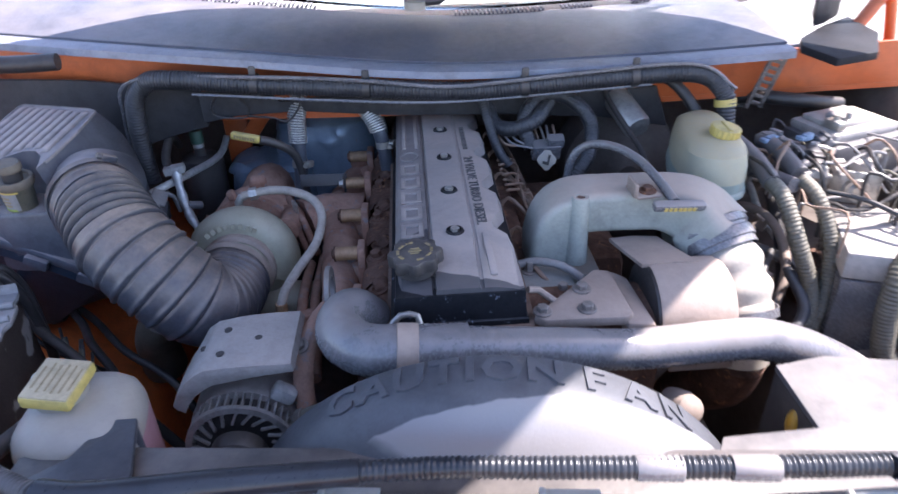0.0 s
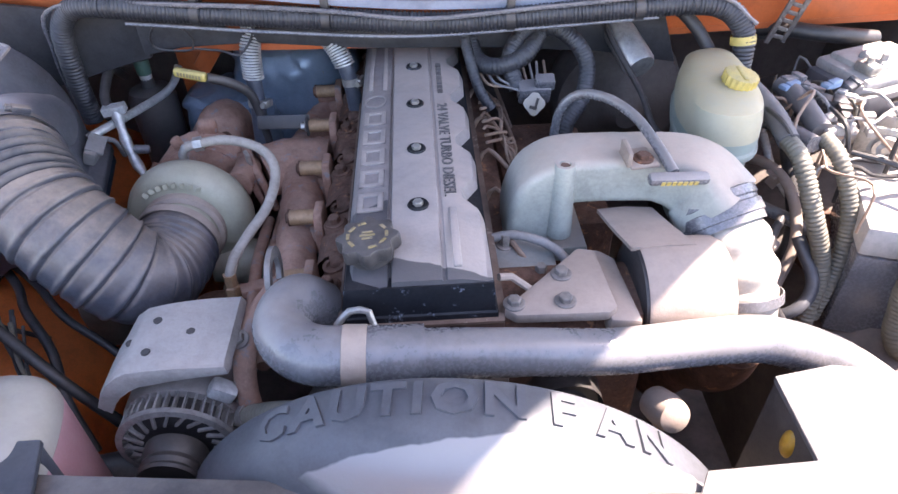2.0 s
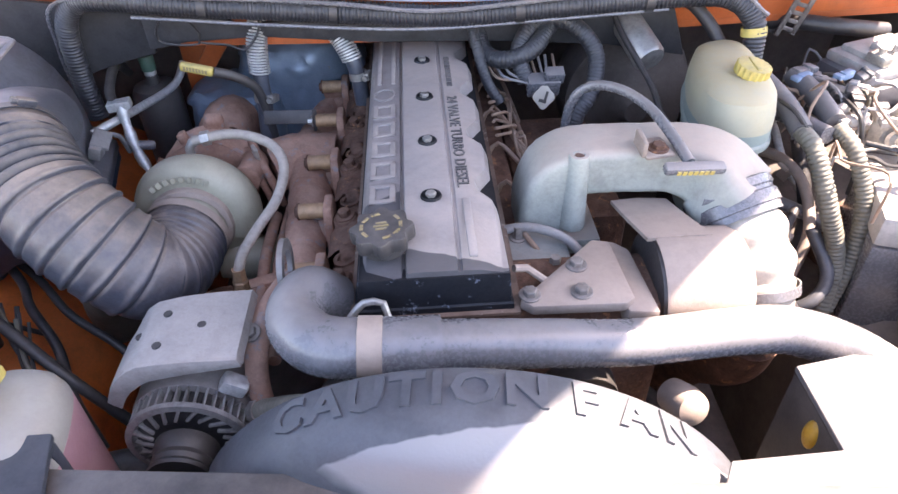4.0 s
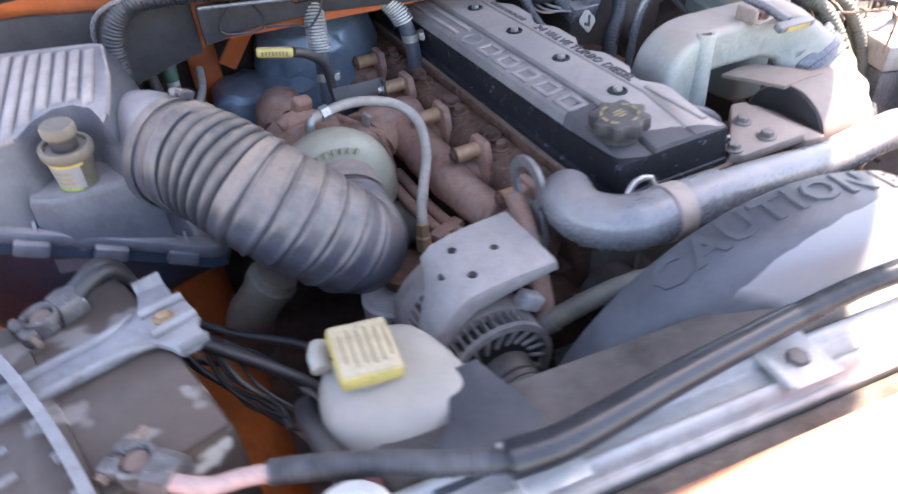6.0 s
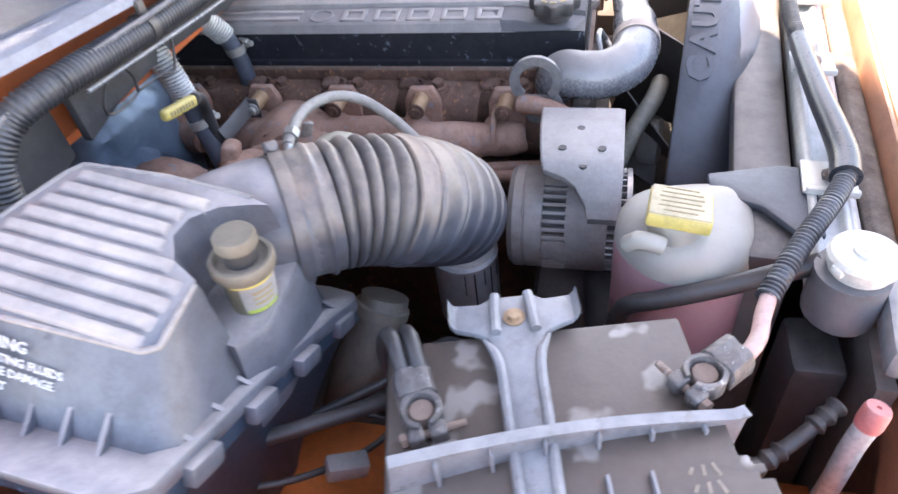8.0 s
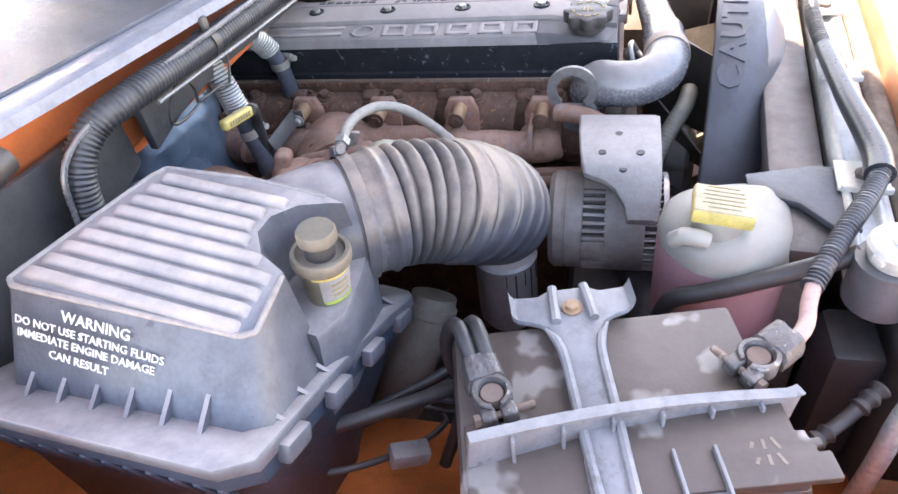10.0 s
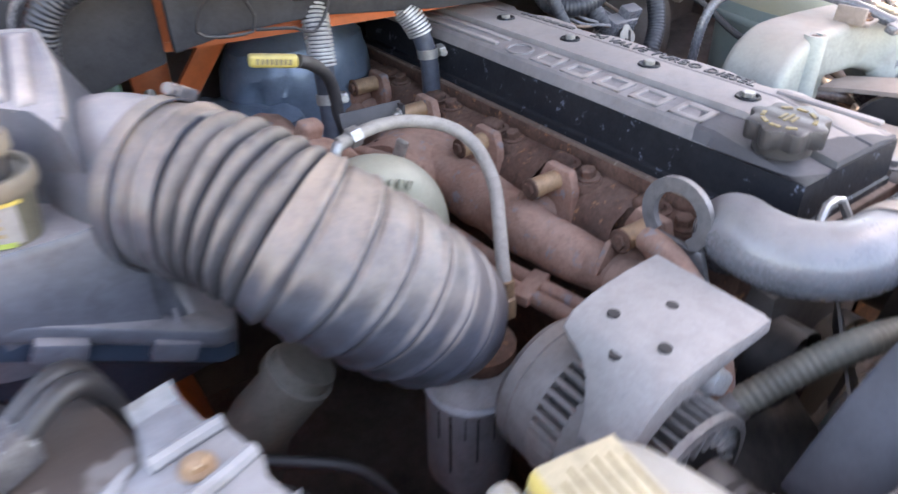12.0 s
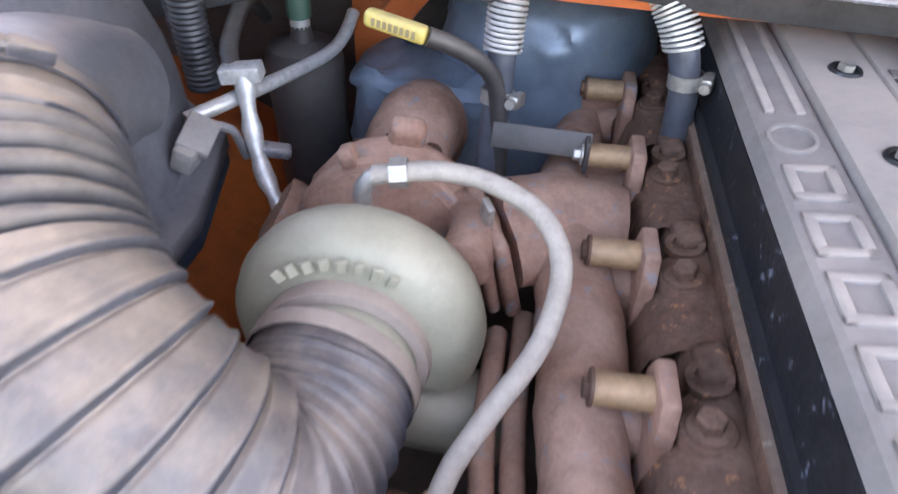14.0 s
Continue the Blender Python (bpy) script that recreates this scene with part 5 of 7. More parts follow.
def wrap(z0, z1, a0, a1, grow_r):
    """A thin label band round the gauge body."""
    rr_ = lambda z: 0.0205 + 0.085 * z + grow_r
    return Shape().rings([[GM @ V((rr_(z) + e) * math.cos(a), (rr_(z) + e) * math.sin(a), z) for z, e in ((z0, 0), (z0, 0.0005), (z1, 0.0005), (z1, 0))] for a in [radians(a0 + (a1 - a0) * k / 12) for k in range(13)]])


wrap(0.006, 0.034, 190, 290, 0.0004).done("label_panel", M_LITGREY, gauge, "faded grey label")
wrap(0.0335, 0.036, 175, 300, 0.0008).done("yellow_line", M_YELLOW, gauge, "yellow label line")
wrap(0.005, 0.0085, 195, 275, 0.0012).done("green_line", M_OLIVE, gauge, "green label line")
for k_ in range(3):
    wrap(0.013 + 0.006 * k_, 0.0155 + 0.006 * k_, 215, 262, 0.0012).done("print_bar", M_INK, gauge)
Shape().lathe([(0.0205, -0.03), (0.0205, 0.001)], GM, 28).done("seat", M_CLEARGAUGE, gauge)
# warning print
PN = V(-0.8471, -0.0039, 0.5314)


def print_line(txt, size, at):
    x = V(-0.1017, -0.9831, -0.1525)
    x = (x - PN * x.dot(PN)).normalized()
    m = Matrix((x, PN.cross(x), PN)).transposed().to_4x4()
    m.translation = Vector(at) + PN * 0.004
    letters(txt, size, m, 0.0006, M_WHITEINK, lidob, "warning_print", "white printed warning", heavy=0.00012)


print_line("WARNING", 0.0125, (-0.7090, 0.7120, 1.2650))
print_line("DO NOT USE STARTING FLUIDS", 0.0092, (-0.7150, 0.7200, 1.2560))
print_line("IMMEDIATE ENGINE DAMAGE", 0.0092, (-0.7200, 0.7240, 1.2480))
print_line("CAN RESULT", 0.0092, (-0.7260, 0.7300, 1.2400))

# ---- battery ----
bat = thing("battery", (-0.655, 0.33, 0.93), "dirty black battery with grey plastic hold-down bracket", "battery")
BX, BY = V(-0.97, -0.243, 0), V(-0.243, 0.97, 0)      # towards the fender; to the rear
BO = V(-0.54, 0.232, 0)
BM = Matrix(((BX.x, BY.x, 0, BO.x), (BX.y, BY.y, 0, BO.y), (0, 0, 1, 1.15), (0, 0, 0, 1)))
Shape().box((0.175, 0.25, 0.2), BM @ pose(0.0875, 0.125, -0.102), 0.006).done("case", M_BATT, bat)
Shape().box((0.17, 0.245, 0.012), BM @ pose(0.0875, 0.125, -0.002), 0.004).done("top_cover", M_BATT, bat)
Shape().prism([(0.0985, 0.0), (0.132, 0.0), (0.132, -0.007), (0.139, -0.007), (0.139, -0.015), (0.146, -0.015), (0.146, -0.009), (0.15, -0.009), (0.15, -0.018), (0.172, -0.018), (0.173, 0.243), (0.0985, 0.243)], 0.008, BM @ pose(0, 0, 0.001), 0.002, 2).done("cell_cover", M_BATT, bat)
g = Shape()
for k in range(6):                                 # scrawled paint mark that cannot be read
    g.box((0.01 - 0.002 * (k % 3), 0.0026, 0.0005), BM @ pose(0.141 + 0.0125 * (k // 3), 0.018 + 0.0085 * (k % 3), 0.0092, 0, 0, 25 * (k % 3) - 20), 0)
g.done("paint_mark", M_SCRAWL, bat, "faint tan paint mark")
bar_pts = [(0.104, -0.0135, -0.004)] + [(0.107 + 0.028 * t - 0.008 * math.sin(math.pi * t), -0.014 + 0.254 * t, -0.004 + 0.03 * t) for t in (0.04, 0.2, 0.4, 0.6, 0.8, 1.0)]
bar = Shape().tube([BM @ V(*q) for q in bar_pts], 1.0, section=[(-0.0018, -0.02), (0.0018, -0.02), (0.0018, 0.0165), (0.005, 0.018), (0.005, 0.0205), (-0.004, 0.0205), (-0.004, 0.018), (-0.0018, 0.0165)], step=0.012, up=(0, 0, 1))
hold = bar.done("hold_down_bar", M_HOLD, bat, "grey plastic hold-down bar")
for k in range(6):
    t = 0.12 + 0.15 * k
    Shape().box((0.008, 0.003, 0.034), BM @ pose(0.111 + 0.028 * t - 0.008 * math.sin(math.pi * t), -0.014 + 0.254 * t, -0.006 + 0.03 * t), 0.001).done("bar_rib", M_HOLD, hold)
half = [(-0.03, 0.0), (-0.03, 0.018), (-0.024, 0.028), (-0.025, 0.046), (-0.014, 0.052), (0.002, 0.051), (0.008, 0.034), (0.014, 0.024), (0.03, 0.0195), (0.1, 0.0165), (0.19, 0.014)]
deck = [(u, -v) for u, v in reversed(half[1:])] + half[1:]
cross = Shape().prism(deck, 0.008, BM @ pose(0, 0.139, 0.007), 0.003, 2).done("cross_clamp", M_HOLD, hold, "grey moulded cross clamp")
for dy in (-1, 1):
    Shape().tube([BM @ V(u, 0.139 + dy * v, 0.0155) for u, v in ((0.016, 0.027), (0.04, 0.0165), (0.1, 0.0145), (0.19, 0.012))], lambda s, u: 0.0042 * min(1, 0.3 + u * 8), 8, 0.01).done("clamp_rim", M_HOLD, cross)
    Shape().tube([BM @ V(u, 0.139 + dy * v, 0.0185) for u, v in ((-0.028, 0.014), (-0.012, 0.0155), (0.012, 0.0165))], 0.0045, 8, 0.01).done("bolt_guide", M_HOLD, cross)
    Shape().rings([[BM @ V(u, 0.139 + dy * v, z) for u, z in ((-0.024, h), (0.002, h), (0.002, h + 0.005), (-0.024, h + 0.005))] for v, h in ((0.044, 0.009), (0.05, 0.01), (0.053, 0.015), (0.0545, 0.021))]).done("clamp_wing", M_HOLD, cross)
for v in (0.062, 0.092, 0.125, 0.155):
    Shape().box((0.05, 0.003, 0.014), BM @ pose(0.165, v, 0.008), 0.001).done("foot_rib", M_HOLD, cross)
Shape().box((0.05, 0.097, 0.004), BM @ pose(0.165, 0.1085, 0.004), 0.001).done("foot_plate", M_HOLD, cross)
bolt(BM @ V(-0.004, 0.139, 0.016), (0, 0, 1), 0.006, bat, M_BRASS, "clamp_bolt", 0.006, label="rusty clamp bolt")


def terminal(at, turn, side, nm):
    """A cast lead clamp: one thick lug over the cables, a cup round the split post and a jaw with a cross screw."""
    m = BM @ pose(*at, 0, 0, turn)
    sec = [(-1, 0), (-1, 0.55), (-0.8, 0.9), (-0.45, 1.0), (-0.12, 0.93), (0.12, 0.93), (0.45, 1.0), (0.8, 0.9), (1, 0.55), (1, 0)]
    t = Shape().rings([[m @ V(x, w * a, 0.001 + h * b_) for a, b_ in sec] for x, w, h in ((-0.038, 0.0135, 0.016), (-0.0365, 0.0155, 0.0205), (-0.024, 0.0165, 0.0215), (-0.0135, 0.0165, 0.019), (-0.011, 0.0165, 0.012))]).done(nm, M_LEAD, bat, "corroded grey lead battery clamp", rough=0.0012)
    cup = [(0.0098, 0.001), (0.0165, 0.001), (0.0165, 0.0165), (0.0155, 0.0178), (0.0125, 0.0178), (0.0108, 0.0145)]
    Shape().rings([[m @ V(r * math.cos(a), r * math.sin(a), z) for r, z in cup] for a in [radians(16 + 328 * k / 26) for k in range(27)]]).done("clamp_ring", M_LEAD, t, rough=0.0008)
    Shape().lathe([(0.0104, 0), (0.0098, 0.013), (0.009, 0.0142), (0.0001, 0.0146)], m, 22).done("battery_post", M_GASKET, t, "brown oxidised post top")
    for dy in (0.0085, -0.0085):
        Shape().box((0.014, 0.013, 0.0135), m @ pose(0.0175, dy, 0.0075), 0.0028, 3).done("clamp_jaw", M_LEAD, t, rough=0.0008)
    Shape().lathe([(0.0033, -0.018), (0.0033, 0.028), (0.0026, 0.03)], m @ pose(0.0175, 0, 0.008, -90 * side), 10).lathe([(0.0056, -0.0205), (0.0056, -0.0155)], m @ pose(0.0175, 0, 0.008, -90 * side), 6).done("clamp_screw", M_GASKET, t, "rusty clamp screw")
    return t


terminal((0.079, 0.218, 0.006), -13, -1, "negative_terminal")
terminal((0.071, 0.005, 0.006), 60, 1, "positive_terminal")
cab = thing("battery_cables", (-0.6, 0.45, 1.1), "black battery cable bundle from the negative clamp", "battery cable")
for k in range(2):
    Shape().tube([BM @ V(0.05, 0.217 + 0.014 * k, 0.018), BM @ V(0.034, 0.221 + 0.014 * k, 0.026), BM @ V(0.016, 0.225 + 0.015 * k, 0.03), BM @ V(0.002, 0.232 + 0.016 * k, 0.016), BM @ V(-0.008, 0.24 + 0.016 * k, -0.03), BM @ V(-0.01, 0.25, -0.12), BM @ V(0.01, 0.28, -0.2)], 0.0068, 12).done("cable", M_RUBBER, cab)
cab2 = thing("red_battery_cable", (-0.55, 0.2, 1.1), "faded red positive battery cable entering a conduit", "battery cable")
Shape().tube([BM @ V(0.061, -0.016, 0.017), (-0.588, 0.188, 1.168), (-0.566, 0.176, 1.164), (-0.548, 0.172, 1.165), (-0.524, 0.164, 1.166)], 0.0068, 12).done("cable", M_REDFADE, cab2)
ac = thing("service_port_tube", (-0.61, 0.1, 1.0), "aluminium tube with a faded red service cap", "service port")
Shape().tube([(-0.60, 0.095, 0.92), (-0.612, 0.1, 1.03), (-0.608, 0.098, 1.09), (-0.6, 0.09, 1.12)], 0.009, 12).done("tube", M_TUBEALU, ac)
Shape().lathe([(0.0098, 0), (0.0106, 0.004), (0.0102, 0.018), (0.009, 0.021), (0.002, 0.021), (0.002, 0.019)], along((-0.603, 0.093, 1.112), (-0.597, 0.088, 1.14)), 20).done("red_cap", M_RED, ac, "faded red plastic cap")
ac2 = thing("ribbed_pigtail", (-0.6, 0.14, 1.05), "dark ribbed rubber hose end near the battery", "hose")
Shape().tube([(-0.57, 0.10, 1.09), (-0.6, 0.135, 1.075), (-0.625, 0.17, 1.06), (-0.64, 0.2, 1.03)], lambda s, u: 0.0065 + 0.003 * (0.5 + 0.5 * math.sin(s * 520)) * (u > 0.45 or u < 0.2), 14, 0.003).done("hose", M_RUBBER, ac2)

# ---- coolant bottle ----
bot = thing("coolant_bottle", (-0.42, 0.22, 0.95), "milky white coolant bottle with pink fluid and tan labelled cap", "coolant bottle")
BP = [(-0.475, 0.195), (-0.45, 0.162), (-0.40, 0.152), (-0.352, 0.158), (-0.346, 0.195), (-0.36, 0.26), (-0.385, 0.284), (-0.43, 0.284), (-0.47, 0.25)]


def rounded(poly, k, z, sub=4):
    """A closed smooth outline through poly, grown by k about its middle."""
    n = len(poly)
    mx, my = sum(p[0] for p in poly) / n, sum(p[1] for p in poly) / n
    o = []
    for i in range(n):
        a, b, c, d = [poly[(i + j - 1) % n] for j in range(4)]
        for q in range(sub):
            t = q / sub
            p = [0.5 * (2 * b[e] + (c[e] - a[e]) * t + (2 * a[e] - 5 * b[e] + 4 * c[e] - d[e]) * t * t + (3 * b[e] - a[e] - 3 * c[e] + d[e]) * t ** 3) for e in (0, 1)]
            o.append(V(mx + (p[0] - mx) * k, my + (p[1] - my) * k, z))
    return o


Shape().rings([rounded(BP, 0.9, 0.95), rounded(BP, 0.98, 0.96), rounded(BP, 1.0, 1.118)]).done("filled_part", M_PINK, bot, "lower part tinted pink by coolant")
Shape().rings([rounded(BP, 1.0, 1.1185), rounded(BP, 0.99, 1.126), rounded(BP, 0.95, 1.137), rounded(BP, 0.84, 1.147), rounded(BP, 0.6, 1.154), rounded(BP, 0.3, 1.156)]).done("upper_part", M_WHITEPL, bot)
KM = pose(-0.4295, 0.2315, 1.1605, 4, 6, -6)
Shape().lathe([(0.026, -0.02), (0.026, 0.006)], KM, 24).done("neck", M_WHITEPL, bot)
cap = Shape().box((0.051, 0.058, 0.015), KM @ pose(0, 0, 0.012), 0.003).done("cap", M_YELLOW, bot, "yellow plastic cap")
Shape().box((0.048, 0.055, 0.003), KM @ pose(0, 0, 0.0195), 0.001).done("cap_label", M_TANCAP, cap, "tan label with small print")
Shape().tube([(-0.452, 0.275, 1.147), (-0.458, 0.268, 1.158), (-0.462, 0.255, 1.16), (-0.462, 0.245, 1.156)], 0.009, 12).done("pour_lip", M_WHITEPL, bot)
g = Shape()
random.seed(5)
for k in range(6):
    w = (0.03, 0.038, 0.04, 0.036, 0.04, 0.03)[k]
    g.box((0.0016, w, 0.0006), KM @ pose(0.02 - 0.0075 * k, 0, 0.0212), 0)
g.done("small_print", M_INK, cap, "illegible small print")
ovf = thing("overflow_hose", (-0.47, 0.2, 1.15), "black rubber overflow hose from the filler neck", "hose")
Shape().tube([(-0.475, 0.115, 1.16), (-0.48, 0.155, 1.144), (-0.484, 0.21, 1.121), (-0.485, 0.25, 1.105), (-0.48, 0.274, 1.088), (-0.468, 0.285, 1.03)], 0.0095, 12).done("hose", M_RUBBER, ovf)

# ---- alternator and its bracket ----
M_ALTALU = material("dusty_alternator_shell", (0.27, 0.245, 0.235), (0.35, 0.315, 0.3), 0.55, metal=0.2, dust=0.4, scale=20, bump=0.35, dust_col=(0.42, 0.345, 0.3), even=0.4)
alt = thing("alternator", (-0.265, 0.31, 1.0), "grey dusty alternator with finned housing under a cast bracket", "alternator")
AM = along((-0.277, 0.268, 1.021), (-0.277, 0.4, 1.021)) @ Matrix.Diagonal((1.0, 1.0, 0.86, 1))
# core coloured black to give the slots between the bars their shade
Shape().lathe([(0.03, 0.004), (0.05, 0.004), (0.056, 0.008), (0.056, 0.165), (0.03, 0.168)], AM, 40).done("core", M_BELT, alt, "black core that darkens the slots")
Shape().lathe([(0.0555, 0.03), (0.0655, 0.031), (0.0665, 0.035), (0.0665, 0.084), (0.0655, 0.088), (0.0555, 0.089)], AM, 44, caps=False).done("front_shell", M_ALTALU, alt, "dusty grey cast front shell")
Shape().lathe([(0.0545, 0.119), (0.064, 0.12), (0.0655, 0.124), (0.0655, 0.145), (0.064, 0.146), (0.064, 0.148), (0.0655, 0.149), (0.0655, 0.162), (0.06, 0.17), (0.03, 0.172)], AM, 44, caps=False).done("rear_shell", M_ALTALU, alt, "smooth grey rear shell")
for k in range(40):
    a = 2 * math.pi * k / 40
    ad = AM.to_3x3() @ V(math.cos(a), math.sin(a), 0)
    gap = abs(abs(math.degrees(math.atan2(ad.z, ad.x))) - 134) > 35     # solid wall except at the side windows
    Shape().box((0.011, 0.0108 if gap else 0.0045, 0.034), AM @ Matrix.Rotation(a, 4, "Z") @ pose(0.061, 0, 0.103), 0.0006, 1).done("rear_bar", M_ALTALU, alt)
    Shape().box((0.011, 0.0026, 0.03), AM @ Matrix.Rotation(a, 4, "Z") @ pose(0.0595, 0, 0.018), 0.001, 1).done("fin", M_FINALU, alt)
for k in range(20):
    a = 2 * math.pi * k / 20
    Shape().box((0.022, 0.0035, 0.007), AM @ Matrix.Rotation(a, 4, "Z") @ pose(0.047, 0, 0.003, 0, 0, 25), 0.001, 1).done("front_spoke", M_FINALU, alt)
Shape().lathe([(0.058, -0.002), (0.0655, -0.001), (0.0655, 0.006), (0.058, 0.007)], AM, 40, caps=False).done("front_ring", M_FINALU, alt)
Shape().lathe([(0.012, -0.05), (0.032, -0.05), (0.034, -0.046), (0.031, -0.041), (0.033, -0.035), (0.031, -0.028), (0.034, -0.021), (0.034, -0.006), (0.02, -0.004)], AM, 30).done("pulley", M_BELT, alt, "black grooved pulley")
Shape().box((0.03, 0.02, 0.02), pose(-0.222, 0.3, 1.075, 0, 35), 0.005).done("bright_clip", M_TUBEALU, alt, "bright metal clip")
M_BRKALU = material("pale_bracket_casting", (0.29, 0.275, 0.265), (0.37, 0.345, 0.33), 0.6, metal=0.15, dust=0.45, scale=14, bump=0.5, dust_col=(0.44, 0.375, 0.335), even=0.4)
ab = thing("alternator_bracket", (-0.265, 0.33, 1.1), "dusty pale cast alternator bracket with bolt holes", "bracket")
ARC = [(-0.203, 1.1375), (-0.235, 1.138), (-0.262, 1.138), (-0.28, 1.1375), (-0.303, 1.135), (-0.316, 1.128), (-0.3225, 1.122), (-0.329, 1.116), (-0.34, 1.1), (-0.348, 1.083)]
g = Shape()
rows_ = []
for i, (x, z) in enumerate(ARC):
    back_y = (0.382, 0.381, 0.379, 0.377, 0.374, 0.37, 0.345, 0.333, 0.321, 0.317)[i]
    rows_.append([V(x, 0.283, z - 0.002), V(x, 0.286, z), V(x, back_y - 0.002, z), V(x, back_y, z - 0.002), V(x + 0.004, back_y, z - 0.011), V(x + 0.004, 0.283, z - 0.011)])
g.rings(rows_)
g.done("bracket_plate", M_BRKALU, ab)
# holes drawn as black discs, the shade inside them put into the colour
for x, y, z in ((-0.247, 0.331, 1.1375), (-0.287, 0.305, 1.1375), (-0.287, 0.35, 1.1372), (-0.311, 0.325, 1.1305)):
    Shape().lathe([(0.0048, -0.004), (0.0048, 0.0006), (0.0001, 0.0006)], pose(x, y, z), 14).done("bolt_hole", M_BELT, ab)
web = [(x + 0.0005, z - 0.0012) for x, z in ARC] + [(x + 0.003 + 0.009 * k / 9, z - 0.013 - 0.011 * math.sin(math.pi * k / 9)) for k, (x, z) in reversed(list(enumerate(ARC)))]
Shape().prism(web, 0.01, Matrix(((1, 0, 0, 0), (0, 0, -1, 0.2905), (0, 1, 0, 0), (0, 0, 0, 1))), 0.001).done("front_web", M_BRKALU, ab)
Shape().tube([(-0.168, 0.415, 1.12), (-0.183, 0.375, 1.122), (-0.196, 0.335, 1.105), (-0.2, 0.31, 1.07), (-0.198, 0.3, 1.03)], 0.0125, 14).done("mount_arm", M_MANIFOLD, ab, "rusty brown mounting arm")
bolt((-0.2, 0.333, 1.118), (-0.2, -0.4, 1), 0.007, ab, M_MIDSTEEL, "arm_bolt", 0.008)
hs2 = thing("lower_coolant_hose", (-0.15, 0.26, 1.05), "dusty brown hose running behind the fan shroud", "hose")
corrugated([(-0.212, 0.295, 1.03), (-0.19, 0.283, 1.05), (-0.155, 0.264, 1.078), (-0.12, 0.243, 1.1), (-0.06, 0.232, 1.09)], 0.0125, hs2, M_LOOMTAN, "sleeve", 0.006, 12, 0.05)
hose_clamp((-0.2, 0.289, 1.041), (0.022, -0.012, 0.02), 0.0128, hs2, M_MIDSTEEL, 0.6)
# added hose, dark in place of shade, covering a sliver of sunlit ground
filler_hose = thing("gap_filler_hose", (-0.35, 0.25, 0.9), "black hose added to hide the sunlit ground below the alternator", "hose")
Shape().tube([(-0.12, 0.33, 0.86), (-0.2, 0.31, 0.905), (-0.28, 0.292, 0.935), (-0.36, 0.285, 0.945), (-0.43, 0.275, 0.93), (-0.48, 0.24, 0.87)], 0.03, 18).done("hose", M_RUBBER, filler_hose)
flt = thing("oil_filter", (-0.31, 0.48, 0.88), "white painted oil filter canister with dark drips", "oil filter")
Shape().lathe([(0.0001, -0.12), (0.038, -0.12), (0.043, -0.11), (0.043, -0.004), (0.0445, -0.002), (0.0445, 0.003), (0.04, 0.006), (0.03, 0.003), (0.0001, 0.003)], pose(-0.315, 0.475, 0.985), 32).done("canister", M_FILTER, flt)
for k, (a, l, wd) in enumerate(((190, 0.04, 0.0014), (207, 0.08, 0.0022), (226, 0.03, 0.0012), (241, 0.06, 0.0016), (262, 0.035, 0.0012))):
    Shape().box((0.001, wd, l), pose(-0.315, 0.475, 0.985 - l / 2) @ pose(0, 0, 0, 0, 0, a) @ pose(0.0433, 0, 0), 0).done("dark_mark", M_BELT, flt)
Shape().lathe([(0.03, 0.0), (0.03, 0.012), (0.036, 0.014), (0.036, 0.024), (0.015, 0.026)], pose(-0.29, 0.495, 0.985), 20).done("filter_head", M_IRON, flt)
M_OLIVEDUCT = material("olive_rubber", (0.13, 0.122, 0.095), (0.18, 0.165, 0.13), 0.6, dust=0.3, scale=14)
pump = thing("filter_housing_boot", (-0.43, 0.47, 0.9), "olive brown ducting below the intake hose", "duct")
Shape().tube([(-0.5, 0.6, 0.88), (-0.49, 0.575, 0.95), (-0.468, 0.55, 1.0), (-0.445, 0.54, 1.035)], lambda s, u: 0.036 - 0.008 * u, 20).done("duct", M_OLIVEDUCT, pump)
Shape().lathe([(0.029, -0.008), (0.033, -0.006), (0.033, 0.006), (0.029, 0.008)], along((-0.455, 0.545, 1.02), (-0.445, 0.54, 1.035)), 20, caps=False).done("end_bead", M_OLIVEDUCT, pump)

# ---- coolant pipe over the front ----
pipe = thing("upper_coolant_pipe", (0.1, 0.28, 1.1), "grey steel coolant pipe crossing the engine front", "coolant pipe")
PP = [(0.68, 0.19, 0.9), (0.6, 0.225, 0.965), (0.53, 0.262, 1.022), (0.45, 0.288, 1.076), (0.37, 0.296, 1.11), (0.3, 0.294, 1.116), (0.2, 0.285, 1.12), (0.1, 0.279, 1.134), (0.0, 0.272, 1.148), (-0.07, 0.27, 1.153), (-0.115, 0.278, 1.152), (-0.142, 0.305, 1.15), (-0.146, 0.335, 1.15), (-0.134, 0.36, 1.145), (-0.115, 0.372, 1.12)]
Shape().tube(PP[:10], lambda s, u: 0.0262 + 0.0016 * math.sin(7 * u), 28).done("pipe", M_PIPE, pipe)
Shape().tube(PP[8:], 0.0303, 28, 0.006).done("elbow", M_PIPE, pipe, "smooth grey rubber elbow")
Shape().lathe([(0.0306, -0.012), (0.0316, -0.0115), (0.0316, 0.0115), (0.0306, 0.012)], along((-0.068, 0.27, 1.153), (-0.03, 0.27, 1.15)), 26, caps=False).done("band", M_TAN, pipe)
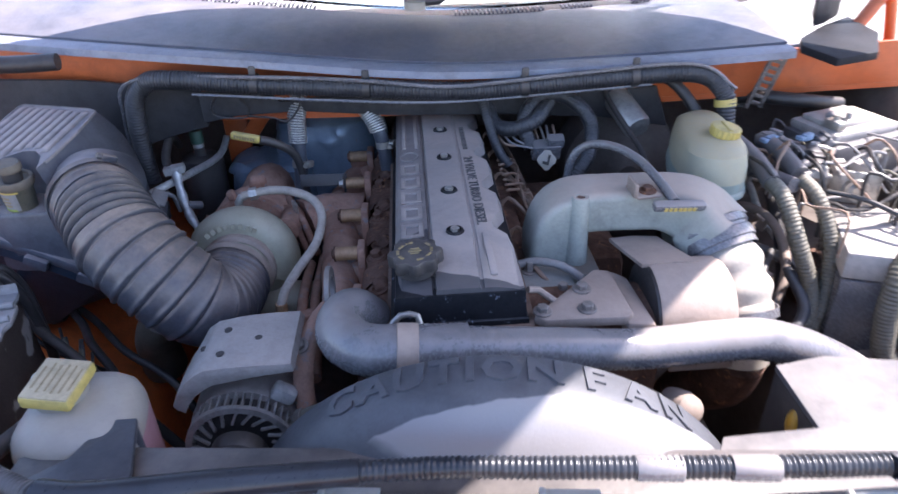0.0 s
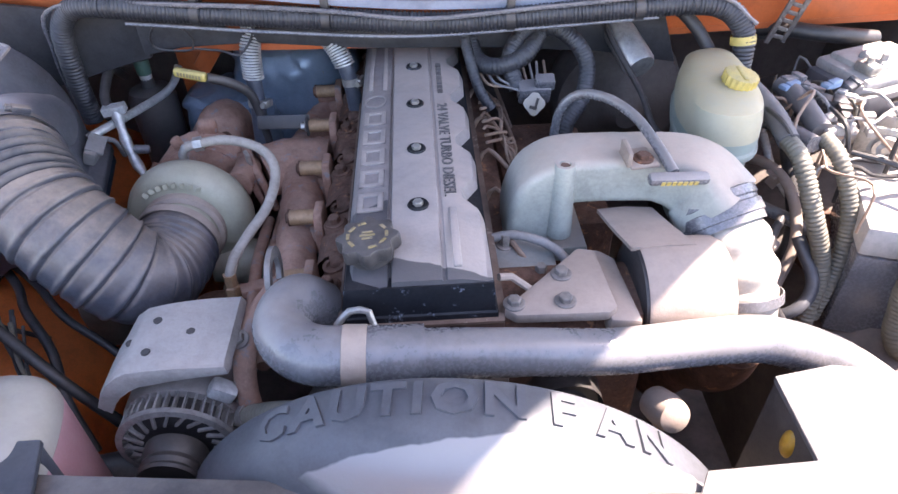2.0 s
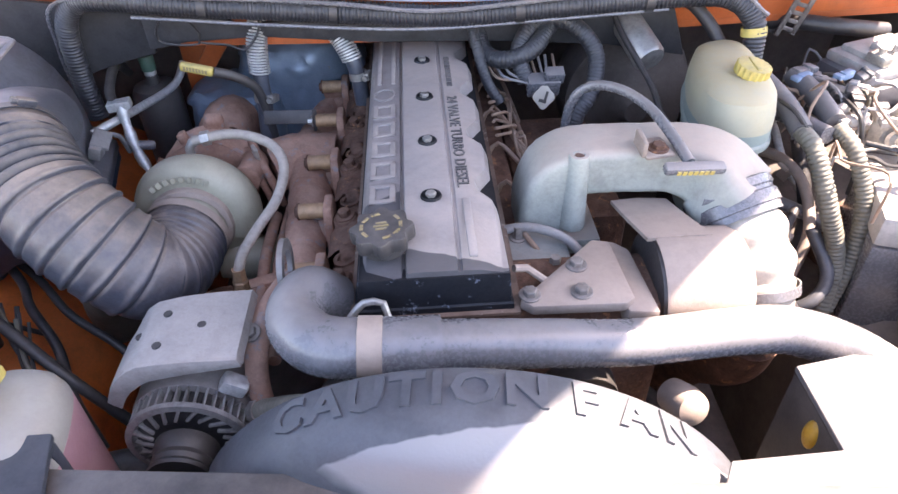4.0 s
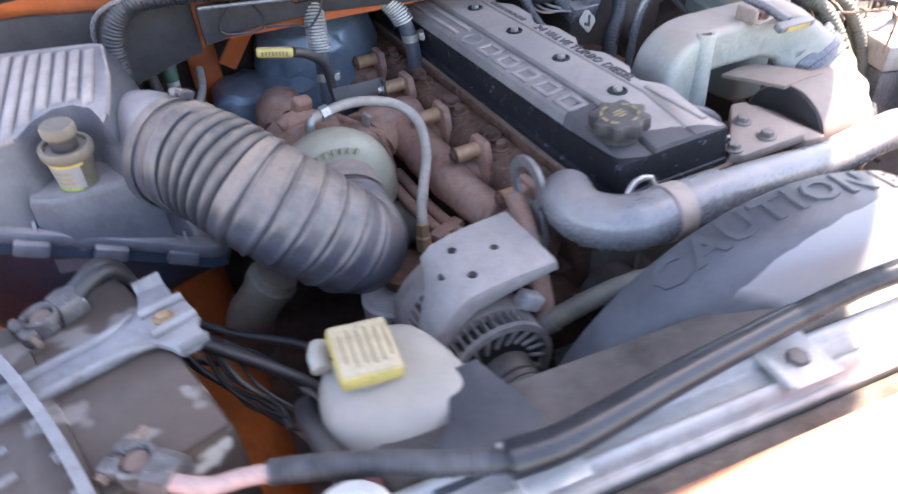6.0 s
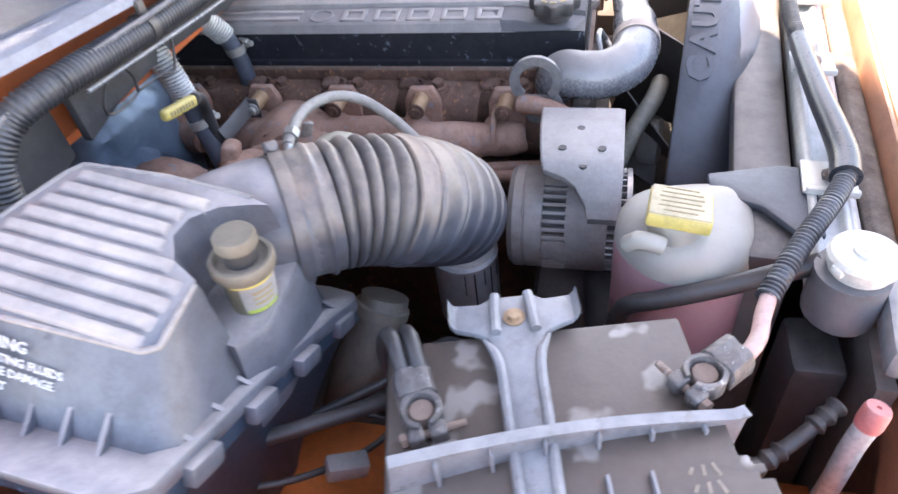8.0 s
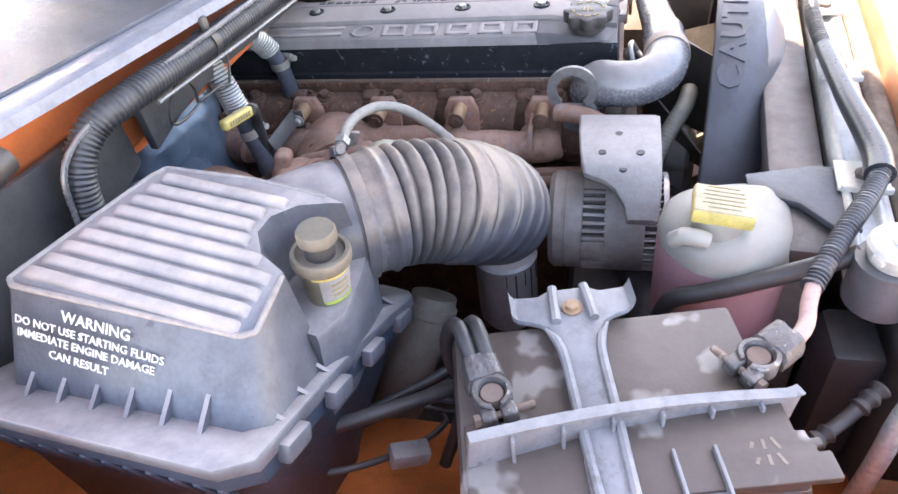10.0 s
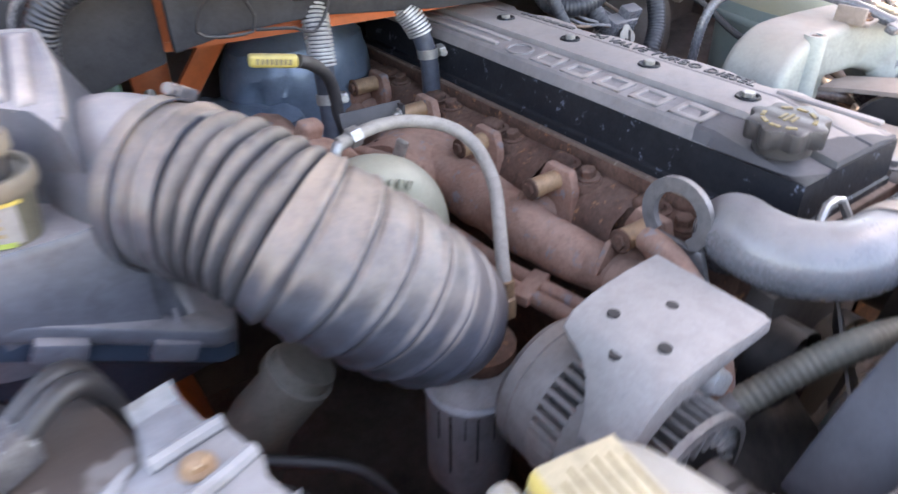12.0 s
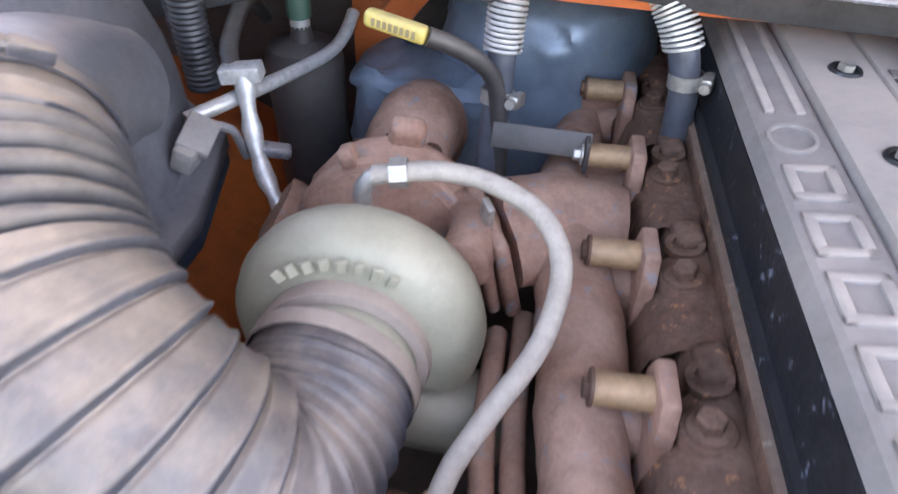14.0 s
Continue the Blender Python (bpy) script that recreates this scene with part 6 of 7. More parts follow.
snap = thing("thermostat_hose_clip", (-0.07, 0.31, 1.13), "small coiled spring clip behind the pipe", "clip")
Shape().tube([(-0.09, 0.315, 1.15), (-0.075, 0.32, 1.165), (-0.055, 0.318, 1.165), (-0.05, 0.31, 1.15), (-0.07, 0.3, 1.145)], 0.004, 8).done("clip", M_STEEL, snap)


# ---- intake side ----
horn = thing("intake_horn", (0.25, 0.5, 1.08), "dusty pale cast aluminium intake elbow", "intake elbow")


def rrect(w, h, r, n=5):
    o = []
    for cx_, cy_, a0 in ((w - r, h - r, 0), (-w + r, h - r, 90), (-w + r, -h + r, 180), (w - r, -h + r, 270)):
        o += [(cx_ + r * math.cos(radians(a0 + 90 * k / n)), cy_ + r * math.sin(radians(a0 + 90 * k / n))) for k in range(n + 1)]
    return o


Shape().tube([(0.137, 0.521, 1.06), (0.137, 0.521, 1.11), (0.139, 0.521, 1.145), (0.149, 0.521, 1.175), (0.17, 0.521, 1.19), (0.2, 0.521, 1.193), (0.26, 0.519, 1.193), (0.305, 0.513, 1.192), (0.342, 0.497, 1.183), (0.366, 0.472, 1.157)],
             lambda s, u: 1.0 + 0.36 * max(0.0, (u - 0.72) / 0.28), section=rrect(0.03, 0.039, 0.011), step=0.008, up=(0, 1, 0)).done("body", M_HORN, horn, rough=0.0008)
Shape().lathe([(0.016, -0.1), (0.0125, 0.0), (0.0115, 0.003), (0.007, 0.003), (0.007, -0.002), (0.0001, -0.002)], pose(0.175, 0.486, 1.219), 20).done("bolt_boss", M_HORN, horn)
bolt((0.175, 0.486, 1.216), (0, 0, 1), 0.006, horn, M_IRON, "boss_bolt", 0.005, washer=False)
Shape().box((0.035, 0.04, 0.005), pose(0.262, 0.487, 1.224, 0, 0, 8), 0.002).box((0.006, 0.035, 0.02), pose(0.246, 0.487, 1.232), 0.002).done("tab", M_TAN, horn)
bolt((0.265, 0.482, 1.226), (0, 0, 1), 0.008, horn, M_IRON, "tab_bolt", 0.008)
Shape().box((0.13, 0.1, 0.025), pose(0.15, 0.53, 1.085), 0.006).done("base_flange", M_HORN, horn)
boot = thing("charge_air_boot", (0.4, 0.4, 1.0), "pale silicone charge air boot with steel clamps", "hose")
BPTS = [(0.366, 0.468, 1.148), (0.376, 0.44, 1.125), (0.385, 0.412, 1.09), (0.388, 0.39, 1.05), (0.388, 0.38, 1.01)]
Shape().tube(BPTS, lambda s, u: 0.047 + 0.003 * math.cos(s * 170) * (0.1 < u < 0.55) - 0.006 * max(0, (u - 0.4) / 0.6), 28, 0.004).done("boot", M_BOOT, boot)
Shape().tube([(0.388, 0.382, 1.012), (0.386, 0.4, 0.95), (0.37, 0.46, 0.88), (0.36, 0.5, 0.8)], 0.04, 20).done("lower_pipe", M_IRON, boot, "rusty steel pipe below the boot")
for k, i in ((0, 1), (2, 3)):
    a, b_ = Vector(BPTS[k]), Vector(BPTS[i])
    hose_clamp(a.lerp(b_, 0.45), b_ - a, 0.0502, boot, M_PIPE, radians(-70))
Shape().lathe([(0.05, -0.024), (0.0535, -0.022), (0.054, -0.012), (0.0515, -0.01), (0.0515, -0.006), (0.054, -0.004), (0.0545, 0.01), (0.05, 0.012)], along((0.366, 0.466, 1.147), (0.376, 0.44, 1.125)), 32, caps=False).done("rubber_lip", M_PIPE, boot, "grey grooved lip at the elbow end")

dip = thing("oil_level_handle", (0.25, 0.5, 1.2), "grey dipstick tube ending in a worn yellow-lettered handle", "dipstick")
Shape().tube([(0.295, 0.458, 1.221), (0.285, 0.5, 1.234), (0.272, 0.55, 1.243), (0.25, 0.60, 1.243), (0.22, 0.635, 1.232), (0.198, 0.645, 1.2), (0.19, 0.65, 1.1)], 0.0065, 10).done("tube", M_PIPE, dip)
Shape().box((0.072, 0.014, 0.012), pose(0.298, 0.449, 1.219, 20, 4, 3), 0.004).done("handle", M_PIPE, dip)
g = Shape()
for k in range(7):
    g.box((0.0045, 0.0022, 0.006), pose(0.298, 0.449, 1.219, 20, 4, 3) @ pose(-0.02 + 0.0065 * k, -0.0068, 0), 0)
g.done("handle_marks", M_YELLOW, dip, "worn yellow lettering")

# accessory bracket and belt cover by the front of the engine
brk = thing("accessory_bracket", (0.16, 0.36, 1.08), "tan dusty cast bracket plate with three bolts", "bracket")
Shape().prism([(0.087, 0.336), (0.1, 0.325), (0.2, 0.322), (0.21, 0.33), (0.205, 0.425), (0.185, 0.43)], 0.014, pose(0, 0, 1.126), 0.003).done("plate", M_TAN, brk)
Shape().prism([(0.2, 0.318), (0.235, 0.316), (0.228, 0.42), (0.212, 0.435), (0.19, 0.435)], 0.024, pose(0, 0, 1.122, 0, 4), 0.004).done("raised_edge", M_TAN, brk)
for q in ((0.155, 0.33 + 0.012, 1.14), (0.099, 0.342, 1.14), (0.158, 0.385, 1.14)):
    bolt(q, (0, 0, 1), 0.0078, brk, M_MIDSTEEL, "bolt", 0.009)
Shape().box((0.2, 0.1, 0.25), pose(0.16, 0.38, 1.0), 0.02).done("casting", M_IRON, brk)
cov = thing("belt_cover", (0.29, 0.36, 1.08), "tan dusty rounded metal cover beside the bracket", "cover")
CM = along((0.247, 0.388, 1.098), (0.36, 0.388, 1.098))
Shape().lathe([(0.0001, 0.004), (0.06, 0.004), (0.066, 0.0), (0.0672, 0.004), (0.067, 0.09), (0.063, 0.098), (0.0001, 0.1)], CM, 48).done("shell", M_TAN, cov)
Shape().lathe([(0.0001, -0.004), (0.05, -0.005), (0.0635, -0.003), (0.0645, 0.002), (0.05, 0.003)], CM, 48).done("end_gasket", M_RUBBER, cov, "black rubber end face")
Shape().box((0.085, 0.02, 0.06), pose(0.305, 0.33, 1.075), 0.004).done("lower_skirt", M_TAN, cov)
Shape().box((0.035, 0.006, 0.03), pose(0.272, 0.316, 1.082), 0.002).done("tab", M_TAN, cov)
sheet([[V(0.221, 0.487, 1.152), V(0.255, 0.487, 1.154), V(0.289, 0.485, 1.152)], [V(0.226, 0.445, 1.16), V(0.262, 0.445, 1.162), V(0.298, 0.44, 1.16)], [V(0.238, 0.395, 1.1655), V(0.28, 0.395, 1.1665), V(0.312, 0.395, 1.1655)]], 0.005).done("guard_plate", M_TAN, cov)

inj = thing("grid_heater_bracket", (0.11, 0.42, 1.08), "grey-green cast bracket with studs beside the cover", "bracket")
Shape().box((0.08, 0.12, 0.06), pose(0.125, 0.44, 1.085), 0.008).done("block", M_GREYGREEN, inj)
for q in ((0.105, 0.47, 1.115), (0.14, 0.41, 1.115), (0.165, 0.405, 1.11)):
    bolt(q, (0, 0, 1), 0.007, inj, M_MIDSTEEL, "stud", 0.018)
Shape().tube([(0.09, 0.475, 1.125), (0.115, 0.47, 1.132), (0.15, 0.455, 1.13), (0.175, 0.44, 1.115), (0.18, 0.43, 1.09)], 0.006, 10).done("grey_sleeve", M_LITGREY, inj)
Shape().tube([(0.085, 0.37, 1.155), (0.1, 0.375, 1.15), (0.12, 0.37, 1.135), (0.15, 0.365, 1.125), (0.17, 0.38, 1.12)], 0.0045, 8).done("fuel_tube", M_TAN, inj)

# fuel pump side clutter between cover and intake
low = thing("injection_pump", (0.22, 0.68, 0.9), "dark brown injection pump and lines beside the engine", "pump")
Shape().box((0.16, 0.3, 0.2), pose(0.2, 0.7, 0.98), 0.03).done("pump_body", M_IRON, low)
for k in range(6):
    y = 0.42 + 0.1 * k
    Shape().tube([(0.085, y + 0.05, 1.1), (0.105, y + 0.06, 1.125), (0.14, y + 0.03, 1.1), (0.17, 0.66 + 0.01 * k, 1.06)], 0.0035, 8).done("fuel_line", M_COPPER, low)
wir = thing("engine_wiring_cluster", (0.18, 0.78, 1.15), "tangled engine wiring with connector and white tag", "wiring")
random.seed(3)
for k in range(10):
    a = (0.1 + 0.012 * k, 0.83 + 0.01 * random.random(), 1.19)
    Shape().tube([a, (0.115 + 0.01 * k, 0.79, 1.165 + 0.02 * random.random()), (0.15 + 0.005 * k, 0.77 + 0.02 * random.random(), 1.175), (0.17 + 0.004 * k, 0.762, 1.17)], 0.0022, 6).done("wire", M_LITGREY if k % 3 else M_COPPER, wir)
for k in range(7):
    a = random.random()
    Shape().tube([(0.1, 0.66 + 0.02 * k, 1.15), (0.09 + 0.05 * a, 0.70 + 0.02 * k, 1.13), (0.13, 0.72, 1.14 - 0.03 * a), (0.12 + 0.03 * a, 0.63 + 0.015 * k, 1.12), (0.15, 0.60 + 0.02 * k, 1.1)], 0.0024, 6).done("wire", M_COPPER, wir)
Shape().box((0.05, 0.025, 0.03), pose(0.185, 0.775, 1.168, 20), 0.003).box((0.03, 0.02, 0.02), pose(0.2, 0.77, 1.185, 20), 0.003).done("connector", M_PIPE, wir, "dusty grey connector")
tagm = pose(0.183, 0.755, 1.157, 68, 8, 4)
Shape().prism([(0.016 * math.cos(a) * (1 + 0.12 * math.cos(4 * a)), 0.017 * math.sin(a) * (1 + 0.12 * math.cos(4 * a))) for a in [2 * math.pi * k / 20 for k in range(20)]], 0.002, tagm, 0.0005).done("tag", M_WHITEPL, wir, "white tag with a dark mark")
Shape().box((0.004, 0.018, 0.001), tagm @ pose(0.003, 0, 0.0028, 0, 0, -12), 0).box((0.012, 0.005, 0.001), tagm @ pose(-0.002, -0.006, 0.0028, 0, 0, -12), 0).done("tag_mark", M_BELT, wir)
for pts, r in (([(0.09, 0.86, 1.23), (0.1, 0.83, 1.2), (0.13, 0.80, 1.2), (0.17, 0.80, 1.215), (0.2, 0.83, 1.24)], 0.014),
               ([(0.16, 0.78, 1.17), (0.15, 0.81, 1.21), (0.18, 0.83, 1.245), (0.23, 0.82, 1.245), (0.265, 0.79, 1.21), (0.26, 0.765, 1.16), (0.235, 0.75, 1.12), (0.225, 0.74, 1.05)], 0.0135),
               ([(0.075, 0.87, 1.27), (0.085, 0.82, 1.22), (0.1, 0.79, 1.17), (0.12, 0.775, 1.14)], 0.009)):
    corrugated(pts, r, wir, M_LOOM, "sleeve", 0.005, 10, 0.06)
can = thing("silver_canister", (0.35, 0.8, 1.1), "dull silver metal canister behind the dipstick", "canister")
Shape().lathe([(0.0, -0.12), (0.024, -0.12), (0.025, 0.0), (0.022, 0.006), (0.0001, 0.007)], along((0.35, 0.79, 1.197), (0.362, 0.752, 1.18)), 28).done("can", M_FINALU, can)
booster = thing("brake_booster", (0.42, 0.86, 1.05), "dark brake booster on the firewall", "brake booster")
Shape().lathe([(0.02, -0.1), (0.05, -0.06), (0.11, -0.04), (0.12, 0.0), (0.11, 0.05), (0.02, 0.06)], along((0.36, 0.93, 1.08), (0.36, 1.1, 1.08)), 36).done("shell", M_DARK, booster)
Shape().tube([(0.35, 0.86, 1.25), (0.36, 0.83, 1.27), (0.40, 0.81, 1.275), (0.43, 0.79, 1.25), (0.45, 0.77, 1.22)], 0.01, 10).done("vacuum_hose", M_RUBBER, booster)
Shape().tube([(0.3, 0.87, 1.3), (0.305, 0.84, 1.24), (0.34, 0.74, 1.18), (0.36, 0.67, 1.14), (0.44, 0.6, 1.13)], 0.005, 8).done("thin_hose", M_RUBBER, booster)

# reservoir with yellow cap
res = thing("brake_fluid_reservoir", (0.43, 0.68, 1.05), "yellowed translucent reservoir bottle with a yellow ribbed cap", "reservoir")
RP = [(0.411, 0.774), (0.452, 0.795), (0.482, 0.775), (0.485, 0.7), (0.47, 0.61), (0.445, 0.572), (0.405, 0.566), (0.372, 0.588), (0.367, 0.65), (0.387, 0.725)]
Shape().rings([rounded(RP, 0.8, 1.02), rounded(RP, 0.86, 1.03), rounded(RP, 0.9, 1.153), rounded(RP, 0.95, 1.156)]).done("lower_tank", M_RESVLOW, res, "greenish lower tank")
Shape().rings([rounded(RP, 1.02, 1.1565), rounded(RP, 1.03, 1.160), rounded(RP, 1.02, 1.164), rounded(RP, 0.985, 1.166), rounded(RP, 0.985, 1.182)]).done("fluid_band", M_RESVLOW, res, "greenish band up to the fluid level")
Shape().rings([rounded(RP, 0.986, 1.1822), rounded(RP, 0.97, 1.2), rounded(RP, 0.9, 1.222), rounded(RP, 0.7, 1.233), rounded(RP, 0.3, 1.236)]).done("upper_tank", M_RESV, res)
g = Shape().lathe([(0.02, -0.01), (0.02, 0.0)], pose(0.438, 0.643, 1.232, 6, 8), 20)
g.done("cap_neck", M_RESV, res)
g = Shape().prism([((0.0228 + 0.001 * math.cos(18 * a)) * math.cos(a), (0.0228 + 0.001 * math.cos(18 * a)) * math.sin(a)) for a in [2 * math.pi * k / 90 for k in range(90)]], 0.015, pose(0.438, 0.642, 1.234, 6, 8), 0.0015)
g.box((0.007, 0.034, 0.004), pose(0.438, 0.642, 1.234, 6, 8) @ pose(0, 0, 0.015), 0.0015)
g.done("yellow_cap", M_YELLOW, res, "yellow ribbed screw cap")

# power distribution box, second battery, conduits on the driver's side
pdc = thing("fuse_box", (0.7, 0.74, 1.1), "grey plastic power distribution box with bolted cables", "fuse box")
PM = pose(0.715, 0.755, 1.19, 0, 0, 18)
Shape().box((0.17, 0.12, 0.09), PM @ pose(0, 0, -0.05), 0.01).done("housing", M_SHROUD, pdc)
Shape().box((0.15, 0.1, 0.018), PM @ pose(0, 0.005, 0.002), 0.006).box((0.1, 0.07, 0.012), PM @ pose(-0.01, 0.01, 0.014), 0.004).done("cover", M_PALETOP, pdc, "pale grey cover")
for k in range(2):
    Shape().box((0.02, 0.034, 0.016), PM @ pose(-0.055 + 0.028 * k, -0.02 + 0.02 * (k % 2), 0.02, 6 * (k % 3), 0, 15 * (k % 2)), 0.004).lathe([(0.0055, 0.006), (0.005, 0.016)], PM @ pose(-0.055 + 0.028 * k, -0.02, 0.02), 8).done("terminal_block", M_LITGREY if k % 2 else M_STEEL, pdc)
for k, (x, y, z) in enumerate(((0.60, 0.635, 1.165), (0.655, 0.615, 1.16), (0.7, 0.66, 1.165))):
    Shape().box((0.052, 0.036, 0.022), pose(x, y, z - 0.014, 12, 6 * k, 18 + 12 * k), 0.005).box((0.03, 0.012, 0.014), pose(x, y - 0.008, z + 0.001, 12, 6 * k, 18 + 12 * k), 0.003).done("relay", (M_PALETOP, M_RAIL)[k % 2], pdc)
Shape().box((0.006, 0.07, 0.055), pose(0.648, 0.60, 1.15, 0, 0, 62), 0.004).lathe([(0.019, 0), (0.017, 0.01), (0.012, 0.01), (0.011, 0.004), (0.006, 0.004), (0.0055, 0.012)], along((0.65, 0.597, 1.15), (0.62, 0.54, 1.15)), 18).done("relay_bracket", M_STEEL, pdc)
Shape().tube([(0.56, 0.9, 1.2), (0.6, 0.86, 1.215), (0.66, 0.83, 1.215), (0.75, 0.84, 1.2)], 0.013, 12).done("thick_hose", M_RUBBER, pdc)
Shape().ball((0.7, 0.93, 1.25), (0.035, 0.03, 0.04)).tube([(0.67, 0.94, 1.28), (0.62, 0.95, 1.24), (0.6, 0.93, 1.17)], 0.02, 10).done("rubber_boot", M_RUBBER, pdc)
bt2 = thing("second_battery", (0.66, 0.53, 0.93), "pale dusty battery with grey top beside the fender", "battery")
B2 = pose(0.617, 0.616, 1.12, 0, 0, -20)
Shape().box((0.25, 0.165, 0.045), B2 @ pose(0.128, -0.083, -0.022), 0.006).done("battery_top", M_PALETOP, bt2)
Shape().box((0.245, 0.16, 0.14), B2 @ pose(0.128, -0.083, -0.117), 0.005).done("battery_case", M_PIPE, bt2)
for pts, r, mt in (([(0.50, 0.585, 1.175), (0.505, 0.55, 1.165), (0.52, 0.51, 1.11), (0.545, 0.485, 1.03), (0.535, 0.46, 0.95)], 0.0125, M_LOOMTAN),
                   ([(0.552, 0.59, 1.175), (0.56, 0.55, 1.16), (0.575, 0.515, 1.1), (0.57, 0.49, 1.03), (0.55, 0.47, 0.95)], 0.0115, M_LOOMTAN),
                   ([(0.66, 0.45, 1.11), (0.635, 0.435, 1.115), (0.615, 0.415, 1.09), (0.612, 0.405, 1.03), (0.625, 0.39, 0.97), (0.7, 0.37, 0.93)], 0.0165, M_LOOMTAN),
                   ([(0.72, 0.45, 1.11), (0.69, 0.43, 1.11), (0.67, 0.41, 1.07), (0.67, 0.40, 1.0), (0.72, 0.38, 0.94)], 0.0165, M_LOOMTAN)):
    t = thing("wiring_conduit", pts[-1], "dusty tan corrugated wiring conduit", "wiring conduit", "driver side conduits")
    corrugated(pts, r, t, mt, "sleeve", 0.006, 12)
cl = thing("driver_side_cables", (0.53, 0.6, 1.1), "loose cables, connectors and clips beside the reservoir", "wiring")
random.seed(8)
for k in range(9):
    a, b_, c, d = [random.random() for _ in range(4)]
    x0, y0 = 0.5 + 0.03 * k, 0.66 + 0.08 * a
    Shape().tube([(x0, y0, 1.17 + 0.02 * b_), (x0 + 0.03 * (c - 0.5), y0 - 0.03, 1.19 + 0.03 * c), (x0 + 0.06 * (a - 0.4), y0 - 0.06 - 0.03 * b_, 1.185 + 0.02 * d), (x0 + 0.07 * (d - 0.3), y0 - 0.1, 1.15 - 0.03 * c)],
                 0.0022 + 0.0012 * (k % 3 == 0), 7).done("cable", (M_RUBBER, M_COPPER, M_LITGREY)[k % 3], cl)
for k, (x, y, z, r) in enumerate(((0.55, 0.705, 1.2, 20), (0.585, 0.66, 1.19, -30), (0.63, 0.69, 1.195, 40))):
    Shape().box((0.034, 0.018, 0.016), pose(x, y, z, 10 * (k % 3), 8, r), 0.004).box((0.014, 0.02, 0.009), pose(x, y, z, 10 * (k % 3), 8, r) @ pose(0.012, 0, 0.007), 0.002).done("connector", (M_PIPE, M_BLACKPL, M_LOOM)[k % 3], cl)
for pts in ([(0.472, 0.735, 1.205), (0.485, 0.69, 1.2), (0.498, 0.635, 1.188), (0.5, 0.583, 1.175)], [(0.54, 0.71, 1.195), (0.548, 0.66, 1.19), (0.552, 0.6, 1.178)]):
    Shape().tube(pts, 0.0145, 14).done("grey_sleeve", M_SHROUD, cl, "smooth grey cable sleeve")
Shape().tube([(0.58, 0.565, 1.165), (0.62, 0.53, 1.165), (0.67, 0.47, 1.155), (0.75, 0.44, 1.155)], 0.004, 8).done("cable", M_RUBBER, cl)
Shape().tube([(0.535, 0.58, 1.17), (0.515, 0.66, 1.16), (0.505, 0.7, 1.14), (0.5, 0.72, 1.09)], 0.0125, 10).done("thick_cable", M_PIPE, cl)
for x, y, z in ((0.545, 0.69, 1.19), (0.6, 0.68, 1.195), (0.57, 0.62, 1.175)):
    Shape().box((0.022, 0.012, 0.012), pose(x, y, z + 0.012, 0, 0, 25), 0.003).box((0.01, 0.014, 0.007), pose(x - 0.014, y - 0.005, z + 0.012, 0, 0, 25), 0.002).done("blue_connector", M_BLUECON if z > 1.18 else M_LITGREY, cl)
Shape().tube([(0.5, 0.54, 1.08), (0.47, 0.5, 1.07), (0.455, 0.46, 1.04), (0.48, 0.42, 0.99), (0.54, 0.4, 0.95)], 0.006, 10).done("cable", M_RUBBER, cl)
Shape().tube([(0.52, 0.52, 1.06), (0.53, 0.47, 1.02), (0.5, 0.44, 1.0), (0.46, 0.45, 0.97)], 0.009, 10).done("cable", M_LOOM, cl)
low = thing("lower_bay_lines", (0.55, 0.62, 0.98), "tangled dusty tubes and brackets deep below the reservoir", "tubes")
for pts, r, mt in (([(0.4, 0.62, 1.02), (0.43, 0.56, 1.05), (0.45, 0.5, 1.04), (0.44, 0.43, 1.0), (0.4, 0.38, 0.94)], 0.008, M_TAN),
                   ([(0.46, 0.66, 1.06), (0.445, 0.6, 1.07), (0.455, 0.56, 1.03), (0.5, 0.52, 0.97)], 0.006, M_TUBEALU),
                   ([(0.5, 0.68, 1.04), (0.49, 0.62, 1.06), (0.48, 0.58, 1.05), (0.475, 0.5, 0.98), (0.45, 0.45, 0.93)], 0.011, M_RUBBER),
                   ([(0.36, 0.58, 0.98), (0.4, 0.53, 1.0), (0.46, 0.46, 1.0), (0.53, 0.42, 0.96)], 0.0095, M_PIPE),
                   ([(0.42, 0.7, 1.0), (0.42, 0.62, 0.97), (0.41, 0.52, 0.94), (0.38, 0.42, 0.9)], 0.016, M_RUBBER),
                   ([(0.6, 0.62, 1.1), (0.58, 0.56, 1.09), (0.6, 0.5, 1.06), (0.64, 0.45, 1.03)], 0.005, M_COPPER),
                   ([(0.44, 0.6, 1.08), (0.44, 0.585, 1.11), (0.455, 0.57, 1.115), (0.47, 0.575, 1.09), (0.475, 0.58, 1.04)], 0.0032, M_TUBEALU)):
    Shape().tube([Vector(q) + V(0.1, 0.12, 0.03) for q in pts], r, 12).done("tube", mt, low)
